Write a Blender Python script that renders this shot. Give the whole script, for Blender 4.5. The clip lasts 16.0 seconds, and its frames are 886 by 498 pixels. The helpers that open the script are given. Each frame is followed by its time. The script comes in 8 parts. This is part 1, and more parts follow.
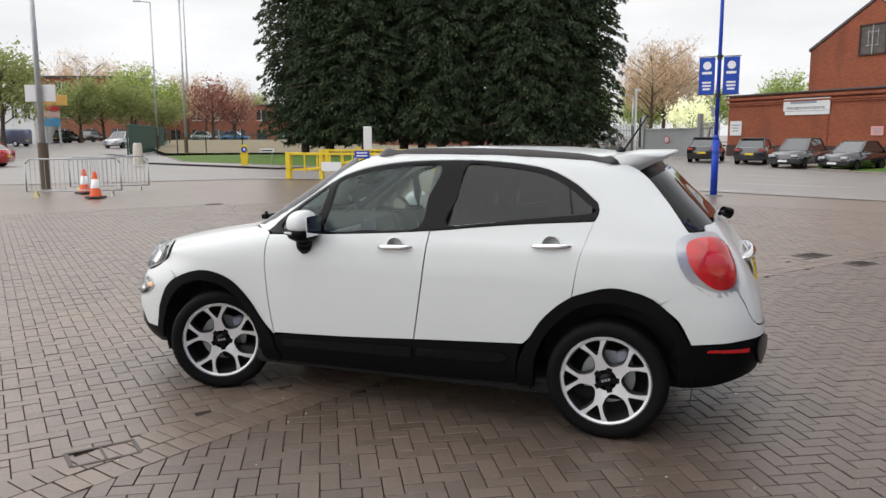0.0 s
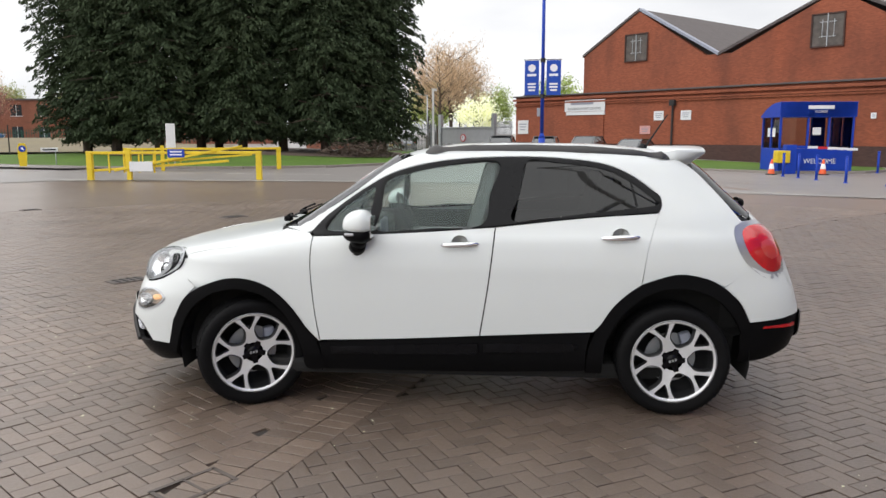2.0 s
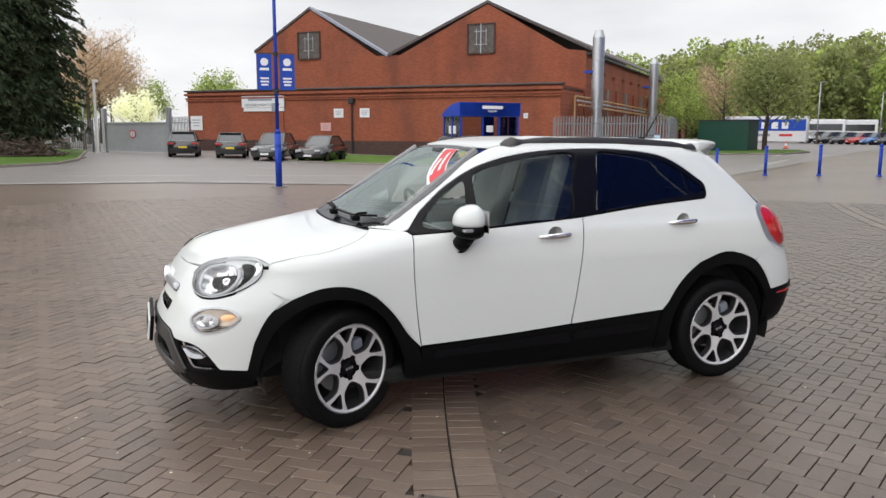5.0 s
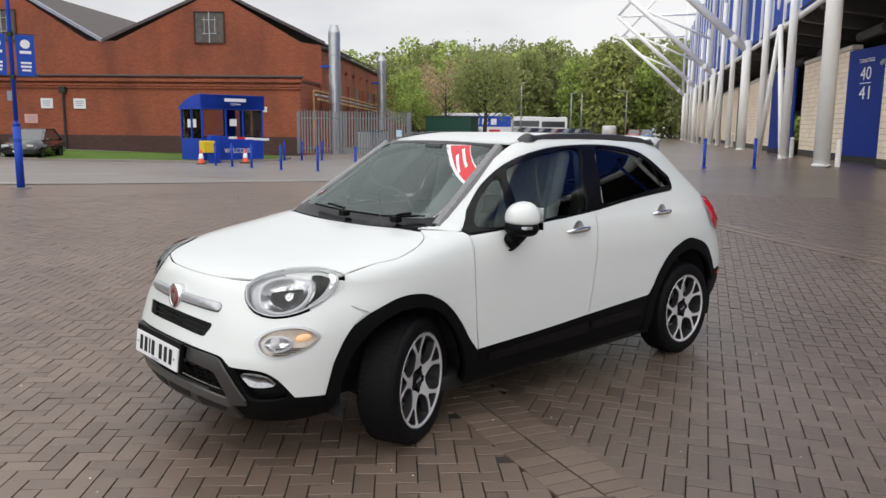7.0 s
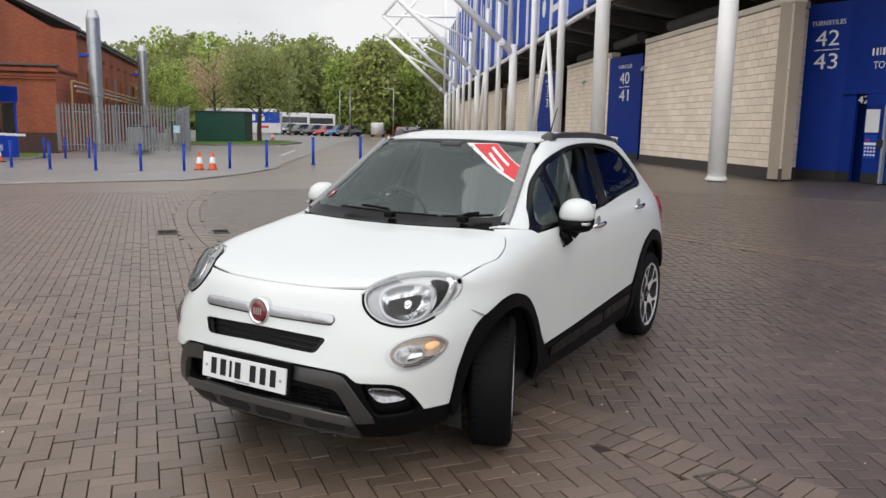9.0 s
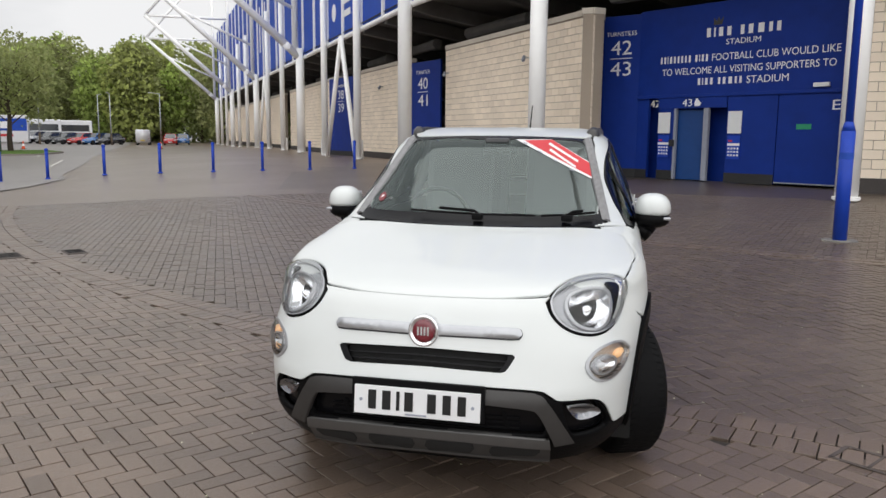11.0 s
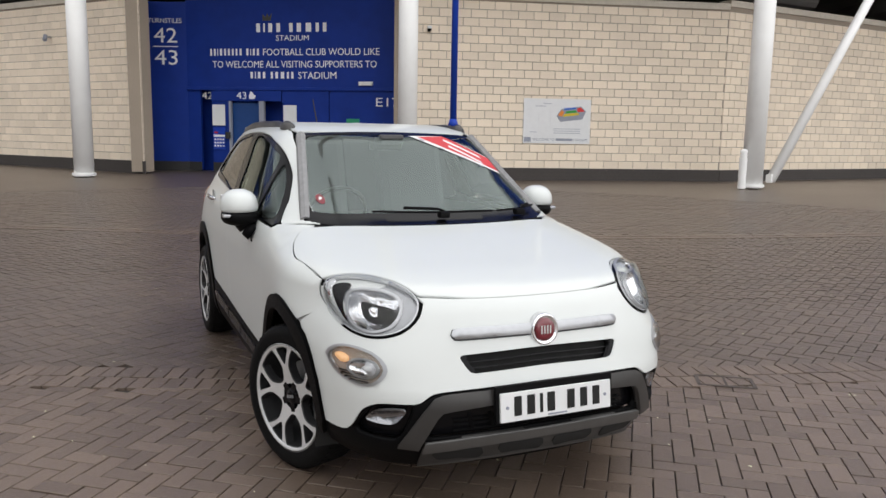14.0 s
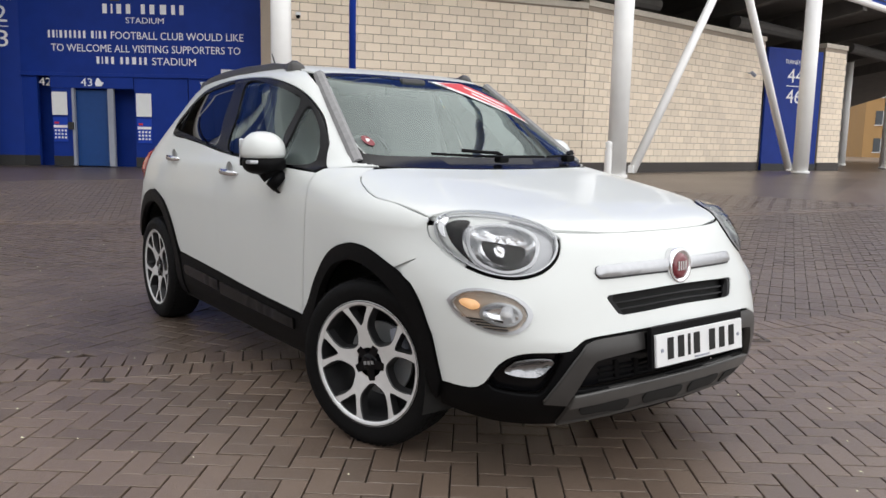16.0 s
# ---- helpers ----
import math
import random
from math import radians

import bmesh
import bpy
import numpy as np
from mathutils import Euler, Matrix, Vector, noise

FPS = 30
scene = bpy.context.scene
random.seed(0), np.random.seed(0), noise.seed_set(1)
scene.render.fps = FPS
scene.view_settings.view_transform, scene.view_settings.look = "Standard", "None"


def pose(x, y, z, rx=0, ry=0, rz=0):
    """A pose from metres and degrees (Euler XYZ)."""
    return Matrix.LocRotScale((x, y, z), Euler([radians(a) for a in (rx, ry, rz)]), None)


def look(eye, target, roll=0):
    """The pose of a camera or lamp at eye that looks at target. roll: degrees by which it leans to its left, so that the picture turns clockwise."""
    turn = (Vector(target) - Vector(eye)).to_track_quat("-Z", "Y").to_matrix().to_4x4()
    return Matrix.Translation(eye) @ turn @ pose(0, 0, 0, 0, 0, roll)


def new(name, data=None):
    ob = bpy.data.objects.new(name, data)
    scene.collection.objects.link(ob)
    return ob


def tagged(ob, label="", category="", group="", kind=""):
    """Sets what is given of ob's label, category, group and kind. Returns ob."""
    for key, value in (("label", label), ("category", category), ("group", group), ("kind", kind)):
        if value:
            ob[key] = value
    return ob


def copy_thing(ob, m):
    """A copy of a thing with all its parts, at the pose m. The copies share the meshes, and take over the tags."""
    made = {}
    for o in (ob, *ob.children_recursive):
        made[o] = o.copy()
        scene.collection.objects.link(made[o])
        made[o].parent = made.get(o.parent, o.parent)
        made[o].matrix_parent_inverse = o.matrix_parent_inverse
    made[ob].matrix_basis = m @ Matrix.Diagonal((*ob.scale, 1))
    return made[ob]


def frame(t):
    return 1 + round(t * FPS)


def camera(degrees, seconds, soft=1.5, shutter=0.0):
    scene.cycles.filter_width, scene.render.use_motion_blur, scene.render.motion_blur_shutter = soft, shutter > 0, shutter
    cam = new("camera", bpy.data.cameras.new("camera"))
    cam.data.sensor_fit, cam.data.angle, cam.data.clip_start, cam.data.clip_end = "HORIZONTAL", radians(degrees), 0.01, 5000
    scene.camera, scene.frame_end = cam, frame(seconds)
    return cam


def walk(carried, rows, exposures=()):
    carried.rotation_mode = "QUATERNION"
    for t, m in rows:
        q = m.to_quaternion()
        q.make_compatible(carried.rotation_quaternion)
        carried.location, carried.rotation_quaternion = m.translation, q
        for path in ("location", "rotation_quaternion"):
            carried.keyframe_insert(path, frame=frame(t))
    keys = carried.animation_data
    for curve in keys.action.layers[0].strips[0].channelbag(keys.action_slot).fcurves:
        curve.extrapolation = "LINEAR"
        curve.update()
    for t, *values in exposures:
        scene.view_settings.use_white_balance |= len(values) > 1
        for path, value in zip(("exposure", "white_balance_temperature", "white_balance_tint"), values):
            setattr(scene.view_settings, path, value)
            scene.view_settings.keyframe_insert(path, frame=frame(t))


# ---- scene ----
cam = camera(59.8, 16.0)
PATH = [
    (0, (-0.009, 0.003, 1.678), (0.017, 1.982, 1.388), -0.2),
    (0.5, (-0.407, 0.034, 1.675), (-0.239, 2.006, 1.385), -0.2),
    (1, (-0.811, 0.121, 1.689), (-0.500, 2.075, 1.396), -0.2),
    (1.5, (-1.245, 0.144, 1.686), (-0.796, 2.071, 1.392), -0.2),
    (2, (-1.649, 0.263, 1.674), (-1.075, 2.156, 1.378), -0.1),
    (2.5, (-2.047, 0.430, 1.679), (-1.333, 2.274, 1.381), -0.1),
    (3, (-2.450, 0.561, 1.674), (-1.626, 2.358, 1.373), -0.1),
    (3.5, (-2.816, 0.788, 1.662), (-1.884, 2.532, 1.364), -0.1),
    (6, (-4.372, 2.387, 1.641), (-2.782, 3.559, 1.330), 0.5),
    (6.5, (-4.582, 2.823, 1.655), (-2.890, 3.844, 1.342), 0.6),
    (7, (-4.829, 3.210, 1.637), (-3.062, 4.093, 1.325), 0.6),
    (7.5, (-4.980, 3.611, 1.627), (-3.148, 4.349, 1.313), 0.7),
    (8, (-5.097, 4.033, 1.636), (-3.219, 4.646, 1.321), 0.8),
    (8.5, (-5.257, 4.411, 1.633), (-3.337, 4.876, 1.319), 0.9),
    (8.7, (-5.298, 4.564, 1.630), (-3.363, 4.963, 1.316), 1.0),
    (10.8, (-4.996, 6.346, 1.548), (-3.029, 6.130, 1.259), 0.4),
    (11, (-4.976, 6.524, 1.542), (-3.017, 6.244, 1.253), 0.5),
    (11.5, (-4.874, 6.925, 1.550), (-2.954, 6.447, 1.258), 0.6),
    (12, (-4.673, 7.276, 1.547), (-2.815, 6.595, 1.255), 0.6),
    (12.5, (-4.553, 7.679, 1.549), (-2.781, 6.798, 1.259), 0.7),
    (13, (-4.324, 7.999, 1.535), (-2.671, 6.912, 1.242), 0.8),
    (13.5, (-4.057, 8.312, 1.548), (-2.537, 7.047, 1.253), 0.9),
    (14, (-3.801, 8.642, 1.541), (-2.421, 7.224, 1.247), 1.0),
    (14.5, (-3.457, 8.822, 1.523), (-2.190, 7.301, 1.232), 1.1),
    (15, (-3.146, 8.959, 1.511), (-1.957, 7.377, 1.218), 1.2),
    (15.5, (-2.854, 9.028, 1.451), (-1.747, 7.389, 1.159), 1.1),
    (16, (-2.728, 9.029, 1.206), (-1.679, 7.349, 0.929), 1.2),
]
walk(cam, [(t, look(eye, target, roll)) for t, eye, target, roll in PATH],
     exposures=[(0, 0.17), (1.5, 0.29), (3.5, 0.31), (6, 0.06), (7, 0.03), (8.5, 0.0), (12, -0.04), (14, -0.01), (16, 0.16)])

# ---- sky and sun: a bright overcast afternoon ----
world = bpy.data.worlds.new("overcast_sky")
scene.world = world
world.use_nodes = True
wt = world.node_tree
wt.nodes.clear()
w_out = wt.nodes.new("ShaderNodeOutputWorld")
w_bg = wt.nodes.new("ShaderNodeBackground")
w_sky = wt.nodes.new("ShaderNodeTexSky")
w_sky.sky_type, w_sky.sun_disc = "NISHITA", False
w_sky.sun_elevation, w_sky.sun_rotation = radians(61), radians(270)
w_hsv = wt.nodes.new("ShaderNodeHueSaturation")
w_hsv.inputs["Saturation"].default_value = 0.12
w_co = wt.nodes.new("ShaderNodeTexCoord")
w_map = wt.nodes.new("ShaderNodeMapping")
w_map.inputs["Scale"].default_value = (1.0, 1.0, 3.2)
w_noise = wt.nodes.new("ShaderNodeTexNoise")
w_noise.inputs["Scale"].default_value, w_noise.inputs["Detail"].default_value = 2.3, 7.0
w_ramp = wt.nodes.new("ShaderNodeValToRGB")
w_ramp.color_ramp.elements[0].position, w_ramp.color_ramp.elements[0].color = 0.30, (7.0, 7.15, 7.5, 1)
w_ramp.color_ramp.elements[1].position, w_ramp.color_ramp.elements[1].color = 0.62, (10.2, 10.2, 10.3, 1)
w_mix = wt.nodes.new("ShaderNodeMix")
w_mix.data_type = "RGBA"
w_mix.inputs[0].default_value = 0.86
w_bg.inputs["Strength"].default_value = 0.095
for a, b in ((w_co.outputs["Generated"], w_map.inputs[0]), (w_map.outputs[0], w_noise.inputs["Vector"]), (w_noise.outputs["Fac"], w_ramp.inputs[0]),
             (w_sky.outputs[0], w_hsv.inputs["Color"]), (w_hsv.outputs[0], w_mix.inputs[6]), (w_ramp.outputs[0], w_mix.inputs[7]),
             (w_mix.outputs[2], w_bg.inputs["Color"]), (w_bg.outputs[0], w_out.inputs[0])):
    wt.links.new(a, b)
sun = new("sun", bpy.data.lights.new("sun", "SUN"))
sun.data.energy, sun.data.angle, sun.data.color = 2.42, radians(120), (1.0, 0.985, 0.97)
sun.matrix_world = look((-11, 0, 20), (0, 0, 0))


# ---- materials ----
def mat(name, base, rough=0.6, metal=0.0, vary=0.12, scale=8.0, big=0.6, bump=0.0, bump_scale=60.0, coat=0.0, tint=None, per="", per_amount=0.25, spec=0.5, grime=0.0, grime_col=(0.05, 0.045, 0.04)):
    """A surface: base colour varied at two scales, fine relief, roughness that varies a little."""
    m = bpy.data.materials.new(name)
    m.use_nodes = True
    nt = m.node_tree
    n, l = nt.nodes, nt.links
    bs = n["Principled BSDF"]
    co = n.new("ShaderNodeTexCoord")
    fine, wide = n.new("ShaderNodeTexNoise"), n.new("ShaderNodeTexNoise")
    fine.inputs["Scale"].default_value, fine.inputs["Detail"].default_value = scale, 6.0
    wide.inputs["Scale"].default_value, wide.inputs["Detail"].default_value = big, 4.0
    l.new(co.outputs["Object"], fine.inputs["Vector"])
    l.new(co.outputs["Object"], wide.inputs["Vector"])
    add = n.new("ShaderNodeMath")
    add.operation = "ADD"
    l.new(fine.outputs["Fac"], add.inputs[0])
    l.new(wide.outputs["Fac"], add.inputs[1])
    rng = n.new("ShaderNodeMapRange")
    rng.inputs["From Min"].default_value, rng.inputs["From Max"].default_value = 0.65, 1.35
    rng.inputs["To Min"].default_value, rng.inputs["To Max"].default_value = 1 - vary, 1 + vary
    l.new(add.outputs[0], rng.inputs["Value"])
    value = rng.outputs[0]
    if per:
        src = n.new("ShaderNodeNewGeometry").outputs["Random Per Island"] if per == "island" else n.new("ShaderNodeObjectInfo").outputs["Random"]
        r2 = n.new("ShaderNodeMapRange")
        r2.inputs["To Min"].default_value, r2.inputs["To Max"].default_value = 1 - per_amount, 1 + per_amount
        l.new(src, r2.inputs["Value"])
        mul = n.new("ShaderNodeMath")
        mul.operation = "MULTIPLY"
        l.new(value, mul.inputs[0])
        l.new(r2.outputs[0], mul.inputs[1])
        value = mul.outputs[0]
    hsv = n.new("ShaderNodeHueSaturation")
    hsv.inputs["Color"].default_value = (*base, 1)
    l.new(value, hsv.inputs["Value"])
    colour = hsv.outputs[0]
    if tint:
        mx = n.new("ShaderNodeMix")
        mx.data_type = "RGBA"
        mx.inputs[7].default_value = (*tint, 1)
        l.new(wide.outputs["Fac"], mx.inputs[0])
        l.new(colour, mx.inputs[6])
        colour = mx.outputs[2]
    if grime:
        gn = n.new("ShaderNodeTexNoise")
        gn.inputs["Scale"].default_value, gn.inputs["Detail"].default_value = big * 2.7, 8.0
        l.new(co.outputs["Object"], gn.inputs["Vector"])
        gr = n.new("ShaderNodeMapRange")
        gr.inputs["From Min"].default_value, gr.inputs["From Max"].default_value = 0.5, 0.75
        gr.inputs["To Max"].default_value = grime
        l.new(gn.outputs["Fac"], gr.inputs["Value"])
        gm = n.new("ShaderNodeMix")
        gm.data_type = "RGBA"
        gm.inputs[7].default_value = (*grime_col, 1)
        l.new(gr.outputs[0], gm.inputs[0])
        l.new(colour, gm.inputs[6])
        colour = gm.outputs[2]
    l.new(colour, bs.inputs["Base Color"])
    rr = n.new("ShaderNodeMapRange")
    rr.inputs["To Min"].default_value, rr.inputs["To Max"].default_value = max(0.02, rough * 0.8), min(1.0, rough * 1.2)
    l.new(wide.outputs["Fac"], rr.inputs["Value"])
    l.new(rr.outputs[0], bs.inputs["Roughness"])
    bs.inputs["Metallic"].default_value = metal
    bs.inputs["Specular IOR Level"].default_value = spec
    bs.inputs["Coat Weight"].default_value = coat
    bs.inputs["Coat Roughness"].default_value = 0.04
    if bump:
        bn, bp = n.new("ShaderNodeTexNoise"), n.new("ShaderNodeBump")
        bn.inputs["Scale"].default_value, bn.inputs["Detail"].default_value = bump_scale, 5.0
        l.new(co.outputs["Object"], bn.inputs["Vector"])
        l.new(bn.outputs["Fac"], bp.inputs["Height"])
        bp.inputs["Strength"].default_value, bp.inputs["Distance"].default_value = bump, 0.01
        l.new(bp.outputs[0], bs.inputs["Normal"])
    return m


def glass_mat(name, colour, rough=0.0, clear=0.6, ior=1.45, sheen=(0.97, 0.98, 0.98)):
    """A thin pane: part see-through, part mirror."""
    m = bpy.data.materials.new(name)
    m.use_nodes = True
    n, l = m.node_tree.nodes, m.node_tree.links
    n.remove(n["Principled BSDF"])
    tr, gl, mx, fr = n.new("ShaderNodeBsdfTransparent"), n.new("ShaderNodeBsdfGlossy"), n.new("ShaderNodeMixShader"), n.new("ShaderNodeFresnel")
    tr.inputs["Color"].default_value = (*[c * clear for c in colour], 1)
    gl.inputs["Roughness"].default_value = rough
    gl.inputs["Color"].default_value = (*sheen, 1)
    fr.inputs["IOR"].default_value = ior
    l.new(fr.outputs[0], mx.inputs[0])
    l.new(tr.outputs[0], mx.inputs[1])
    l.new(gl.outputs[0], mx.inputs[2])
    l.new(mx.outputs[0], n["Material Output"].inputs[0])
    return m


def leafy(m):
    """Let some daylight through the leaves as well."""
    n, l = m.node_tree.nodes, m.node_tree.links
    bs = n["Principled BSDF"]
    tr, ad = n.new("ShaderNodeBsdfTranslucent"), n.new("ShaderNodeAddShader")
    l.new(bs.inputs["Base Color"].links[0].from_socket, tr.inputs["Color"])
    l.new(bs.outputs[0], ad.inputs[0])
    l.new(tr.outputs[0], ad.inputs[1])
    l.new(ad.outputs[0], n["Material Output"].inputs[0])
    return m


def lamp_mat(name, colour, strength, base=(0.8, 0.5, 0.2)):
    m = mat(name, base, 0.3)
    bs = m.node_tree.nodes["Principled BSDF"]
    bs.inputs["Emission Color"].default_value, bs.inputs["Emission Strength"].default_value = (*colour, 1), strength
    return m


M_PAINT = mat("white_car_paint", (0.645, 0.67, 0.662), 0.30, vary=0.015, scale=3, coat=0.45, spec=0.3, bump=0.02, bump_scale=900)
M_TRIM = mat("black_textured_plastic", (0.0045, 0.0045, 0.005), 0.45, vary=0.2, scale=30, bump=0.1, bump_scale=500, spec=0.07)
M_GLOSSBLACK = mat("gloss_black_plastic", (0.004, 0.004, 0.005), 0.2, vary=0.1, spec=0.16)
M_DARK = mat("dark_underbody", (0.008, 0.008, 0.008), 0.8, vary=0.3, scale=20)
M_SKID = mat("satin_silver_skid", (0.11, 0.108, 0.106), 0.38, 0.5, vary=0.08, scale=20)
M_GUNMETAL = mat("gunmetal_skid_trim", (0.055, 0.053, 0.052), 0.36, 0.4, vary=0.1, scale=20)
M_SILVER = mat("brushed_silver", (0.45, 0.46, 0.48), 0.28, 0.65, vary=0.06, scale=30)
M_CHROME = mat("chrome", (0.8, 0.8, 0.82), 0.06, 1.0, vary=0.03)
M_TYRE = mat("tyre_rubber", (0.006, 0.006, 0.0065), 0.6, vary=0.25, scale=40, bump=0.2, bump_scale=300, grime=0.06, grime_col=(0.04, 0.035, 0.03), spec=0.09)
M_RIMDARK = mat("dark_grey_rim", (0.034, 0.034, 0.036), 0.4, 0.5, vary=0.15, scale=30)
M_GLASS = glass_mat("clear_car_glass", (0.86, 0.95, 0.92), clear=0.92, ior=1.52, sheen=(0.88, 1.0, 0.97))
M_WINDSCREEN = glass_mat("windscreen_glass", (0.86, 0.95, 0.92), clear=0.9, ior=1.85, sheen=(0.88, 1.0, 0.97))
M_PRIVACY = glass_mat("privacy_glass", (0.10, 0.105, 0.11), clear=0.6, ior=1.48)
M_REARGLASS = glass_mat("dark_rear_glass", (0.06, 0.062, 0.065), clear=0.5, ior=1.42)
M_LENS = glass_mat("lamp_lens", (1, 1, 1), clear=0.97, ior=1.35)
M_RED = mat("red_lens", (0.46, 0.008, 0.012), 0.12, vary=0.35, scale=14, coat=0.6)
M_AMBER = lamp_mat("lit_amber_bulb", (1.0, 0.50, 0.20), 0.42, (0.75, 0.50, 0.28))
M_SEAT = mat("grey_cloth_seat", (0.24, 0.24, 0.245), 0.9, vary=0.2, scale=40)
M_DASH = mat("dark_dash_plastic", (0.06, 0.06, 0.063), 0.6, vary=0.15)
M_WHITE = mat("white_paint", (0.90, 0.90, 0.89), 0.4, vary=0.03, scale=3, grime=0.05, grime_col=(0.55, 0.52, 0.48), bump=0.05)
M_BLUE = mat("blue_painted_steel", (0.010, 0.05, 0.40), 0.42, spec=0.3, vary=0.1, scale=4, grime=0.12, grime_col=(0.02, 0.04, 0.2))
M_NAVY = mat("blue_painted_boards", (0.006, 0.03, 0.23), 0.5, spec=0.2, vary=0.1, scale=2, bump=0.03, grime=0.2, grime_col=(0.006, 0.016, 0.13))
M_BANNER = mat("blue_banner_cloth", (0.012, 0.065, 0.40), 0.8, vary=0.12, scale=5)
M_LETTER = mat("white_lettering", (0.80, 0.80, 0.82), 0.5, vary=0.03)
M_MORTAR = mat("pale_mortar", (0.33, 0.275, 0.22), 0.9, vary=0.12, scale=30, bump=0.2)
M_BLOCK_O = mat("cream_split_block", (0.85, 0.74, 0.60), 0.85, vary=0.08, scale=60, per="object", per_amount=0.07, bump=0.35, bump_scale=90)
M_BLOCK_I = mat("cream_split_block_far", (0.85, 0.74, 0.60), 0.85, vary=0.08, scale=60, per="island", per_amount=0.07, bump=0.35, bump_scale=90)
M_COPING = mat("pale_stone_coping", (0.60, 0.55, 0.47), 0.8, vary=0.1, scale=10, grime=0.2)
M_PLINTH = mat("dark_engineering_brick", (0.05, 0.043, 0.04), 0.7, vary=0.2, scale=20)
M_CONCRETE = mat("grey_concrete", (0.20, 0.19, 0.18), 0.85, vary=0.15, scale=4, bump=0.15, bump_scale=40, grime=0.3)
M_STEEL = mat("galvanised_steel", (0.42, 0.44, 0.46), 0.45, 0.7, vary=0.15, scale=6)
M_PALE = mat("weathered_fence_steel", (0.20, 0.21, 0.22), 0.5, 0.4, vary=0.15, scale=6)
M_DRAIN = mat("worn_brown_iron", (0.07, 0.056, 0.048), 0.6, vary=0.2)
M_FLUE = mat("flue_steel", (0.45, 0.47, 0.49), 0.35, 0.8, vary=0.1, scale=3)
M_YELLOW = mat("yellow_painted_steel", (0.72, 0.52, 0.02), 0.45, vary=0.08, scale=5, grime=0.2, grime_col=(0.25, 0.18, 0.05))
M_ORANGE = mat("orange_cone_plastic", (0.75, 0.10, 0.02), 0.5, vary=0.1)
M_REFLECT = mat("white_reflective_band", (0.75, 0.75, 0.75), 0.4, vary=0.05)
M_SLATE = mat("grey_slate_roof", (0.085, 0.07, 0.068), 0.7, vary=0.2, scale=3, bump=0.3, bump_scale=12)
M_BARK = mat("bark", (0.075, 0.055, 0.04), 0.9, vary=0.3, scale=12, bump=0.5, bump_scale=25)
M_CONIFER = mat("dark_conifer_foliage", (0.033, 0.054, 0.027), 0.8, vary=0.25, scale=0.9, big=0.35, per="island", per_amount=0.5, tint=(0.052, 0.066, 0.032), spec=0.2)
M_LEAF = mat("spring_leaf", (0.19, 0.235, 0.07), 0.7, vary=0.3, scale=0.5, big=0.12, per="island", per_amount=0.5, spec=0.2)
M_LEAF2 = mat("mid_green_leaf", (0.13, 0.165, 0.06), 0.7, vary=0.3, scale=0.5, big=0.12, per="island", per_amount=0.5, tint=(0.19, 0.19, 0.08), spec=0.2)
M_BUD = mat("brown_spring_buds", (0.30, 0.225, 0.15), 0.8, vary=0.2, scale=1, per="island", per_amount=0.4, spec=0.2)
M_BLOSSOM = mat("white_blossom", (0.55, 0.56, 0.42), 0.8, vary=0.1, per="island", per_amount=0.2)
M_MAROON = mat("copper_leaf", (0.15, 0.065, 0.05), 0.8, vary=0.2, per="island", per_amount=0.4)
for m_ in (M_LEAF, M_LEAF2, M_BUD, M_BLOSSOM, M_MAROON):
    leafy(m_)
M_GRASS = mat("mown_grass", (0.075, 0.135, 0.022), 0.85, vary=0.3, scale=6, big=0.4, bump=0.5, bump_scale=40, per="", spec=0.2)
M_EARTH = mat("bare_earth", (0.085, 0.06, 0.045), 0.95, vary=0.3, scale=3, bump=0.4, bump_scale=20)
M_TARMAC = mat("wet_tarmac", (0.21, 0.193, 0.182), 0.42, vary=0.12, scale=30, big=0.15, bump=0.25, bump_scale=180, grime=0.25, grime_col=(0.10, 0.092, 0.088))
M_LINE = mat("road_marking_paint", (0.55, 0.54, 0.50), 0.7, vary=0.15, scale=12, grime=0.4, grime_col=(0.15, 0.14, 0.13))
M_KERB = mat("kerb_stone", (0.24, 0.21, 0.19), 0.8, vary=0.15, scale=6)
M_GREENFENCE = mat("green_powder_coat", (0.008, 0.065, 0.045), 0.5, vary=0.1)
M_IRON = mat("black_iron", (0.02, 0.02, 0.021), 0.6, vary=0.2)
M_COPPERPIPE = mat("ochre_pipe", (0.45, 0.27, 0.12), 0.5, vary=0.15)
M_SIGNWHITE = mat("white_sign_board", (0.74, 0.75, 0.76), 0.45, vary=0.04)
M_SIGNGREY = mat("grey_print", (0.28, 0.30, 0.36), 0.6, vary=0.1)
M_PINK = mat("pale_red_notice", (0.62, 0.33, 0.30), 0.6, vary=0.05)
M_REDPRINT = mat("red_print", (0.55, 0.02, 0.03), 0.45, vary=0.05)
M_WINDOW = mat("dark_window_glass", (0.03, 0.035, 0.04), 0.08, vary=0.2, coat=1.0)
M_PAPER = mat("paper_notice", (0.72, 0.73, 0.74), 0.7, vary=0.04)


# ---- mesh tools ----
def part(name, bm, material, parent=None, label="", smooth=False):
    """Links a bmesh as one mesh object, under parent if one is given."""
    me = bpy.data.meshes.new(name)
    bm.to_mesh(me)
    bm.free()
    return link(name, me, material, parent, label, smooth)


def link(name, me, material, parent=None, label="", smooth=False):
    if material is not None and not me.materials:
        me.materials.append(material)
    if smooth:
        me.shade_smooth()
    ob = new(name, me)
    if parent is not None:
        ob.parent = parent
    if label:
        ob["label"] = label
    return ob


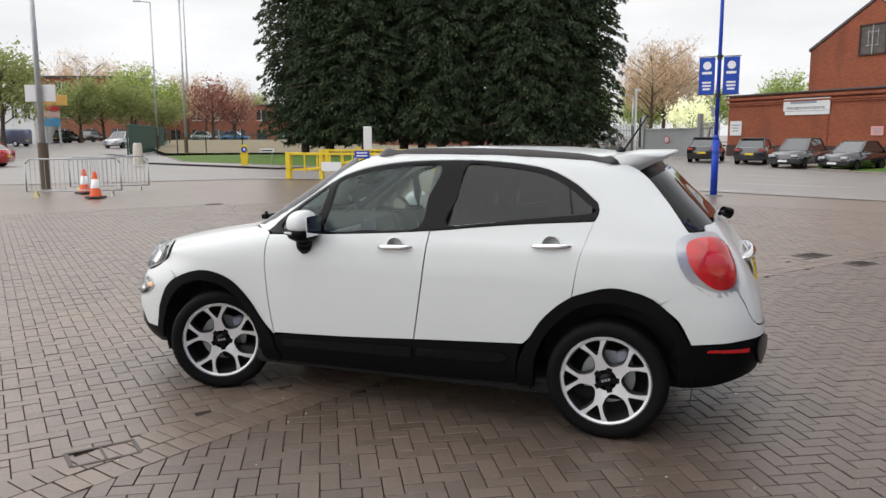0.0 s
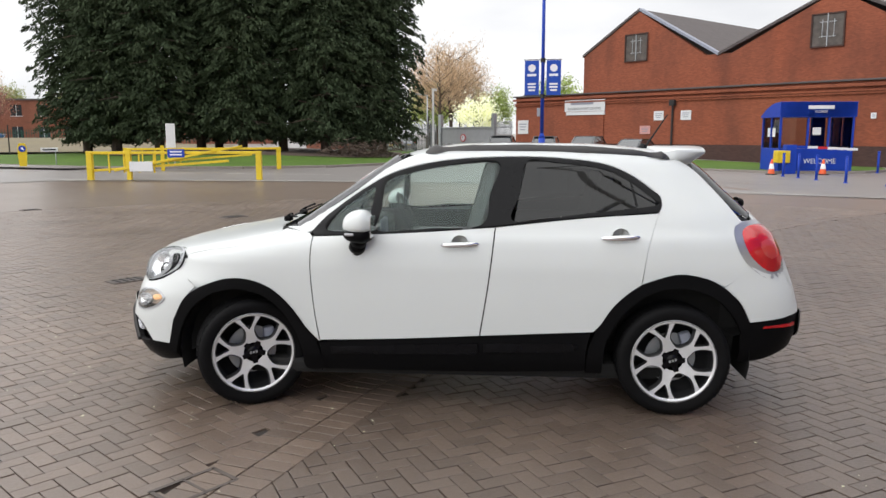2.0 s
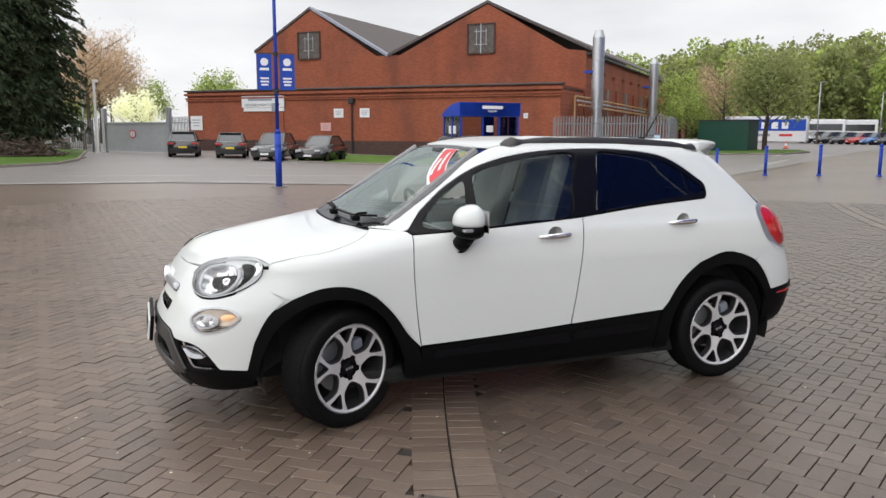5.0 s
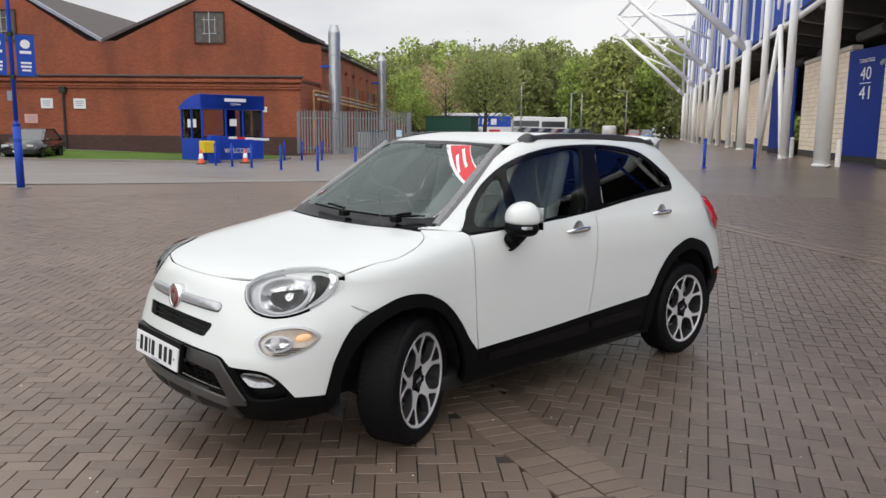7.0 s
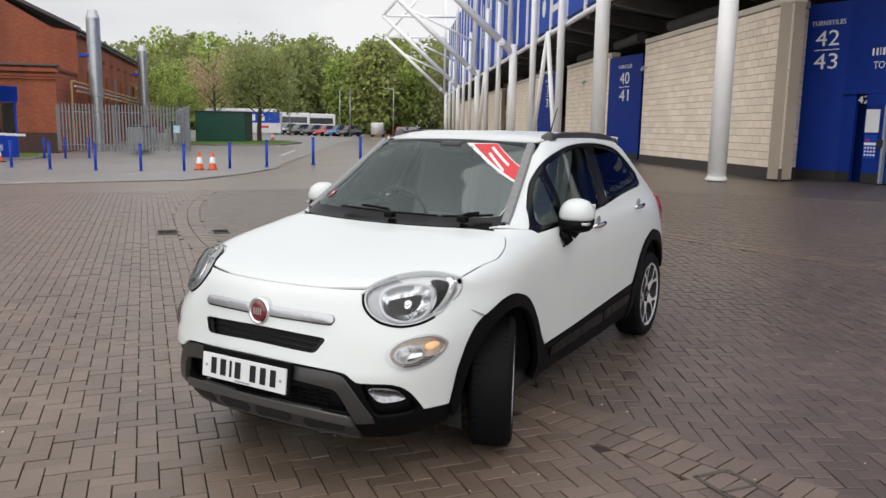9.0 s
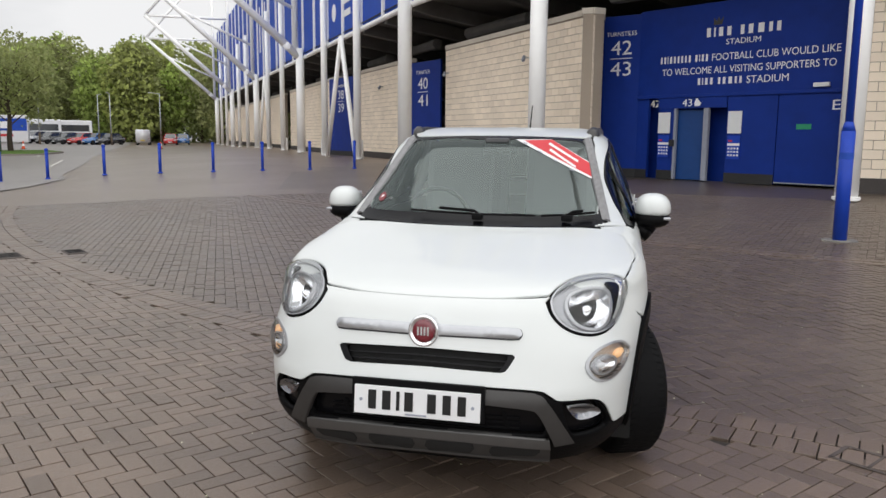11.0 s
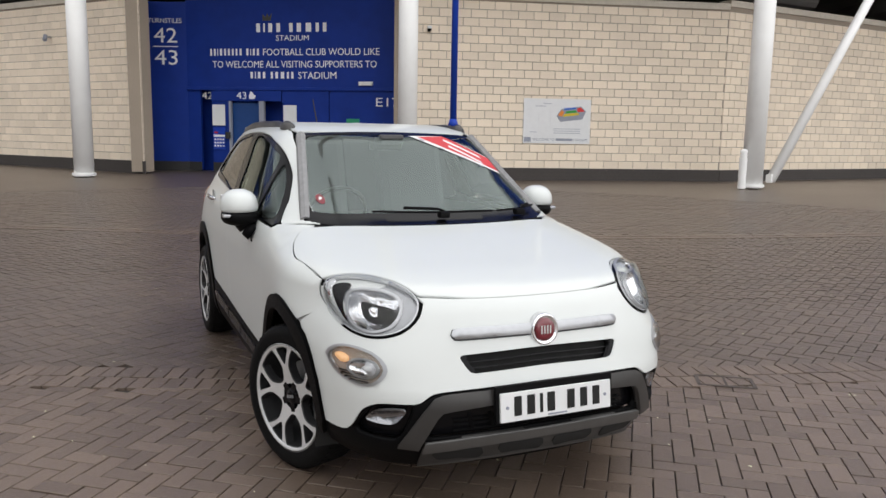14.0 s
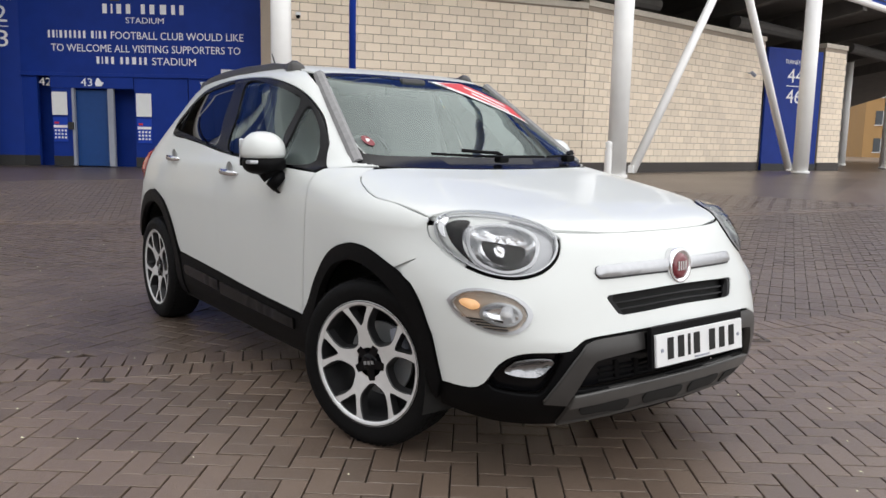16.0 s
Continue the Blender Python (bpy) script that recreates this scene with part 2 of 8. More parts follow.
def thing(name, m, label, category, group="", kind=""):
    ob = new(name)
    ob.empty_display_size = 0.1
    ob.matrix_world = m
    return tagged(ob, label, category, group, kind)


def box(bm, cx, cy, cz, sx, sy, sz, bev=0.0, m=None):
    """A box by its middle and sizes, with bevelled edges, added to bm."""
    r = bmesh.ops.create_cube(bm, size=1.0)
    vs = r["verts"]
    bmesh.ops.scale(bm, vec=(sx, sy, sz), verts=vs)
    bmesh.ops.translate(bm, vec=(cx, cy, cz), verts=vs)
    if bev:
        es = list({e for v in vs for e in v.link_edges})
        out = bmesh.ops.bevel(bm, geom=es, offset=bev, segments=2, affect="EDGES", profile=0.6)
        vs = list({v for f in out["faces"] for v in f.verts} | {v for v in vs if v.is_valid})
    if m is not None:
        bmesh.ops.transform(bm, matrix=m, verts=vs)
    return bm


def bx(cx, cy, cz, sx, sy, sz, bev=0.0, m=None):
    return box(bmesh.new(), cx, cy, cz, sx, sy, sz, bev, m)


def tube(bm, a, b, r, r2=None, seg=12, caps=True):
    """A round bar from a to b."""
    a, b = Vector(a), Vector(b)
    d = b - a
    q = d.to_track_quat("Z", "Y").to_matrix().to_4x4()
    bmesh.ops.create_cone(bm, cap_ends=caps, segments=seg, radius1=r, radius2=r if r2 is None else r2, depth=d.length, matrix=Matrix.Translation((a + b) / 2) @ q)
    return bm


def tb(a, b, r, r2=None, seg=12):
    return tube(bmesh.new(), a, b, r, r2, seg)


def lathe(rows, seg=32, axis="z", caps=True):
    """Turns (radius, height) rows about an axis."""
    bm = bmesh.new()
    rings = []
    for r, h in rows:
        ring = []
        for i in range(seg):
            a = 2 * math.pi * i / seg
            p = (r * math.cos(a), r * math.sin(a), h)
            ring.append(bm.verts.new(p if axis == "z" else (p[0], p[2], p[1])))
        rings.append(ring)
    for r0, r1 in zip(rings, rings[1:]):
        for i in range(seg):
            j = (i + 1) % seg
            bm.faces.new((r0[i], r0[j], r1[j], r1[i]))
    for ring in ((rings[0], rings[-1]) if caps is True else (rings[-1],) if caps == "last" else ()):
        bm.faces.new(ring)
    bmesh.ops.recalc_face_normals(bm, faces=bm.faces)
    return bm


def prism(points, depth, m=None):
    """A flat outline (x, y) thickened along z."""
    bm = bmesh.new()
    vs = [bm.verts.new((x, y, 0)) for x, y in points]
    f = bm.faces.new(vs)
    out = bmesh.ops.extrude_face_region(bm, geom=[f])
    bmesh.ops.translate(bm, vec=(0, 0, depth), verts=[v for v in out["geom"] if isinstance(v, bmesh.types.BMVert)])
    bmesh.ops.recalc_face_normals(bm, faces=bm.faces)
    if m is not None:
        bmesh.ops.transform(bm, matrix=m, verts=bm.verts)
    return bm


def quads(name, verts, faces, material, parent=None, label="", smooth=False):
    me = bpy.data.meshes.new(name)
    me.from_pydata(verts, [], faces)
    me.update()
    return link(name, me, material, parent, label, smooth)


def lettering(name, words, size, m, material, parent, thick=0.004, width=None, align="LEFT"):
    """Raised letters in the built-in font: x to the right and y up in m."""
    cu = bpy.data.curves.new(name, "FONT")
    cu.body, cu.size, cu.extrude, cu.align_x, cu.resolution_u = words, size, thick / 2, align, 3
    tmp = bpy.data.objects.new(name + "_curve", cu)
    scene.collection.objects.link(tmp)
    me = bpy.data.meshes.new_from_object(tmp.evaluated_get(bpy.context.evaluated_depsgraph_get()))
    bpy.data.objects.remove(tmp)
    bpy.data.curves.remove(cu)
    if width:
        xs = [v.co.x for v in me.vertices]
        me.transform(Matrix.Diagonal((width / (max(xs) - min(xs)), 1, 1, 1)))
    me.materials.clear()
    ob = link(name, me, material, parent)
    ob.matrix_local = m
    return ob


def wall_frame(a, b, z=0.0):
    """x along a to b, y up, z out of the wall towards whoever reads it from left (a) to right (b)."""
    u = Vector((b[0] - a[0], b[1] - a[1], 0)).normalized()
    up = Vector((0, 0, 1))
    o = u.cross(up)
    m = Matrix((u, up, o)).transposed().to_4x4()
    m.translation = (a[0], a[1], z)
    return m


def rise(x, y):
    """The height of the ground: it climbs towards the stadium, dips by the depot gate and climbs along the far road."""
    def ramp(v):
        v = max(0.0, min(1.0, v))
        return v * v * (3 - 2 * v)
    up = 0.022 * max(0.0, min(15.0, 0.62 * x - 0.785 * (y - 4) - 1.5))
    dip = 0.3 * ramp((x - 13) / 9) * ramp((y - 13) / 7) * ramp((52 - y) / 14)
    north = ramp((y - 46) / 60) * ramp((-x - 4) / 16)
    return up - dip + north


# ---- ground, roads and lawn ----
def paving_far(k=1.0):
    """Block paving as a surface for the parts of the forecourt too far off to build block by block."""
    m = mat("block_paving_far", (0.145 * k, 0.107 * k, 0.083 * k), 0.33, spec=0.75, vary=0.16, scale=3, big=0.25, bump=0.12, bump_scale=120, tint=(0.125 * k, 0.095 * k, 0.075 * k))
    n, l = m.node_tree.nodes, m.node_tree.links
    bs = n["Principled BSDF"]
    src = bs.inputs["Base Color"].links[0].from_socket
    co, mp, br, mx = n.new("ShaderNodeTexCoord"), n.new("ShaderNodeMapping"), n.new("ShaderNodeTexBrick"), n.new("ShaderNodeMix")
    mp.inputs["Rotation"].default_value = (0, 0, radians(30))
    br.inputs["Color1"].default_value, br.inputs["Color2"].default_value, br.inputs["Mortar"].default_value = (1, 1, 1, 1), (0.8, 0.8, 0.8, 1), (0.6, 0.57, 0.55, 1)
    br.inputs["Scale"].default_value, br.inputs["Brick Width"].default_value, br.inputs["Row Height"].default_value, br.inputs["Mortar Size"].default_value = 1, 0.2, 0.1, 0.006
    mx.data_type, mx.blend_type = "RGBA", "MULTIPLY"
    mx.inputs[0].default_value = 0.5
    l.new(co.outputs["Object"], mp.inputs[0])
    l.new(mp.outputs[0], br.inputs["Vector"])
    l.new(src, mx.inputs[6])
    l.new(br.outputs["Color"], mx.inputs[7])
    l.new(mx.outputs[2], bs.inputs["Base Color"])
    return m


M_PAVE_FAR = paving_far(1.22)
# same paving, its colour darkened to stand in for the stand's shade
M_PAVE_SHADED = paving_far(0.80)


def steps(*marks):
    out = []
    for a, b, n in marks:
        out += [a + (b - a) * i / n for i in range(n)]
    return out + [marks[-1][1]]


gx = steps((-2600, -200, 5), (-200, -40, 8), (-40, 60, 100), (60, 200, 8), (200, 2600, 5))


def inside(x, y, poly):
    hit = False
    for (ax, ay), (bx_, by) in zip(poly, poly[1:] + poly[:1]):
        if (ay > y) != (by > y) and x < ax + (y - ay) * (bx_ - ax) / (by - ay):
            hit = not hit
    return hit


ROAD = [(-160, 16), (-40, 22), (-14, 28.3), (-7.2, 31.2), (-2, 30.0), (6.3, 25.5), (11, 20), (15.7, 15.6), (19, 15.4), (23, 15.6), (27, 17.0), (34, 18.6), (60, 24.6), (110, 35), (160, 46), (160, 170), (-160, 170)]
gv = [(x, y, rise(x, y) - (0.06 if math.hypot(x, y - 6) < 11.5 else 0.2 if all(inside(x + a, y + b, ROAD) for a in (-3, 3) for b in (-3, 3)) else 0.012)) for y in gx for x in gx]
nx = len(gx)
ground = quads("ground", gv, [(j * nx + i, j * nx + i + 1, j * nx + nx + i + 1, j * nx + nx + i) for j in range(nx - 1) for i in range(nx - 1)], M_PAVE_FAR)
ground.data.materials.append(M_PAVE_SHADED)
# shade of the stand painted on as a disc of the darker copy
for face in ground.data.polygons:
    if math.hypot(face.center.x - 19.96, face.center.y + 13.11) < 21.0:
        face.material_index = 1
tagged(ground, "wet brown block paving rising gently to the stadium", "ground", kind="structure")


def sheet(name, outline, lift, material, label, category, cell=3.0, height=None):
    """A flat sheet that follows the ground, filled from an outline with inner points."""
    from mathutils.geometry import delaunay_2d_cdt as cdt
    xs, ys = [p[0] for p in outline], [p[1] for p in outline]
    pts = [Vector(p) for p in outline]
    nb = len(pts)
    x = min(xs) + cell / 2
    while x < max(xs):
        y = min(ys) + cell / 2
        while y < max(ys):
            pts.append(Vector((x, y)))
            y += cell
        x += cell
    v, e, f, *_ = cdt(pts, [(i, (i + 1) % nb) for i in range(nb)], [], 1, 1e-5)
    hf = height or (lambda a, b: rise(a, b))
    return tagged(quads(name, [(p.x, p.y, hf(p.x, p.y) + lift) for p in v], f, material, smooth=True), label, category, kind="structure")


sheet("road", ROAD, 0.004, M_TARMAC, "damp grey tarmac road past the forecourt", "road", 3.0)


def strip(name, a, b, w, lift=0.009, material=None):
    ax, ay, bx_, by = *a, *b
    d = Vector((bx_ - ax, by - ay)).normalized()
    n = Vector((-d.y, d.x)) * w / 2
    c = [(ax - n.x, ay - n.y), (bx_ - n.x, by - n.y), (bx_ + n.x, by + n.y), (ax + n.x, ay + n.y)]
    return tagged(quads(name, [(x, y, rise(x, y) + lift) for x, y in c], [(0, 1, 2, 3)], material or M_LINE), "worn white road marking painted on tarmac", "road marking", "road markings", "structure")


for a, b in (((-5.2, 36.4), (-2.2, 35.2)), ((-1.0, 34.7), (3.2, 32.3)), ((4.6, 31.3), (8.6, 28.6)), ((10, 27.4), (13.4, 24.4)), ((13.2, 32.6), (15.4, 29.4)), ((16.1, 26.6), (18.0, 23.4)),
             ((-20, 40), (-15, 38.6)), ((-15, 33), (-10, 34.5)), ((36, 20.5), (44, 22.5)), ((50, 26), (58, 28.5)), ((20, 20.6), (23, 17.8))):
    strip("road_line", a, b, 0.13)
strip("give_way_line", (-7.0, 31.9), (6.6, 26.0), 0.16)
strip("road_line", (7.4, 25.2), (15.9, 15.6), 0.1)

LAWN = [(-20.5, 60), (-16, 50), (-6.5, 41.2), (0, 39.0), (4, 38.9), (7.5, 41.2), (9.8, 45.6), (12, 52), (15.5, 62), (17, 72), (0, 72), (-11, 64)]
lawn_edge = []
for p, q in zip(LAWN, LAWN[1:] + LAWN[:1]):
    lawn_edge += [(p[0] + (q[0] - p[0]) * i / 12, p[1] + (q[1] - p[1]) * i / 12) for i in range(12)]


def mound(x, y):
    d = min((math.hypot(x - a, y - b)) for a, b in lawn_edge)
    return 0.12 + rise(x, y) + 0.55 * min(1.0, d / 12.0) ** 1.2


sheet("lawn", lawn_edge, 0.0, M_GRASS, "bright green mown grass bank with bare earth under the conifers", "lawn", 2.0, lambda x, y: mound(x, y) if (x, y) else 0)
sheet("earth_bed", [(-9, 55), (-7, 50.5), (0, 47.5), (7, 46.8), (11, 51), (13, 60), (0, 66), (-9, 63)], 0.05, M_EARTH, "bare brown earth under the conifers", "earth", 2.0, lambda x, y: mound(x, y))


def kerb(name, pts, h=0.13, w=0.14, label="pale concrete kerb along the lawn"):
    root = thing(name, Matrix(), label, "kerb", "kerbs", "structure")
    for a, b in zip(pts, pts[1:]):
        a, b = Vector(a), Vector(b)
        n = max(1, round((b - a).length / 2.0))
        for i in range(n):
            p, q = a + (b - a) * i / n, a + (b - a) * (i + 1) / n
            c, d = (p + q) / 2, (q - p)
            part("kerb_stone", bx(0, 0, h / 2 - 0.03, d.length - 0.012, w, h + 0.06, 0.015, pose(c.x, c.y, rise(c.x, c.y), 0, 0, math.degrees(math.atan2(d.y, d.x)))), M_KERB, root)
    return root


kerb("kerb_lawn", [(-20.5, 60), (-16, 50), (-6.5, 41.2), (0, 39.0), (4, 38.9), (7.5, 41.2), (9.8, 45.6), (12, 52), (15.5, 62)])
VERGE = [(20.6, 42.0), (22.6, 37.6), (24.2, 34.4), (25.0, 32.0), (29.2, 30.6), (31.8, 31.6), (33.6, 33.8), (31.5, 41), (27.5, 47)]
sheet("verge_grass", VERGE, 0.11, M_GRASS, "strip of green grass below the brick wall", "grass", 2.0)
kerb("kerb_verge", VERGE[:6], label="pale concrete kerb along the grass verge")
sheet("far_pavement", [(-26, 66), (-20.7, 60), (-16.2, 50), (-6.7, 41.2), (-8, 40), (-17.8, 48.6), (-22.4, 59), (-28, 66)], 0.10, M_TARMAC, "raised tarmac footway behind a kerb", "pavement", 3.0)
sheet("playing_field", [(-25, 70), (-20.6, 60.2), (-11, 64.2), (0, 72.2), (2, 104), (-36, 108)], 0.3, mat("dry_grass", (0.17, 0.14, 0.08), 0.9, vary=0.2, scale=2), "dry brown open ground behind the fence", "field", 5.0)


# ---- the brick depot ----
def brick_mat(name, c1, c2, mortar, dark=0.5):
    m = mat(name, c1, 0.85, vary=0.18, scale=1.1, big=0.22, bump=0.2, bump_scale=60, tint=c2)
    n, l = m.node_tree.nodes, m.node_tree.links
    bs = n["Principled BSDF"]
    src = bs.inputs["Base Color"].links[0].from_socket
    co, br, mx, st, sr = n.new("ShaderNodeTexCoord"), n.new("ShaderNodeTexBrick"), n.new("ShaderNodeMix"), n.new("ShaderNodeTexNoise"), n.new("ShaderNodeMapRange")
    br.inputs["Color1"].default_value, br.inputs["Color2"].default_value, br.inputs["Mortar"].default_value = (1, 1, 1, 1), (0.62, 0.58, 0.56, 1), (*mortar, 1)
    br.inputs["Scale"].default_value, br.inputs["Brick Width"].default_value, br.inputs["Row Height"].default_value, br.inputs["Mortar Size"].default_value = 1, 0.19, 0.063, 0.006
    mx.data_type, mx.blend_type = "RGBA", "MULTIPLY"
    mx.inputs[0].default_value = 0.75
    l.new(co.outputs["Object"], br.inputs["Vector"])
    l.new(src, mx.inputs[6])
    l.new(br.outputs["Color"], mx.inputs[7])
    mp, m2 = n.new("ShaderNodeMapping"), n.new("ShaderNodeMix")
    mp.inputs["Scale"].default_value = (0.5, 0.12, 0.5)
    l.new(co.outputs["Object"], mp.inputs[0])
    l.new(mp.outputs[0], st.inputs["Vector"])
    st.inputs["Scale"].default_value, st.inputs["Detail"].default_value = 1.0, 9
    sr.inputs["From Min"].default_value, sr.inputs["From Max"].default_value, sr.inputs["To Max"].default_value = 0.48, 0.72, dark
    l.new(st.outputs["Fac"], sr.inputs["Value"])
    m2.data_type = "RGBA"
    m2.inputs[7].default_value = (0.07, 0.025, 0.018, 1)
    l.new(sr.outputs[0], m2.inputs[0])
    l.new(mx.outputs[2], m2.inputs[6])
    l.new(m2.outputs[2], bs.inputs["Base Color"])
    return m


M_BRICK = brick_mat("weathered_red_brick", (0.37, 0.108, 0.05), (0.28, 0.08, 0.042), (0.8, 0.75, 0.7))
M_BRICK_LOW = brick_mat("blackened_brick_base", (0.09, 0.045, 0.035), (0.06, 0.035, 0.03), (0.9, 0.9, 0.9), 0.3)
M_BRICK_FAR = brick_mat("distant_brick", (0.30, 0.12, 0.075), (0.26, 0.10, 0.06), (0.9, 0.85, 0.8), 0.2)

DS = 1.2
FA, FB = (24.03, 63.1), (36.39, 34.26)
FLEN = math.hypot(FB[0] - FA[0], FB[1] - FA[1]) / DS
depot = thing("brick_depot", Matrix.Translation((0, 0, -0.33)) @ wall_frame(FA, FB) @ Matrix.Scale(DS, 4), "old red-brick depot with twin gables and slate roofs", "building", kind="structure")
BACK = -5.0
part("front_wall", bx(FLEN / 2, 2.1, -0.2, FLEN, 4.2, 0.4), M_BRICK, depot)
part("wall_base", bx(FLEN / 2, 0.5, 0.02, FLEN + 0.04, 1.05, 0.08), M_BRICK_LOW, depot, "soot-dark brick base")
for yy, dz, hh in ((3.62, 0.05, 0.1), (3.74, 0.09, 0.1), (4.0, 0.14, 0.16)):
    part("cornice", bx(FLEN / 2, yy, dz - 0.1, FLEN + 2 * dz, hh, 0.3, 0.01), M_BRICK, depot)
part("parapet_coping", bx(FLEN / 2, 4.24, -0.12, FLEN + 0.3, 0.1, 0.62, 0.02), M_SLATE, depot)
part("flat_roof", bx(FLEN / 2, 4.0, -2.7, FLEN, 0.15, 4.7), M_SLATE, depot)
part("end_wall_low", bx(FLEN - 0.2, 2.1, -2.7, 0.4, 4.19, 4.6), M_BRICK, depot)
part("end_wall_north", bx(0.2, 2.1, -2.7, 0.4, 4.19, 4.6), M_BRICK, depot)
GL, G1, GV, G2, GE = 2.0, 6.75, 12.8, 19.9, FLEN + 0.1
gable = [(GL, 0), (GE, 0), (GE, 6.40), (GE - 1.2, 6.55), (G2, 9.5), (GV + 0.9, 6.6), (GV - 0.9, 6.6), (G1, 9.9), (GL, 7.2)]
part("gable_wall", prism(gable, 0.4, Matrix.Translation((0, 0, BACK - 0.4))), M_BRICK, depot)
roof_d = 46.0
for (x0, y0), (x1, y1) in (((GL - 0.1, 7.15), (G1, 9.92)), ((G1, 9.92), (GV, 6.5)), ((GV, 6.5), (G2, 9.52)), ((G2, 9.52), (GE + 0.15, 6.45))):
    th = 0.12
    part("slate_roof", prism([(x0, y0), (x1, y1), (x1, y1 + th), (x0, y0 + th)], roof_d, Matrix.Translation((0, 0, BACK - 0.42 - roof_d))), M_SLATE, depot)
    part("verge_coping", prism([(x0, y0 + 0.02), (x1, y1 + 0.02), (x1, y1 + 0.2), (x0, y0 + 0.2)], 0.5, Matrix.Translation((0, 0, BACK - 0.43))), M_SIGNGREY if x0 == G1 else M_SLATE, depot)
part("side_wall", bx(GE - 0.2, 3.1, BACK - 0.4 - roof_d / 2, 0.4, 6.2, roof_d), M_BRICK, depot)
part("gutter", tb((GE + 0.12, 6.25, BACK), (GE + 0.12, 6.25, BACK - roof_d), 0.1), M_IRON, depot)
for k in range(14):
    part("corbel", bx(GE + 0.08, 5.3, BACK - 1.5 - 3.1 * k, 0.22, 0.16, 0.5), M_BRICK, depot)
    part("pilaster", bx(GE + 0.06, 2.2, BACK - 2.6 - 3.1 * k, 0.14, 4.4, 0.45), M_CONCRETE if k % 2 else M_BRICK, depot)
M_VENT = mat("dirty_vent_glass", (0.085, 0.07, 0.06), 0.5, vary=0.4, scale=3, big=1.5)
for gxm, gz in ((G1 - 0.15, 7.5), (G2 - 0.4, 7.4)):
    win = part("vent_window", bx(gxm, gz, BACK + 0.02, 1.75, 1.75, 0.06), M_VENT, depot, "louvred square gable vent with broken glazing")
    for dx in (-0.9, 0, 0.9):
        part("frame", bx(gxm + dx, gz, BACK + 0.07, 0.08 if dx else 0.05, 1.85, 0.08), M_STEEL if not dx else M_BRICK_LOW, win)
    for dy in (-0.9, 0.9):
        part("frame", bx(gxm, gz + dy, BACK + 0.07, 1.85, 0.08, 0.08), M_BRICK_LOW, win)
    for dx, dy, sx, sy in ((-0.3, 0.1, 0.03, 1.0), (0.35, 0.1, 0.03, 1.0), (0, -0.35, 0.9, 0.03), (0, 0.45, 0.9, 0.03)):
        part("bar", bx(gxm + dx, gz + dy, BACK + 0.07, sx, sy, 0.03), M_STEEL, win)
# doorway with its sign, on the front wall
SGN = 4.8
part("roller_door", bx(SGN + 1.6, 1.45, 0.03, 3.0, 2.9, 0.05), M_BRICK, depot, "bricked-up loading doorway in cleaner red brick")
part("door_lintel", bx(SGN + 1.6, 2.98, 0.06, 3.2, 0.22, 0.1, 0.01), M_SIGNWHITE, depot)
sgn = part("name_board", bx(SGN + 1.55, 3.48, 0.09, 3.35, 0.74, 0.06, 0.01), M_SIGNWHITE, depot, "white name board with grey lettering over the doorway")
part("name_mark", bx(SGN + 1.35, 3.64, 0.125, 1.9, 0.2, 0.01), M_SIGNGREY, sgn, "grey bar in place of a company name")
lettering("sign_words", "REFURBISHMENT CENTRE", 0.22, Matrix.Translation((SGN + 0.15, 3.2, 0.125)), M_IRON, sgn, width=2.75)
for x, y, sx, sy, mt, nm in ((0.75, 2.12, 1.0, 0.95, M_SIGNWHITE, "notice_board"), (12.05, 2.72, 0.68, 0.55, M_SIGNWHITE, "wall_vent"), (13.9, 2.72, 0.68, 0.55, M_SIGNWHITE, "wall_vent"), (11.1, 1.88, 0.75, 0.5, M_PINK, "notice_board"), (24.2, 2.5, 0.25, 0.28, M_SIGNWHITE, "wall_plate")):
    pl = part(nm, bx(x, y, 0.04, sx, sy, 0.05, 0.008), mt, depot)
    for k in range(3):
        part("print_line", bx(x, y + sy * (0.22 - 0.2 * k), 0.068, sx * (0.7 - 0.1 * k), sy * 0.07, 0.006), M_SIGNGREY, pl)
part("drainpipe", tb((13.05, 0.2, 0.14), (13.05, 3.3, 0.14), 0.065), M_IRON, depot)
part("rainwater_head", bx(13.05, 3.45, 0.17, 0.34, 0.34, 0.26, 0.03), M_IRON, depot)
part("drainpipe", tb((23.3, 0.2, 0.12), (23.3, 2.6, 0.12), 0.05), M_STEEL, depot)
for k in range(3):
    part("wall_pipe", tb((GE + 0.35 + 0.1 * k, 3.6 - 0.25 * k, -1.5), (GE + 0.35 + 0.1 * k, 3.3 - 0.25 * k, -42), 0.06, seg=8), M_COPPERPIPE if k != 1 else M_STEEL, depot)
part("wall_pipe", tb((GE + 0.3, 0.4, -1.5), (GE + 0.3, 3.6, -1.5), 0.06, seg=8), M_COPPERPIPE, depot)
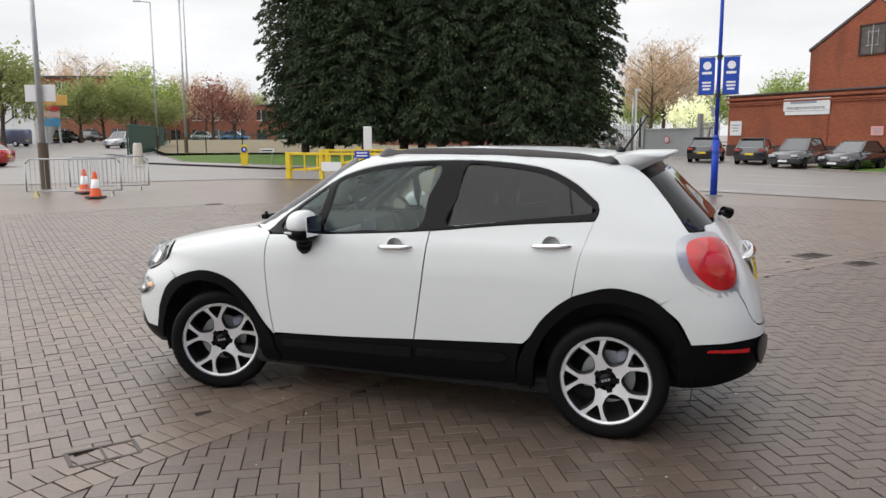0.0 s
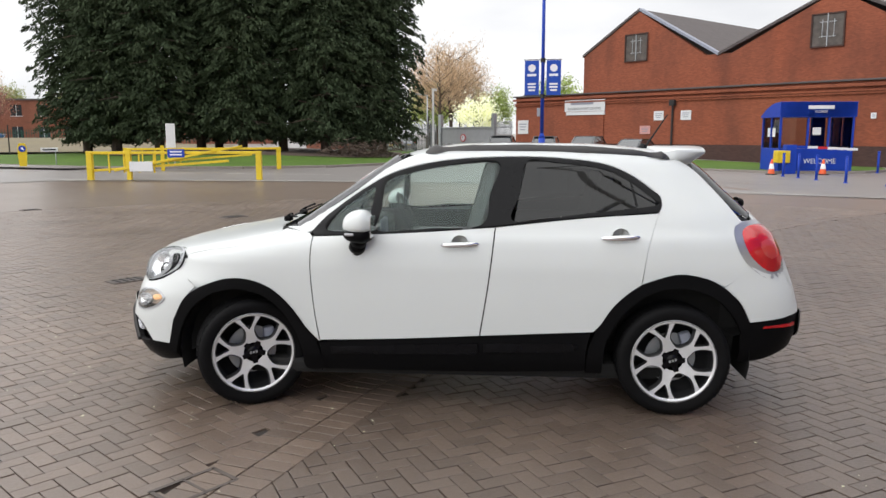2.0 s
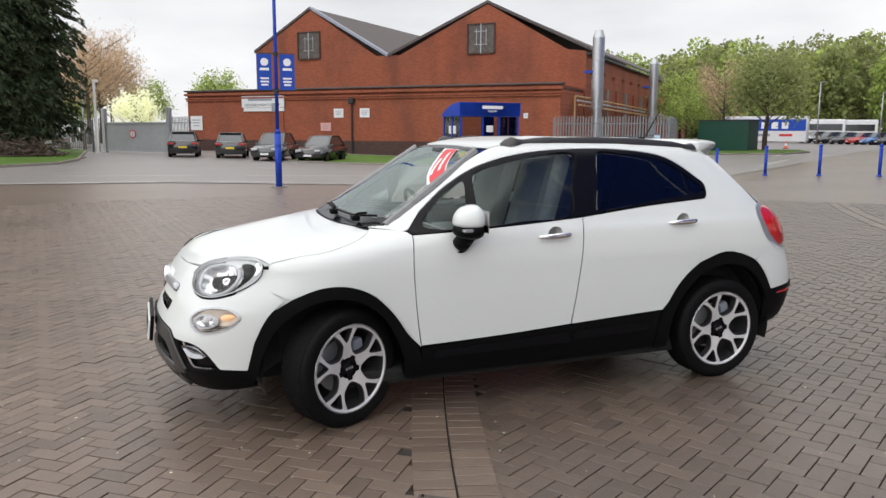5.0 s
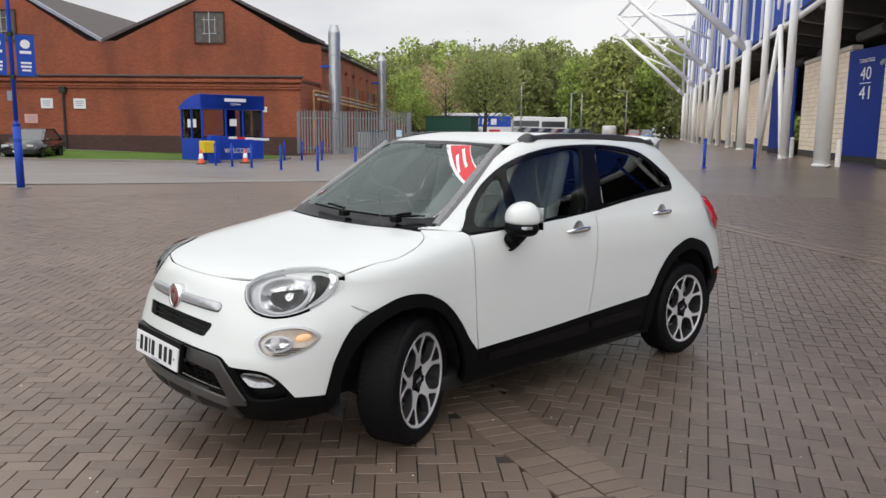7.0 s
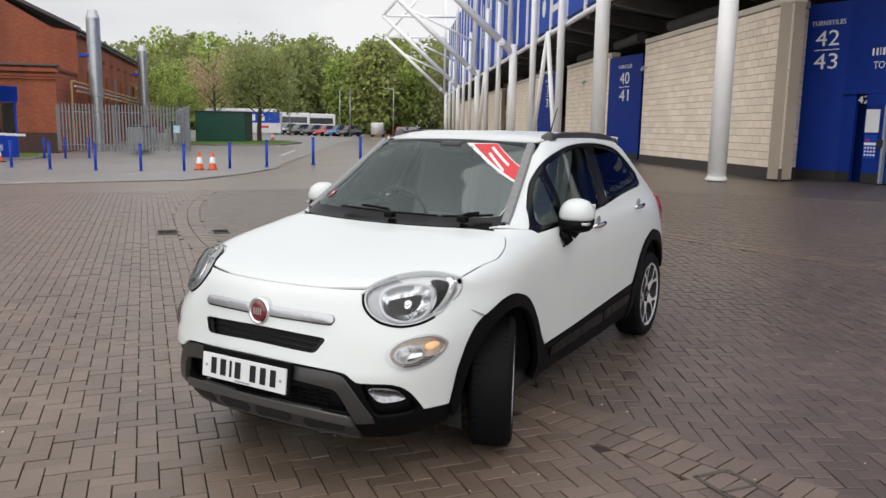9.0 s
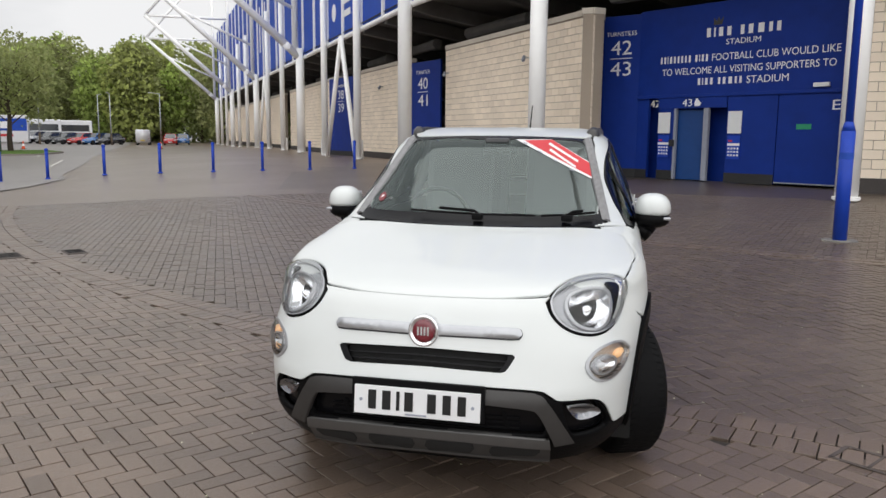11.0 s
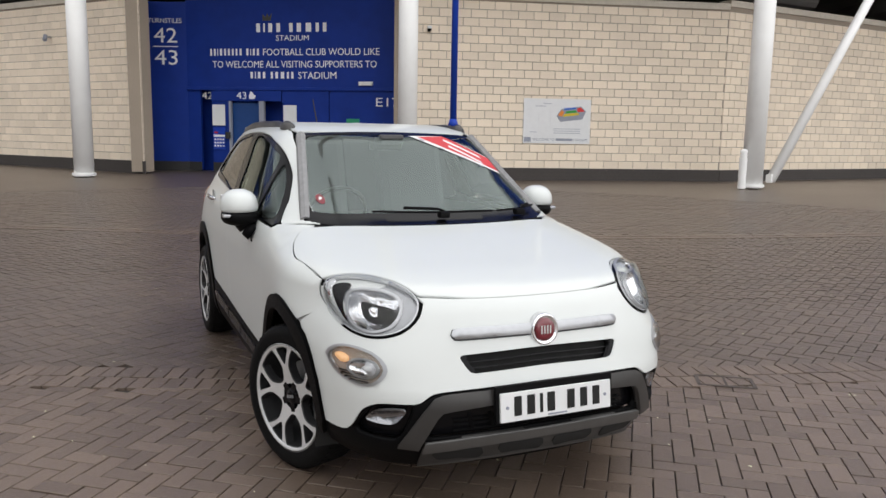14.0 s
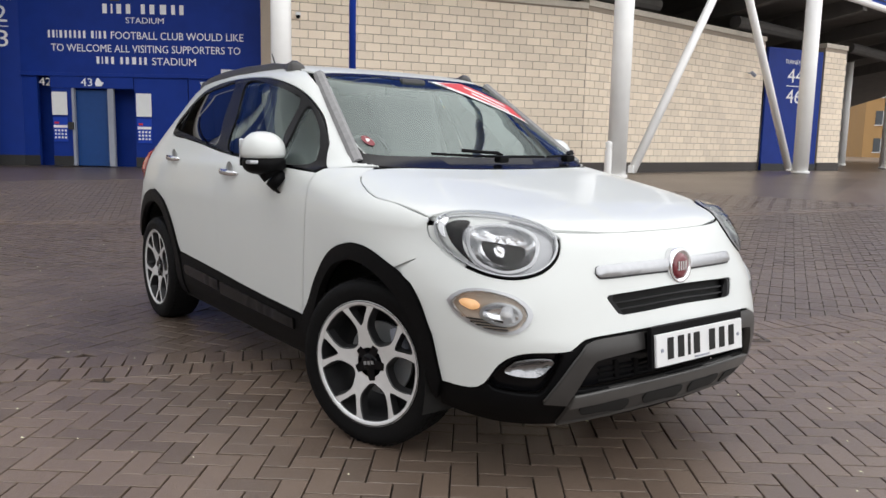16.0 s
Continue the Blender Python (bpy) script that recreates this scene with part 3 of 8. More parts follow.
for i, (fx, fz, fh) in enumerate(((GE + 1.2, -3.0, 7.3), (GE + 1.6, -19.5, 7.1))):
    fl = thing("steel_flue", depot.matrix_world @ pose(fx, 0, fz), "tall galvanised steel flue beside the depot", "chimney", "flues beside the depot")
    part("flue_tube", tube(tube(bmesh.new(), (0, 0, 0), (0, 2.9, 0), 0.3, seg=20), (0, 2.9, 0), (0, fh - 0.4, 0), 0.34, seg=20), M_FLUE, fl)
    part("cap", tb((0, fh - 0.4, 0), (0, fh, 0), 0.34, 0.22, 20), M_FLUE, fl)
    for hh in (1.6, 2.9, 4.4, 5.6):
        part("joint_ring", tb((0, hh, 0), (0, hh + 0.08, 0), 0.37, seg=20), M_STEEL, fl)
    part("strap", bx(-0.3, 5.0, 0.0, 0.9, 0.14, 0.5, 0.02), M_BLUE, fl)


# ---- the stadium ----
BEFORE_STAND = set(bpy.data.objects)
BLOCK_W, BLOCK_H = 0.45, 0.228


def block_mesh(w):
    bm = bmesh.new()
    g, e, d = 0.0075, 0.007, 0.018
    o = [(g, g), (w - g, g), (w - g, BLOCK_H - g), (g, BLOCK_H - g)]
    i = [(g + e, g + e), (w - g - e, g + e), (w - g - e, BLOCK_H - g - e), (g + e, BLOCK_H - g - e)]
    vo, vi, vb = [bm.verts.new((x, y, d - e)) for x, y in o], [bm.verts.new((x, y, d)) for x, y in i], [bm.verts.new((x, y, 0)) for x, y in o]
    bm.faces.new(vi)
    for k in range(4):
        j = (k + 1) % 4
        bm.faces.new((vo[k], vo[j], vi[j], vi[k]))
        bm.faces.new((vb[k], vb[j], vo[j], vo[k]))
    me = bpy.data.meshes.new("block")
    bm.to_mesh(me)
    bm.free()
    return me


BLOCKS = {}


def block_wall(name, a, b, z0, z1, label, parts=0, thick=0.35):
    """A wall of cream blocks from a (left) to b (right): mortar backing, dark plinth, each block proud, a coping."""
    length = math.hypot(b[0] - a[0], b[1] - a[1])
    root = thing(name, wall_frame(a, b, 0), label, "wall", "cream block walls", "structure")
    part("mortar_backing", bx(length / 2, (z0 + z1) / 2, -thick / 2, length, z1 - z0, thick), M_MORTAR, root)
    part("plinth", bx(length / 2, z0 + 0.1, 0.01, length, 0.42, 0.06), M_PLINTH, root, "dark brick plinth")
    part("coping", bx(length / 2, z1 + 0.09, -thick / 2, length, 0.18, thick + 0.1, 0.012), M_COPING, root, "pale stone coping")
    rows = int((z1 - z0 - 0.3) / BLOCK_H)
    todo = []
    for r in range(rows):
        x = -BLOCK_W / 2 if r % 2 else 0.0
        while x < length - 0.01:
            x0, x1 = max(0.0, x), min(length, x + BLOCK_W)
            if x1 - x0 > 0.06:
                todo.append((x0, z0 + 0.3 + r * BLOCK_H, round(x1 - x0, 3)))
            x += BLOCK_W
    rest_v, rest_f = [], []
    for k, (x, y, w) in enumerate(todo):
        me = BLOCKS.setdefault(w, None) or block_mesh(w)
        BLOCKS[w] = me
        if k < parts:
            if not me.materials:
                me.materials.append(M_BLOCK_O)
            ob = new("block", me)
            ob.parent = root
            ob.matrix_local = Matrix.Translation((x, y, 0))
        else:
            o = len(rest_v)
            rest_v += [(v.co.x + x, v.co.y + y, v.co.z) for v in me.vertices]
            rest_f += [tuple(o + i for i in p.vertices) for p in me.polygons]
    if rest_f:
        tagged(quads("block_courses", rest_v, rest_f, M_BLOCK_I, root, "cream blocks laid in courses"), kind="stuff")
    return root


S0, P0, P1, SM = (12.45, -5.95), (20.2, -1.9), (13.3, -6.3), (6.85, -13.6)
W_TOP = 5.2
block_wall("wall_map", S0, SM, 0.3, W_TOP, "cream block wall with a stadium map board", 300)
block_wall("wall_bend", SM, (3.75, -24.2), 0.3, W_TOP + 0.1, "cream block wall bending away under the stand", 0)
block_wall("wall_corner", (29.28, 2.2), (18.35, -0.98), 0.3, W_TOP, "cream block wall between two turnstile bays", 150)
block_wall("wall_return", (12.45, -5.95), (13.05, -6.75), 0.3, W_TOP, "short return of cream blocks beside the turnstiles", 0)
block_wall("wall_corner_end", (18.35, -0.98), (19.7, -1.72), 0.3, W_TOP, "narrow end of a cream block wall", 0)
block_wall("wall_turnstile_west", (43.4, 5.75), (34.9, 3.38), 0.3, W_TOP, "cream block wall under the stand", 0)
block_wall("wall_turnstile_far", (66, 11.6), (47.5, 7.1), 0.3, W_TOP, "cream block wall under the stand", 0)
block_wall("wall_far_end", (124, 25.7), (70, 12.5), 0.3, W_TOP, "long cream block wall under the stand", 0)


def navy(name, a, b, z0, z1, thick, label, parent=None):
    length = math.hypot(b[0] - a[0], b[1] - a[1])
    root = thing(name, wall_frame(a, b, 0), label, "wall", kind="structure")
    part("boarding", bx(length / 2, (z0 + z1) / 2, -thick / 2, length, z1 - z0, thick), M_NAVY, root)
    part("kick_plate", bx(length / 2, z0 + 0.08, 0.012, length, 0.36, 0.04), M_IRON, root, "black kick plate")
    return root, length


def numbers(root, x, z, top, low, s=1.0):
    """A turnstile number board: a heading, two numbers and a rule between them."""
    lettering("heading", "TURNSTILES", 0.26 * s, Matrix.Translation((x - 0.72 * s, z + 1.02 * s, 0.008)), M_LETTER, root, width=1.42 * s)
    lettering("upper_number", top, 0.86 * s, Matrix.Translation((x - 0.5 * s, z + 0.22 * s, 0.008)), M_LETTER, root, width=0.98 * s)
    part("rule", bx(x, z + 0.06 * s, 0.008, 1.05 * s, 0.035 * s, 0.012), M_LETTER, root)
    lettering("lower_number", low, 0.86 * s, Matrix.Translation((x - 0.5 * s, z - 0.68 * s, 0.008)), M_LETTER, root, width=0.98 * s)


B0, B1 = (18.85, -2.65), (13.3, -6.3)
board, _ = navy("wall_number_board", (19.75, -1.75), B0, 0.3, 5.3, 0.1, "dark blue board with white turnstile numbers")
numbers(board, 0.64, 3.95, "42", "43", 0.72)
for nm, a, b, hi, lo in (("wall_board_west", (35.0, 3.5), (32.2, 2.1), "40", "41"), ("wall_board_far", (47.2, 7.7), (43.8, 6.2), "38", "39"), ("wall_board_east", (3.6, -24.2), (2.0, -27.0), "44", "46")):
    r, ln = navy(nm, a, b, 0.3, 5.1, 0.1, "dark blue turnstile board with white numbers")
    numbers(r, ln / 2, 3.6, hi, lo, 0.9)
block_wall("wall_east_pier", (1.95, -27.1), (1.3, -28.6), 0.3, 5.3, "narrow pier of cream blocks beside a turnstile board", 0)

# the visitors' entrance: name board above, doors and turnstile openings below
ent, EL = navy("wall_entrance", B0, B1, 2.8, 5.35, 0.15, "dark blue entrance wall with white welcome lettering")
for o in [c for c in ent.children if c.name.startswith("kick_plate")]:
    bpy.data.objects.remove(o)
part("crown_mark", prism([(0, 0), (0.26, 0), (0.3, 0.2), (0.2, 0.1), (0.15, 0.22), (0.1, 0.1), (0, 0.2)], 0.01, Matrix.Translation((2.52, 4.72, 0.002))), M_GUNMETAL, ent, "small grey crown shape")
lettering("stadium_word", "STADIUM", 0.22, Matrix.Translation((2.93, 4.15, 0.006)), M_LETTER, ent, width=1.04)
lettering("welcome_words", "FOOTBALL CLUB WOULD LIKE", 0.28, Matrix.Translation((2.5, 3.73, 0.006)), M_LETTER, ent, width=3.63)
lettering("welcome_words", "TO WELCOME ALL VISITING SUPPORTERS TO", 0.28, Matrix.Translation((0.86, 3.38, 0.006)), M_LETTER, ent, width=5.2)
lettering("welcome_words", "STADIUM", 0.28, Matrix.Translation((3.62, 3.06, 0.006)), M_LETTER, ent, width=1.2)

def letter_bars(name, widths, x0, z, h, total, parent, label, lift=0.006):
    """A row of plain upright bars, one for each letter; a negative width is a gap between words."""
    k = total / sum(abs(w) + 0.28 for w in widths)
    x = x0
    for w in widths:
        if w > 0:
            part(name, bx(x + w * k / 2, z, lift, w * k * 0.62, h, 0.01), M_LETTER, parent, label)
        x += (abs(w) + 0.28) * k


letter_bars("name_mark", (.9, .35, .95, .9, -.5, .8, 1, 1.3, .75, .85), 2.28, 4.52, 0.25, 2.34, ent, "white bar in place of a letter of the sponsor's name")
letter_bars("name_mark", (.7, .75, .3, .9, .75, .75, .75, .75, .85, -.4, .9, .3, .8, .85), 0.78, 3.83, 0.195, 1.66, ent, "white bar in place of a letter of the club's name")
letter_bars("name_mark", (.9, .35, .95, .9, -.5, .8, 1, 1.3, .75, .85), 2.08, 3.16, 0.19, 1.46, ent, "white bar in place of a letter of the sponsor's name")
emg = part("emergency_light", bx(5.75, 2.92, 0.05, 0.42, 0.11, 0.09, 0.015), M_SIGNWHITE, ent, "slim white emergency light")
part("lintel", bx(EL / 2, 2.76, 0.03, EL, 0.09, 0.1, 0.008), M_NAVY, ent)
DEEP = -0.55
for x0, x1, z in ((0.0, 0.42, 0.0), (0.82, 1.4, 0.02), (3.12, 4.6, 0.03)):
    part("panel", bx((x0 + x1) / 2, 1.53, z - 0.06, x1 - x0, 2.46, 0.12, 0.006), M_NAVY, ent)
    part("kick_plate", bx((x0 + x1) / 2, 0.42, z + 0.006, x1 - x0, 0.28, 0.02), M_IRON, ent, "black kick plate")
part("panel_head", bx(1.95, 2.58, 0.0, 2.3, 0.36, 0.1, 0.006), M_NAVY, ent)
part("recess_back", bx(EL / 2, 1.5, DEEP - 0.05, EL, 2.6, 0.1), M_NAVY, ent)
tdoor = part("turnstile_door", bx(1.92, 1.33, -0.12, 0.98, 2.06, 0.06, 0.006), mat("teal_blue_door", (0.006, 0.05, 0.2), 0.4, vary=0.08), ent, "teal-blue closed turnstile door")
for x in (1.42, 2.46):
    part("door_post", bx(x, 1.35, 0.0, 0.07 if x < 2 else 0.16, 2.1, 0.12, 0.006), M_SIGNGREY, ent, "grey steel door post")
part("ticket_reader", bx(1.36, 1.38, 0.08, 0.14, 0.2, 0.12, 0.01), M_IRON, ent)
for x0 in (1.05, 3.38):
    pnl = part("notice_panel", bx(x0, 1.98, 0.055, 0.42, 0.62, 0.02, 0.004), M_PAPER, ent, "white notice panel")
    pst = part("notice_poster", bx(x0, 1.28, 0.05, 0.4, 0.66, 0.012), M_BLUE, ent, "blue poster with rows of white dots")
    part("poster_band", bx(x0, 1.36, 0.058, 0.38, 0.07, 0.006), M_LETTER, pst)
    part("poster_band", bx(x0 - 0.1, 1.46, 0.058, 0.12, 0.05, 0.006), M_REDPRINT, pst)
    for r in range(3):
        for c in range(4):
            part("poster_dot", tb((x0 - 0.14 + 0.093 * c, 1.25 - 0.095 * r, 0.056), (x0 - 0.14 + 0.093 * c, 1.25 - 0.095 * r, 0.062), 0.03, seg=10), M_LETTER, pst)
exit_door = part("exit_door", bx(5.72, 1.54, -0.02, 2.2, 2.4, 0.08, 0.006), M_NAVY, ent, "wide dark blue exit door")
part("threshold", bx(5.72, 0.35, 0.03, 2.2, 0.03, 0.03), M_STEEL, exit_door)
lettering("door_number", "E17", 0.36, Matrix.Translation((6.02, 2.28, 0.024)), M_LETTER, exit_door, width=0.72)
part("exit_sign", bx(5.35, 1.85, 0.026, 0.4, 0.14, 0.012), mat("green_exit_sign", (0.02, 0.28, 0.14), 0.5), exit_door, "small green exit sign")
lettering("gate_number", "42", 0.3, Matrix.Translation((0.46, 2.46, -0.03)), M_LETTER, ent, width=0.34)
lettering("gate_number", "43", 0.3, Matrix.Translation((1.65, 2.46, 0.054)), M_LETTER, ent, width=0.32)
part("access_symbol", prism([(0.05, 0), (0.2, 0), (0.26, 0.1), (0.2, 0.12), (0.12, 0.22), (0.08, 0.22), (0.02, 0.08)], 0.008, Matrix.Translation((2.03, 2.46, 0.052))), M_LETTER, ent, "white wheelchair symbol")

# map board on the long block wall
board_m = thing("map_board", wall_frame(S0, SM, 0) @ pose(3.38, 1.31, 0.03), "white board with a coloured plan of the stadium", "sign")
part("panel", bx(1.0, 0.63, 0.0, 2.0, 1.26, 0.02, 0.004), M_SIGNWHITE, board_m)
plan_m = part("plan_base", prism([(0.98, 0.78), (1.1, 0.62), (1.75, 0.7), (1.85, 0.92), (1.7, 1.06), (1.12, 0.98)], 0.006, Matrix.Translation((0, 0, 0.012))), M_SIGNGREY, board_m, "printed plan of the stadium in colours")
for q, c in (([(1.02, 0.8), (1.14, 0.76), (1.2, 0.9), (1.12, 0.95)], (0.7, 0.22, 0.03)), ([(1.16, 0.76), (1.66, 0.82), (1.6, 0.88), (1.2, 0.84)], (0.6, 0.45, 0.02)),
             ([(1.24, 0.85), (1.58, 0.89), (1.54, 0.95), (1.26, 0.92)], (0.03, 0.3, 0.04)), ([(1.2, 0.94), (1.54, 0.98), (1.56, 1.04), (1.2, 1.0)], (0.02, 0.12, 0.5)), ([(1.6, 0.9), (1.82, 0.92), (1.68, 1.04), (1.58, 1.0)], (0.6, 0.03, 0.03))):
    part("stand_colour", prism(q, 0.004, Matrix.Translation((0, 0, 0.018))), mat("map_print", c, 0.6, vary=0.05), board_m)
for x, y, w in ((0.5, 1.05, 0.3), (0.7, 1.12, 0.25), (0.45, 0.6, 0.02), (0.8, 0.72, 0.02), (1.3, 0.42, 0.8), (1.3, 0.36, 0.8), (1.3, 0.3, 0.8), (0.3, 0.32, 0.2)):
    part("print_line", bx(x, y, 0.0125, w, 0.02 if w > 0.1 else 0.5, 0.004), M_PAPER if w < 0.1 else mat("pale_print", (0.45, 0.47, 0.52), 0.6), board_m)
lettering("map_words", "WELCOME TO", 0.1, Matrix.Translation((0.28, 0.08, 0.013)), M_SIGNGREY, board_m, width=0.66, thick=0.003)
part("name_mark", bx(1.23, 0.115, 0.013, 0.5, 0.07, 0.003), M_SIGNGREY, board_m, "grey bar in place of a sponsor's name")
lettering("map_words", "STADIUM", 0.1, Matrix.Translation((1.5, 0.08, 0.013)), M_SIGNGREY, board_m, width=0.42, thick=0.003)
part("club_mark", bx(0.13, 0.11, 0.013, 0.2, 0.13, 0.003), M_SIGNGREY, board_m, "grey patch in place of a club badge")


def wall_camera(m, label="small dark security camera on a wall bracket"):
    r = thing("security_camera", m, label, "camera", "security cameras")
    part("bracket", tb((0, 0, 0), (0, 0, 0.16), 0.025, seg=8), M_STEEL, r)
    part("housing", lathe([(0.03, -0.1), (0.06, -0.09), (0.07, 0.1), (0.05, 0.14)], 12), M_SIGNGREY, r, smooth=False).matrix_local = pose(0, -0.03, 0.2, 60, 0, 40)
    return r


wall_camera(wall_frame((29.28, 2.2), (18.35, -0.98), 0) @ pose(7.4, 4.25, 0.02))
wall_camera(wall_frame((29.28, 2.2), (18.35, -0.98), 0) @ pose(0.35, 4.2, 0.02))
wall_camera(wall_frame((43.4, 5.75), (34.9, 3.38), 0) @ pose(4.6, 4.2, 0.02))
wall_camera(wall_frame(SM, (3.75, -24.2), 0) @ pose(9.8, 4.0, 0.02))
dome = thing("dome_camera", wall_frame(S0, SM, 0) @ pose(0.62, 4.36, 0.02), "small white dome camera on the block wall", "camera")
part("base", bx(0, 0.03, 0.05, 0.12, 0.1, 0.12, 0.02), M_SIGNWHITE, dome)
part("dome", lathe([(0.001, -0.07), (0.05, -0.05), (0.065, 0.0), (0.06, 0.02)], 16), M_GLOSSBLACK, dome, smooth=True).matrix_local = pose(0, -0.02, 0.07, -90, 0, 0)

# columns, cladding, struts and the dark underside of the stand
ROWC = [(28.35 + 7.9 * k, 4.08 + 1.93 * k) for k in range(13)]
PL = [(-9, -62), (-4.2, -44), (-1.2, -32), (1.75, -21.8), (5.0, -11.75), (10.6, -4.35), (18.15, 0.8)] + ROWC


def white_column(x, y, r, h=7.0, z=None):
    c = thing("stadium_column", pose(x, y, rise(x, y) if z is None else z), "tall round white-painted steel column of the stadium", "column", "stadium columns")
    part("shaft", tb((0, 0, -0.05), (0, 0, h), r, seg=28), M_WHITE, c, smooth=True)
    part("base_plate", tb((0, 0, -0.02), (0, 0, 0.05), r + 0.05, seg=28), M_WHITE, c)
    return c


for (x, y), r in zip(PL[1:7], (0.3, 0.3, 0.27, 0.27, 0.24, 0.26)):
    white_column(x, y, r)
white_column(-0.1, -35.0, 0.24)
white_column(2.4, -40.0, 0.24)
for k, (x, y) in enumerate(ROWC):
    white_column(x, y, 0.30 if k in (3, 6, 9, 12) else 0.3 if k == 0 else 0.2, 7.2 if k in (3, 6, 9, 12) else 12.0)
OUT = Vector((-0.234, 0.972, 0))
for k in (3, 6, 9, 12):
    x, y = ROWC[k]
    s = thing("roof_strut", pose(x, y, 0), "white tubular raking strut of the stadium roof", "strut", "roof struts")
    node = OUT * 10.2 + Vector((0, 0, 15.8))
    part("raker", tb((0, 0, 6.9), node, 0.28, 0.22, 16), M_WHITE, s, smooth=True)
    part("knuckle", lathe([(0.12, -0.3), (0.27, -0.26), (0.27, 0.26), (0.12, 0.3)], 20), M_WHITE, s).matrix_local = Matrix.Translation(OUT * 0.9 + Vector((0, 0, 7.65))) @ pose(0, 0, 0, 0, 90, 0)
    part("tie", tb(node, OUT * 0.3 + Vector((0, 0, 15.9)), 0.15, seg=12), M_WHITE, s, smooth=True)
    part("tie", tb(node * 0.72 + Vector((0, 0, 6.9 * 0.28)), OUT * 0.3 + Vector((0, 0, 10.2)), 0.12, seg=12), M_WHITE, s, smooth=True)
    part("upper_raker", tb(node, OUT * 3 + Vector((0, 0, 24)), 0.18, seg=12), M_WHITE, s, smooth=True)
    part("mast", tb(OUT * 0.3 + Vector((0, 0, 7)), OUT * 0.3 + Vector((0, 0, 25)), 0.2, seg=14), M_WHITE, s, smooth=True)

for k in (2, 3, 4, 5, 6):
    (x, y), (xa, ya), (xb, yb) = PL[k], PL[k - 1], PL[k + 1]
    d = Vector((xb - xa, yb - ya, 0)).normalized()
    out = Vector((-d.y, d.x, 0))
    s = thing("roof_strut", pose(x, y, 0), "white tubular raking strut of the stadium roof", "strut", "roof struts")
    node = out * 9.0 + Vector((0, 0, 15.8))
    part("raker", tb(out * 0.3 + Vector((0, 0, 7.4)), node, 0.28, 0.22, 16), M_WHITE, s, smooth=True)
    part("tie", tb(node, out * 0.3 + Vector((0, 0, 15.9)), 0.15, seg=12), M_WHITE, s, smooth=True)
    part("tie", tb(node * 0.72 + Vector((0, 0, 6.9 * 0.28)), out * 0.3 + Vector((0, 0, 10.6)), 0.12, seg=12), M_WHITE, s, smooth=True)
    part("upper_raker", tb(node, out * 3 + Vector((0, 0, 24)), 0.18, seg=12), M_WHITE, s, smooth=True)


def brace(a, top, b):
    s = thing("column_brace", pose(0, 0, 0), "white tubular V-brace between stadium columns", "brace", "column braces")
    for p in (a, b):
        if p:
            part("bar", tb(p, top, 0.13, seg=14), M_WHITE, s, smooth=True)
            part("foot", bx(p[0], p[1], p[2] + 0.05, 0.16, 0.3, 0.22, 0.02), M_WHITE, s)
    return s


brace((36.2, 6.1, 0.3), (39.6, 6.85, 6.9), (42.3, 7.75, 0.3))
brace((68, 13.6, 0.35), (71.4, 14.4, 6.9), (74, 15.2, 0.35))
brace((4.75, -12.35, 0.45), (3.3, -16.6, 7.2), (2.05, -21.2, 0.45))


def inward(i):
    p, a, b = Vector(PL[i]), Vector(PL[max(0, i - 1)]), Vector(PL[min(len(PL) - 1, i + 1)])
    d = (b - a).normalized()
    return p, Vector((d.y, -d.x))


clad = thing("stand_cladding", Matrix(), "tall blue cladding panels of the stand between white ribs", "cladding", kind="structure")
for i in range(len(PL) - 1):
    (p, n), (q, n2) = inward(i), inward(i + 1)
    p, q = p + n * 0.3, q + n2 * 0.3
    m = wall_frame(tuple(q), tuple(p), 0)
    ln = (q - p).length
    part("panel", bx(ln / 2, 12.0, -0.06, ln - 0.1, 10.0, 0.12, 0.02, m), M_BANNER, clad)
    for f in (0.0, 0.5):
        part("rib", bx(ln * (1 - f), 12.0, 0.03, 0.16, 10.1, 0.22, 0.02, m), M_WHITE, clad)
    part("lower_beam", tube(bmesh.new(), m @ Vector((0, 6.93, 0.0)), m @ Vector((ln, 6.93, 0.0)), 0.13, seg=10), M_WHITE, clad)
    if i == 12:
        for k in range(4):
            part("letter_mark", bx(ln * (0.86 - 0.22 * k), 11.5, 0.02, 0.6, 4.2, 0.02, 0.0, m), M_LETTER, clad, "large pale letter shape on the cladding")
    if i == 8:
        for k in range(3):
            part("letter_mark", bx(ln * 0.6, 9.6 - 0.7 * k, 0.02, 1.6, 0.35, 0.02, 0.0, m), M_LETTER, clad, "small pale letter shape on the cladding")
        part("badge_mark", tube(bmesh.new(), m @ Vector((ln * 0.2, 8.6, 0.0)), m @ Vector((ln * 0.2, 8.6, 0.03)), 0.5, seg=24), M_LETTER, clad)

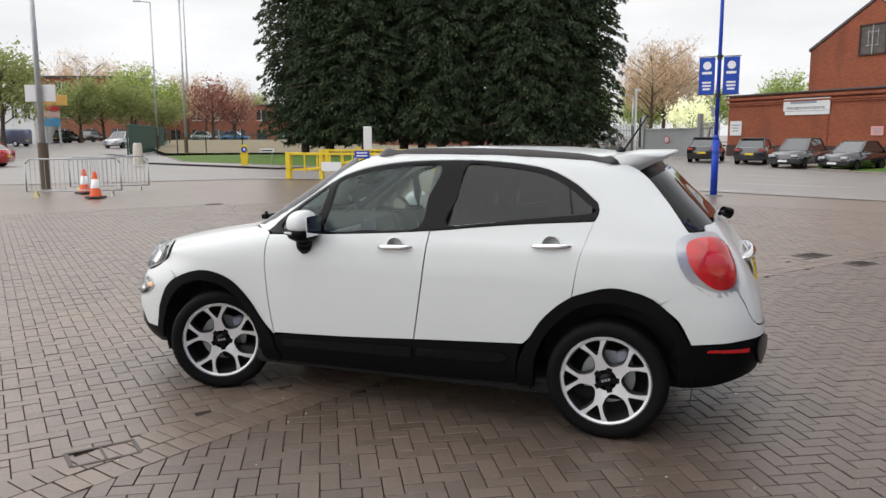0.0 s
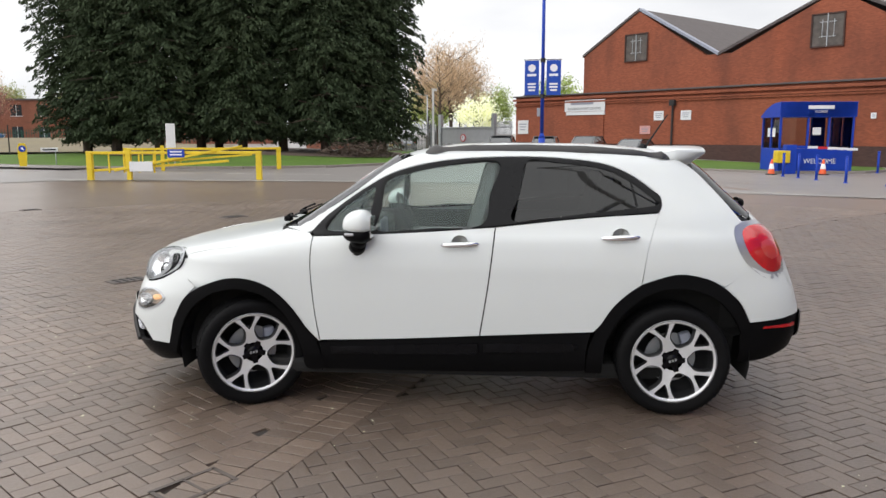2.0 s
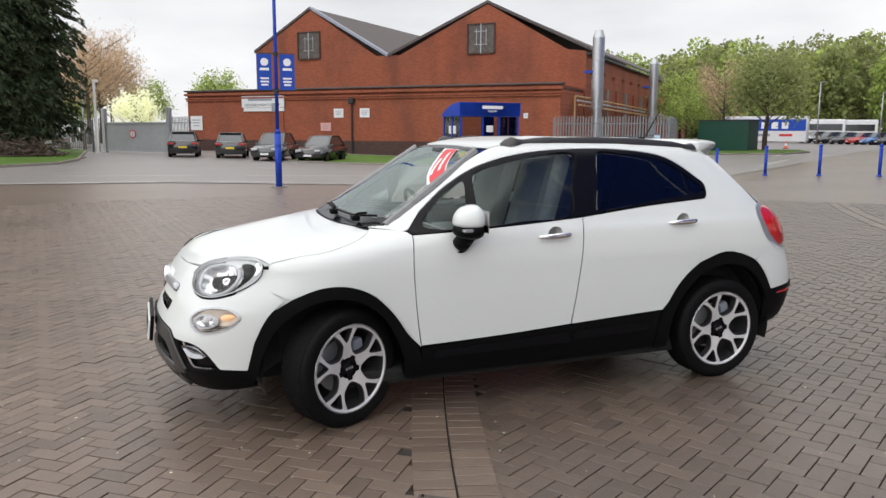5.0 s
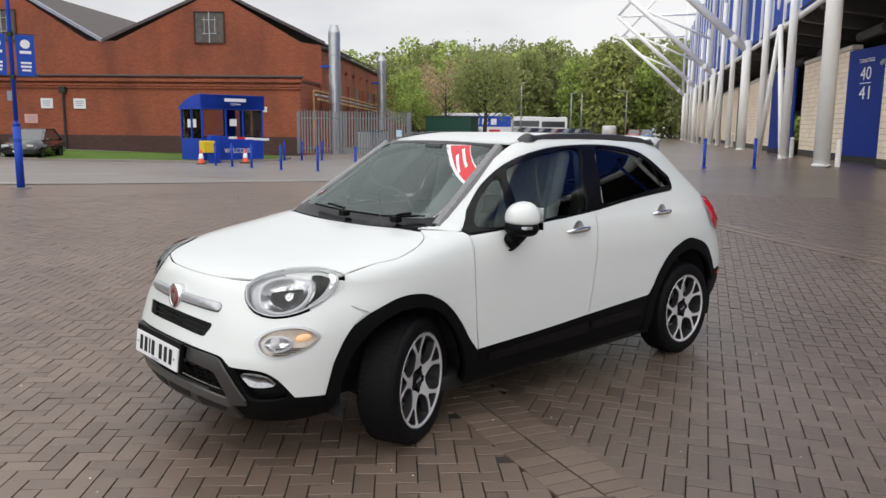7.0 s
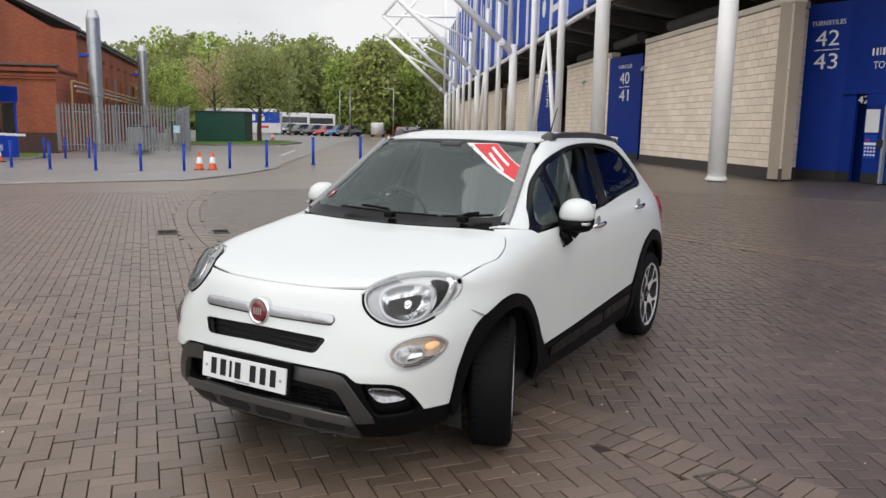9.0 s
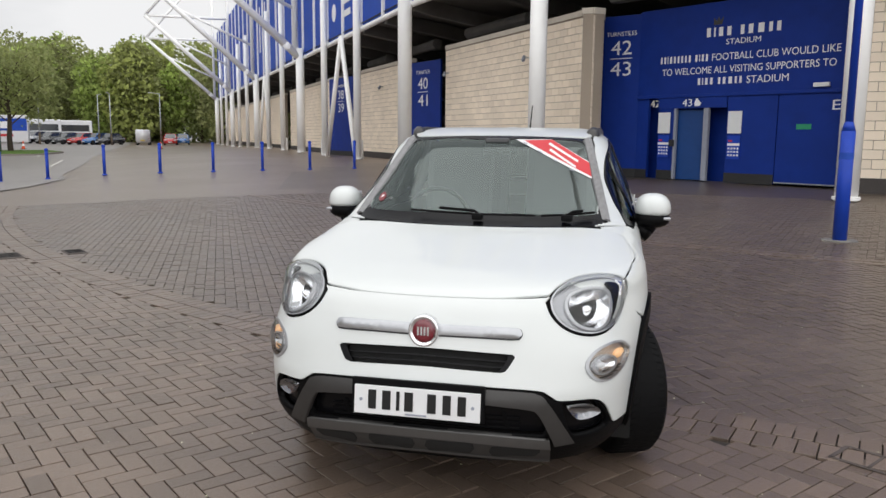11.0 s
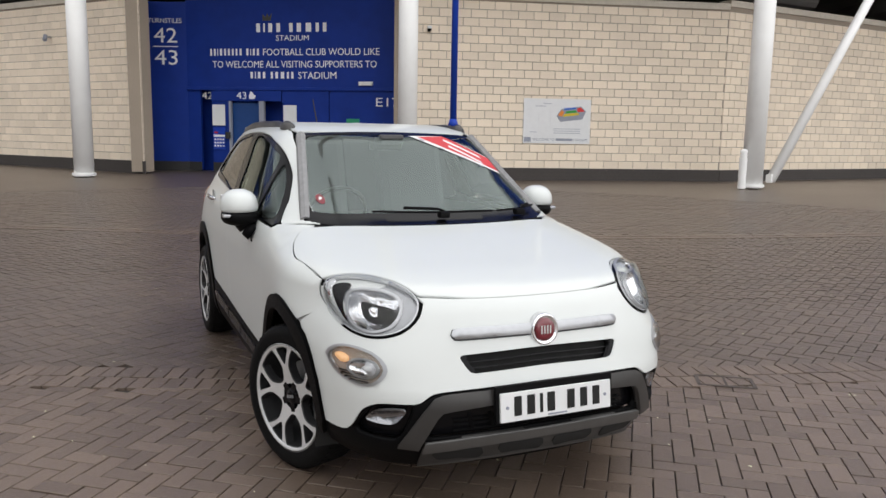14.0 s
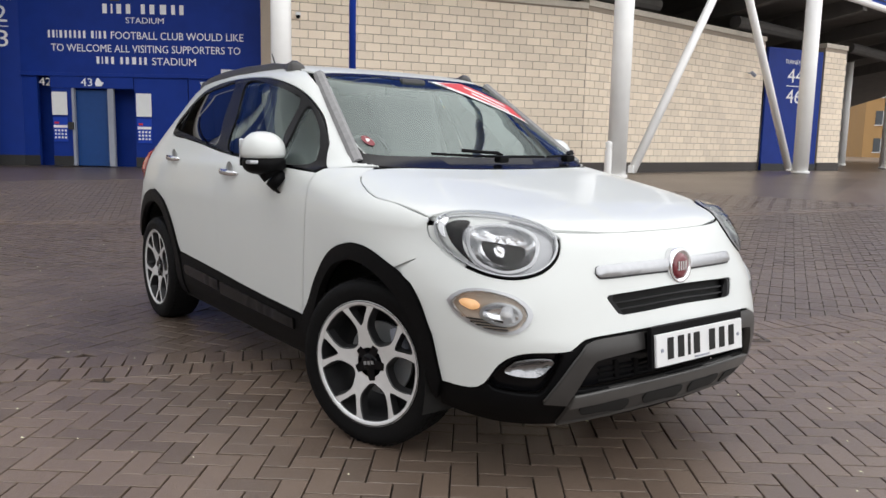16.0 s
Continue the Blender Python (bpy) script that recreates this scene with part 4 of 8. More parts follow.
under = thing("stand_underside", Matrix(), "dark concrete underside of the stand with raker beams", "stand", kind="structure")
uv, uf = [], []
for i in range(len(PL)):
    p, n = inward(i)
    for d, z in ((0.2, 7.2), (9.0, 6.3), (18.0, 3.6), (18.5, 0.0)):
        uv.append((p.x + n.x * d, p.y + n.y * d, z))
for i in range(len(PL) - 1):
    for j in range(3):
        uf.append((i * 4 + j, i * 4 + j + 1, i * 4 + j + 5, i * 4 + j + 4))
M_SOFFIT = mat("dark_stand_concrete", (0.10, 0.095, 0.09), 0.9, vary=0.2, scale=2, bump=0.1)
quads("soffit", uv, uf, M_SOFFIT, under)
for i in range(1, len(PL) - 1):
    for f in (0.0, 0.5):
        (p, n), (q, n2) = inward(i), inward(i + 1)
        p, n = p.lerp(q, f), n.lerp(n2, f).normalized()
        a, b = Vector((p.x + n.x * 0.4, p.y + n.y * 0.4, 6.95)), Vector((p.x + n.x * 15, p.y + n.y * 15, 4.6))
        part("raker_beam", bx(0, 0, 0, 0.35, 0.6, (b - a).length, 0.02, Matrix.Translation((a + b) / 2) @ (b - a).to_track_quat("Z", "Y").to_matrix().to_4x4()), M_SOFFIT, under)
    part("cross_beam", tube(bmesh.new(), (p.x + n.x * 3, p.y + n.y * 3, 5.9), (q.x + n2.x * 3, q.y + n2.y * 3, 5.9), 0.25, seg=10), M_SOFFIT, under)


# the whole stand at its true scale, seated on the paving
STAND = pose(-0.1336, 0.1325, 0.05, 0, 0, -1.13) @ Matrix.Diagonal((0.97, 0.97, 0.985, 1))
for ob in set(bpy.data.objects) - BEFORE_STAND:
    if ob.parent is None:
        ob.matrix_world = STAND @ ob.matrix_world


# ---- the white car: one smooth shell, cut into panels ----
# car frame: x forward from the rear axle, y to its left, z up from the ground
CAR = pose(1.2577, 4.9159, 0, 0, 0, 158.80) @ Matrix.Diagonal((1, 0.965, 1, 1))
car = thing("crossover_car", CAR, "white five-door crossover car with black cladding, parked on paving", "car")


def spline(*knots):
    """A smooth curve through (place, value) knots that does not overshoot."""
    zs, vs = np.array([k[0] for k in knots], float), np.array([k[1] for k in knots], float)
    d = np.diff(vs) / np.diff(zs)
    m = np.concatenate([[d[0]], np.zeros(len(d) - 1), [d[-1]]])
    for i in range(1, len(d)):
        m[i] = 0 if d[i - 1] * d[i] <= 0 else 2 * d[i - 1] * d[i] / (d[i - 1] + d[i])

    def f(z):
        z = np.clip(z, zs[0], zs[-1])
        i = np.clip(np.searchsorted(zs, z) - 1, 0, len(zs) - 2)
        h = zs[i + 1] - zs[i]
        t = (z - zs[i]) / h
        return vs[i] * (2 * t**3 - 3 * t**2 + 1) + h * m[i] * (t**3 - 2 * t**2 + t) + vs[i + 1] * (3 * t**2 - 2 * t**3) + h * m[i + 1] * (t**3 - t**2)
    return f


XM = 1.0
C_W = spline((.15, .78), (.25, .86), (.35, .895), (.5, .905), (.7, .912), (.85, .912), (.98, .90), (1.05, .885), (1.1, .862), (1.2, .822), (1.3, .78), (1.4, .735), (1.5, .688), (1.55, .65), (1.585, .585), (1.607, .46), (1.618, .27), (1.624, .03))
C_XF = spline((.15, 3.36), (.25, 3.47), (.35, 3.53), (.5, 3.55), (.62, 3.51), (.76, 3.46), (.86, 3.41), (.92, 3.33), (.96, 3.18), (1.0, 2.95), (1.05, 2.66), (1.09, 2.44), (1.13, 2.36), (1.3, 2.07), (1.45, 1.83), (1.54, 1.66), (1.575, 1.52), (1.605, 1.28), (1.624, 1.05))
C_XR = spline((.15, -.62), (.25, -.70), (.4, -.79), (.55, -.82), (.7, -.80), (.87, -.745), (1.0, -.68), (1.08, -.62), (1.2, -.52), (1.35, -.37), (1.48, -.24), (1.54, -.14), (1.575, .1), (1.605, .45), (1.624, .95))
C_NF = spline((.15, 6), (.35, 8.6), (.45, 8.4), (.65, 8.2), (.76, 7.4), (.86, 6.4), (.96, 6.8), (1.05, 5.5), (1.12, 5.5), (1.3, 5.2), (1.5, 6), (1.624, 3))
C_BOW = spline((.15, .30), (.45, .30), (.65, .26), (.85, .30), (.96, .20), (1.03, .10), (1.1, 0), (1.624, 0))
C_NR = spline((.15, 4.8), (.5, 6.6), (.7, 6.4), (.85, 6), (1.1, 6), (1.3, 5), (1.5, 4), (1.624, 3))


def shell(p):
    """Below zero inside the car's shell."""
    x, y, z = p[:, 0], p[:, 1], np.clip(p[:, 2], 0.15, 1.624)
    f = x >= XM
    x = x + C_BOW(z) * np.minimum(1, np.abs(y)) ** 2 * np.clip((x - 2.2) / 0.8, 0, 1)
    L, n = np.where(f, C_XF(z) - XM, XM - C_XR(z)), np.where(f, C_NF(z), C_NR(z))
    flare = 0.034 * np.exp(-((p[:, 0] - 2.74) / 0.34) ** 2) * np.exp(-((z - 0.84) / 0.22) ** 2)
    return (np.abs(x - XM) / L) ** n + (np.abs(y) / (C_W(z) + flare)) ** n - 1 + np.maximum(0, p[:, 2] - 1.624) * 50


def cast(o, d, far):
    """From o, inside, outwards along d to the shell."""
    a, b = np.zeros(len(o)), np.full(len(o), far)
    for _ in range(34):
        m = (a + b) / 2
        inside = shell(o + d * m[:, None]) < 0
        a, b = np.where(inside, m, a), np.where(inside, b, m)
    return o + d * a[:, None]


def normals(p):
    e = 0.004
    g = np.stack([shell(p + np.eye(3)[i] * e) - shell(p - np.eye(3)[i] * e) for i in range(3)], 1)
    return g / (np.linalg.norm(g, axis=1)[:, None] + 1e-9)


def on_side(q):
    o = np.stack([q[:, 0], q[:, 0] * 0, q[:, 1]], 1)
    return cast(o, np.array([[0, 1.0, 0]]).repeat(len(q), 0), 1.2)


def on_top(q):
    o = np.stack([q[:, 0], q[:, 1], q[:, 0] * 0 + 0.7], 1)
    return cast(o, np.array([[0, 0, 1.0]]).repeat(len(q), 0), 1.2)


def on_nose(q):
    """q: degrees round an upright axis inside the nose, and height."""
    a = np.radians(q[:, 0])
    o = np.stack([a * 0 + 2.45, a * 0, q[:, 1]], 1)
    return cast(o, np.stack([np.cos(a), np.sin(a), a * 0], 1), 1.6)


def on_screen(q):
    o = np.stack([q[:, 0] * 0 + XM, q[:, 0], q[:, 1]], 1)
    return cast(o, np.array([[1.0, 0, 0]]).repeat(len(q), 0), 3.0)


def on_tail(q):
    a = np.radians(q[:, 0])
    o = np.stack([a * 0 + 0.3, a * 0, q[:, 1]], 1)
    return cast(o, np.stack([-np.cos(a), np.sin(a), a * 0], 1), 1.8)


def curve(pts, step, closed=True, sharp=()):
    """A smooth line through control points, with corners kept at the indices in sharp."""
    p = [np.array(q, float) for q in pts]
    n, out = len(p), []
    for i in range(n if closed else n - 1):
        b, c = p[i], p[(i + 1) % n]
        a = p[i - 1] if (closed or i) and i not in sharp else b - (c - b) * 0.3
        d = p[(i + 2) % n] if (closed or i + 2 < n) and (i + 1) % n not in sharp else c + (c - b) * 0.3
        k = max(1, int(round(np.hypot(*((c - b) * SCALE)) / step)))
        for j in range(k):
            t = j / k
            out.append(0.5 * (2 * b + (c - a) * t + (2 * a - 5 * b + 4 * c - d) * t * t + (3 * b - a - 3 * c + d) * t**3))
    if not closed:
        out.append(p[-1])
    return np.array(out)


SCALE = np.array([1.0, 1.0])
UNIT, DEG = np.array([1.0, 1.0]), np.array([0.0175, 1.0])


def inset(line, d, scale):
    q = line * scale
    a, b = np.roll(q, 1, 0), np.roll(q, -1, 0)
    t = b - a
    t /= np.linalg.norm(t, axis=1)[:, None] + 1e-9
    nrm = np.stack([-t[:, 1], t[:, 0]], 1)
    area = 0.5 * np.sum(q[:, 0] * np.roll(q[:, 1], -1) - np.roll(q[:, 0], -1) * q[:, 1])
    return (q + nrm * d * (1 if area > 0 else -1)) / scale


def within(p, loop):
    x, y = loop[:, 0], loop[:, 1]
    x2, y2 = np.roll(x, -1), np.roll(y, -1)
    hit = ((y > p[1]) != (y2 > p[1])) & (p[0] < (x2 - x) * (p[1] - y) / (y2 - y + 1e-12) + x)
    return hit.sum() % 2 == 1


def panel(name, pts, where, material, parent, sharp=(), cell=0.045, gap=0.002, lift=0.0, depth=0.014, holes=(), scale=UNIT, mirror=False, label="", raise_mid=0.0, step=None):
    """A panel of the shell: an outline laid on it, filled with a fine net, turned in at its edge."""
    from mathutils.geometry import delaunay_2d_cdt as cdt
    global SCALE
    SCALE = scale
    loops = [inset(curve(pts, step or cell * 0.6, True, sharp), gap, scale)] + [inset(curve(h, cell * 0.5), -gap, scale) for h in holes]
    bound = np.concatenate([l * scale for l in loops])
    lo, hi = bound.min(0), bound.max(0)
    g = np.stack(np.meshgrid(np.arange(lo[0] + cell / 2, hi[0], cell), np.arange(lo[1] + cell / 2, hi[1], cell)), -1).reshape(-1, 2)
    if len(g):
        near = np.min(np.linalg.norm(g[:, None] - bound[None], axis=2), axis=1)
        g = g[near > cell * 0.45]
    allp = np.concatenate([bound, g])
    edges, o = [], 0
    for l in loops:
        edges += [(o + i, o + (i + 1) % len(l)) for i in range(len(l))]
        o += len(l)
    v, e, f, *_ = cdt([Vector(q) for q in allp.tolist()], edges, [], 1, 1e-6)
    q = np.array([(a.x, a.y) for a in v])
    f = [t for t in f if not any(within(q[list(t)].mean(0), l * scale) for l in loops[1:])]
    used = sorted({i for t in f for i in t})
    back = {o: i for i, o in enumerate(used)}
    q, f = q[used], [tuple(back[i] for i in t) for t in f]
    p = where(q / scale)
    nr = normals(p)
    up = np.full(len(p), lift)
    if raise_mid:
        dist = np.min(np.linalg.norm(q[:, None] - bound[None], axis=2), axis=1)
        w = dist.max() + 1e-9
        up = lift + raise_mid * np.clip(1 - (1 - dist / w) ** 2, 0, 1) ** (0.5 if raise_mid > 0 else 1.0)
    p = p + nr * up[:, None]
    if raise_mid:
        acc = np.zeros_like(p)
        for t in f:
            fn = np.cross(p[t[1]] - p[t[0]], p[t[2]] - p[t[0]])
            fn = fn if np.dot(fn, nr[t[0]]) > 0 else -fn
            for i in t:
                acc[i] += fn
        nv = acc / (np.linalg.norm(acc, axis=1)[:, None] + 1e-12)
    else:
        nv = nr
    # rim
    cnt = {}
    for t in f:
        for i in range(len(t)):
            k = (t[i], t[(i + 1) % len(t)])
            cnt[tuple(sorted(k))] = cnt.get(tuple(sorted(k)), []) + [k]
    rim = [k[0] for k in cnt.values() if len(k) == 1]
    vs, ns, fs = p.tolist(), nv.tolist(), [tuple(t) for t in f]
    low = {}
    for i, j in rim:
        out = np.cross(p[j] - p[i], nr[i])
        out /= np.linalg.norm(out) + 1e-9
        for k in (i, j):
            if k not in low:
                low[k] = len(vs)
                vs.append((p[k] - nr[k] * depth).tolist())
                ns.append(out.tolist())
        fs.append((j, i, low[i], low[j]))
    vs, ns = np.array(vs), np.array(ns)
    t0 = np.array(fs[0][:3])
    if np.dot(np.cross(vs[t0[1]] - vs[t0[0]], vs[t0[2]] - vs[t0[0]]), ns[t0[0]]) < 0:
        fs = [t[::-1] for t in fs]
    obs = []
    for sy in ((1, -1) if mirror else (1,)):
        flip = np.array([1, sy, 1])
        me = bpy.data.meshes.new(name)
        me.from_pydata((vs * flip).tolist(), [], fs if sy > 0 else [t[::-1] for t in fs])
        me.update()
        ob = link(name, me, material, parent if not isinstance(parent, tuple) else parent[0 if sy > 0 else 1], label, True)
        me.normals_split_custom_set_from_vertices((ns * flip).tolist())
        obs.append(ob)
    return obs if mirror else obs[0]


def arc(cx, cz, r, a0, a1, n, rz=None):
    return [(cx + r * math.cos(radians(a0 + (a1 - a0) * i / n)), cz + (rz or r) * math.sin(radians(a0 + (a1 - a0) * i / n))) for i in range(n + 1)]


AXF, AXR, HUB = 2.57, 0.0, 0.335
ARCH_F = [(2.13, .41), (2.21, .50), (2.30, .63), (2.42, .745), (2.56, .80), (2.71, .80), (2.87, .745)]
ARCH_R = [(-.27, .78), (-.16, .835), (0, .855), (.1985, .796)]
# side panels, left and right alike
panel("front_wing", [(2.965, .935), (2.80, .972), (2.67, .988), (2.52, 1.025), (2.43, 1.058), (2.372, 1.09), (2.30, 1.088), (2.19, 1.078), (2.168, 1.06), (2.177, .88), (2.158, .62), (2.13, .415)] + ARCH_F[1:] + [(3.045, .828), (2.985, .87)], on_side, M_PAINT, car, (0, 5, 8, 11, 17, 18), mirror=True)
doors = panel("front_door", [(2.165, 1.06), (2.175, .88), (2.156, .62), (2.128, .425), (1.62, .442), (1.152, .468), (1.10, .80), (1.062, 1.122), (1.40, 1.098), (1.77, 1.078)], on_side, M_PAINT, car, (0, 3, 5, 7), mirror=True)
panel("rear_door", [(1.058, 1.122), (1.096, .80), (1.148, .468), (.80, .486), (.475, .502), (.43, .55), (.34, .68), (.20, .795), (.165, 1.0), (.118, 1.15), (.095, 1.208), (.56, 1.175)], on_side, M_PAINT, car, (0, 2, 4, 7, 10), mirror=True)
body_side = panel("body_side", [(2.372, 1.094), (2.12, 1.225), (1.87, 1.385), (1.655, 1.51), (1.50, 1.555), (1.2, 1.575), (.8, 1.578), (.4, 1.572), (.12, 1.55), (-.04, 1.515), (-.15, 1.45), (-.28, 1.31), (-.385, 1.175), (-.425, 1.125), (-.37, 1.115), (-.385, 1.03), (-.45, .94), (-.49, .905), (-.28, .785)] + ARCH_R[1:] + [(.167, 1.0), (.12, 1.15), (.095, 1.215),
        (.078, 1.25), (.088, 1.30), (.14, 1.35), (.26, 1.432), (.42, 1.495), (.7, 1.53), (1.04, 1.535), (1.38, 1.512), (1.67, 1.447), (1.89, 1.332), (2.09, 1.185), (2.188, 1.085), (2.30, 1.09)], on_side, M_PAINT, car, (0, 13, 14, 17, 18, 21, 24, 35), mirror=True)
# hood, roof
wing_top = on_side(np.array([(2.965, .935), (2.80, .972), (2.67, .988), (2.52, 1.025), (2.43, 1.058)]))
half = [(3.36, .25), (3.318, .41), (3.285, .50), (3.245, .52), (3.135, .578), (3.04, .672)] + [(float(q[0]), float(q[1])) for q in wing_top] + [(2.385, .70), (2.41, .645), (2.462, .35)]
panel("bonnet", [(3.378, 0)] + half + [(2.478, 0)] + [(x, -y) for x, y in half[::-1]], on_top, M_PAINT, car, (3, 7, 12, 18, 23, 27), lift=0.001)
def on_roof(q):
    p = on_top(q)
    p[:, 2] = np.where(p[:, 2] > 1.60, 1.60 + (p[:, 2] - 1.60) * 0.2, p[:, 2])
    return p


panel("roof_panel", [(1.63, 0), (1.63, .3), (1.60, .5), (1.53, .575), (1.2, .60), (.8, .605), (.4, .60), (.1, .57), (-.03, .50), (-.06, .25), (-.07, 0), (-.06, -.25), (-.03, -.50), (.1, -.57), (.4, -.60), (.8, -.605), (1.2, -.60), (1.53, -.575), (1.60, -.5), (1.63, -.3)], on_roof, M_PAINT, car, lift=0.002)
def grow(pts, k, dx=0.0, dz=0.0):
    c = np.mean(np.array(pts), 0)
    return [tuple(c + (np.array(p) - c) * k + (dx, dz)) for p in pts]


# front bumper and its openings
FOG = [(36.2, .615), (36.2, .655), (39.2, .695), (44.8, .712), (49, .698), (51.3, .662), (50, .63), (47.2, .598), (42.5, .571), (38.4, .577)]
LAMP = [(30.3, .855), (30.4, .88), (33.2, .918), (40, .946), (48.5, .956), (54.3, .945), (56.0, .915), (54.6, .855), (50.2, .803), (44.2, .764), (38.8, .755), (34, .776), (31.2, .815)]
GRILLE = [(-20.4, .688), (0, .701), (20.4, .688), (20.8, .680), (18.6, .628), (17.6, .623), (0, .634), (-17.6, .623), (-18.6, .628), (-20.8, .680)]
left = [(31.0, .898), (29.4, .88), (29.6, .848), (30.7, .81), (33.6, .769), (38.6, .747), (44.4, .756), (50.8, .795), (54.9, .838), (63.2, .742), (60.5, .70), (57.5, .63), (54.3, .50), (52.8, .366), (45, .373), (41.2, .466), (37.4, .506), (31.5, .512), (29.0, .516), (27.0, .543), (24.6, .556), (14, .568)]
mirrorl = [(-a, z) for a, z in left[::-1]]
FOGR = [(-a, z) for a, z in FOG[::-1]]
nl = len(left)
panel("front_bumper", [(0, .892), (12, .892), (22, .893)] + left + [(0, .575)] + mirrorl + [(-22, .893), (-12, .892)], on_nose, M_PAINT, car, (3, 12, 16, 17, 2 * nl - 10, 2 * nl - 9, 2 * nl - 5, 2 * nl + 4), scale=DEG, holes=(FOG, FOGR, GRILLE))
POD = [(30.2, .503), (31.5, .507), (37.0, .500), (40.2, .463), (43.6, .385), (42.5, .365), (36, .352), (33.4, .36), (31.6, .42)]
PODR = [(-a, z) for a, z in POD[::-1]]
INTAKE = [(-24.2, .480), (0, .503), (24.2, .480), (25.4, .470), (27.6, .385), (26.8, .362), (0, .388), (-26.8, .362), (-27.6, .385), (-25.4, .470)]
low_l = [(14, .564), (24.6, .552), (26.8, .539), (28.8, .512), (31.5, .508), (37.3, .502), (41.0, .462), (44.8, .368), (52.8, .361), (53.4, .26), (40, .22), (20, .225)]
panel("lower_bumper", [(0, .571)] + low_l + [(0, .235)] + [(-a, z) for a, z in low_l[::-1]], on_nose, M_TRIM, car, (8, 9, 10, 16, 17, 18), scale=DEG, lift=-0.004, depth=0.03, holes=(INTAKE, POD, PODR), label="black lower bumper")
panel("lower_intake", grow(INTAKE, 1.06), on_nose, M_GLOSSBLACK, car, scale=DEG, lift=-0.04, label="gloss black lower intake")
for k in range(-4, 5):
    panel("intake_mesh_bar", [(k * 4.6 - .5, .455), (k * 4.6 + .5, .455), (k * 4.6 + 1.2, .385), (k * 4.6 + .3, .385)], on_nose, M_TRIM, car, scale=DEG, lift=-0.032, cell=0.03)
for z in (.40, .425, .447):
    panel("intake_mesh_bar", [(-22, z - .014), (0, z + .004), (22, z - .014), (22, z - .022), (0, z - .004), (-22, z - .022)], on_nose, M_TRIM, car, scale=DEG, lift=-0.03, cell=0.03)
panel("grille_back", [(-21.8, .705), (0, .712), (21.8, .705), (19.8, .61), (0, .615), (-19.8, .61)], on_nose, M_DARK, car, scale=DEG, lift=-0.045, depth=0.005, label="dark grille opening")
for z in (.676, .653):
    panel("grille_bar", [(-18.9, z - .008), (0, z + .004), (18.9, z - .008), (18.7, z - .016), (0, z - .005), (-18.7, z - .016)], on_nose, M_GLOSSBLACK, car, scale=DEG, lift=-0.02, cell=0.03)
panel("grille_surround", grow(GRILLE, 1.02), on_nose, M_GLOSSBLACK, car, (0, 2, 3, 4, 5, 7, 8, 9), scale=DEG, lift=-0.006, depth=0.03, holes=(grow(GRILLE, 0.93),), step=0.012)
panel("skid_upper", [(14, .561), (24.6, .548), (27.5, .503), (30.9, .41), (33.6, .335), (29.2, .325), (27.6, .38), (25.0, .466), (22.8, .486), (14, .505)], on_nose, M_GUNMETAL, car, (0, 4, 5, 9), scale=DEG, lift=0.016, depth=0.03, mirror=True, label="gunmetal skid trim")
panel("skid_lower", [(-28, .352), (-14, .379), (0, .386), (14, .379), (28, .352), (30, .235), (14, .262), (0, .276), (-14, .262), (-30, .235)], on_nose, M_GUNMETAL, car, (0, 4, 5, 9), scale=DEG, lift=0.010, depth=0.03)
panel("skid_strip", [(-28, .355), (-14, .381), (0, .388), (14, .381), (28, .355), (28.7, .312), (14, .340), (0, .350), (-14, .340), (-28.7, .312)], on_nose, M_SKID, car, (0, 4, 5, 9), scale=DEG, lift=0.018, depth=0.02, label="satin silver skid strip")
panel("skid_edge", [(-29.5, .248), (-14, .278), (0, .290), (14, .278), (29.5, .248), (30, .236), (14, .266), (0, .278), (-14, .266), (-30, .236)], on_nose, M_SKID, car, (0, 4, 5, 9), scale=DEG, lift=0.014, depth=0.02, label="satin silver lower edge")
panel("skid_crossbar", [(-15, .561), (0, .569), (15, .561), (15, .553), (0, .561), (-15, .553)], on_nose, M_GUNMETAL, car, (0, 2, 3, 5), scale=DEG, lift=0.01, depth=0.02, cell=0.03)
for a, dz in ((-21, -.014), (-6.7, 0), (6.7, 0), (21, -.014)):
    panel("skid_slot", [(a - 5.2, .338 + dz), (a, .340 + dz), (a + 5.2, .338 + dz), (a + 4.8, .294 + dz), (a, .296 + dz), (a - 4.8, .294 + dz)], on_nose, M_DARK, car, scale=DEG, lift=0.014, cell=0.03, label="dark slot in the skid trim")
wells = panel("fog_lamp_recess", grow(POD, 1.05), on_nose, M_GLOSSBLACK, car, scale=DEG, lift=-0.045, depth=0.01, mirror=True)
panel("fog_lamp", [(31.8, .478), (35, .482), (38.6, .470), (40.6, .436), (38.5, .421), (34.6, .420), (32.6, .45)], on_nose, mat("fog_lamp_chrome", (0.28, 0.285, 0.30), 0.16, 1.0, vary=0.2, scale=60, bump=0.4, bump_scale=40), (wells[0], wells[1]), scale=DEG, lift=-0.012, depth=0.03, raise_mid=-0.018, cell=0.012, mirror=True, label="clear front fog lamp")


def lens_row(name, pts, mat_, parents, lift, gap=0.0, rm=0.0, cell=0.03, label=""):
    return panel(name, pts, on_nose, mat_, parents, scale=DEG, lift=lift, gap=gap, raise_mid=rm, cell=cell, mirror=True, label=label)


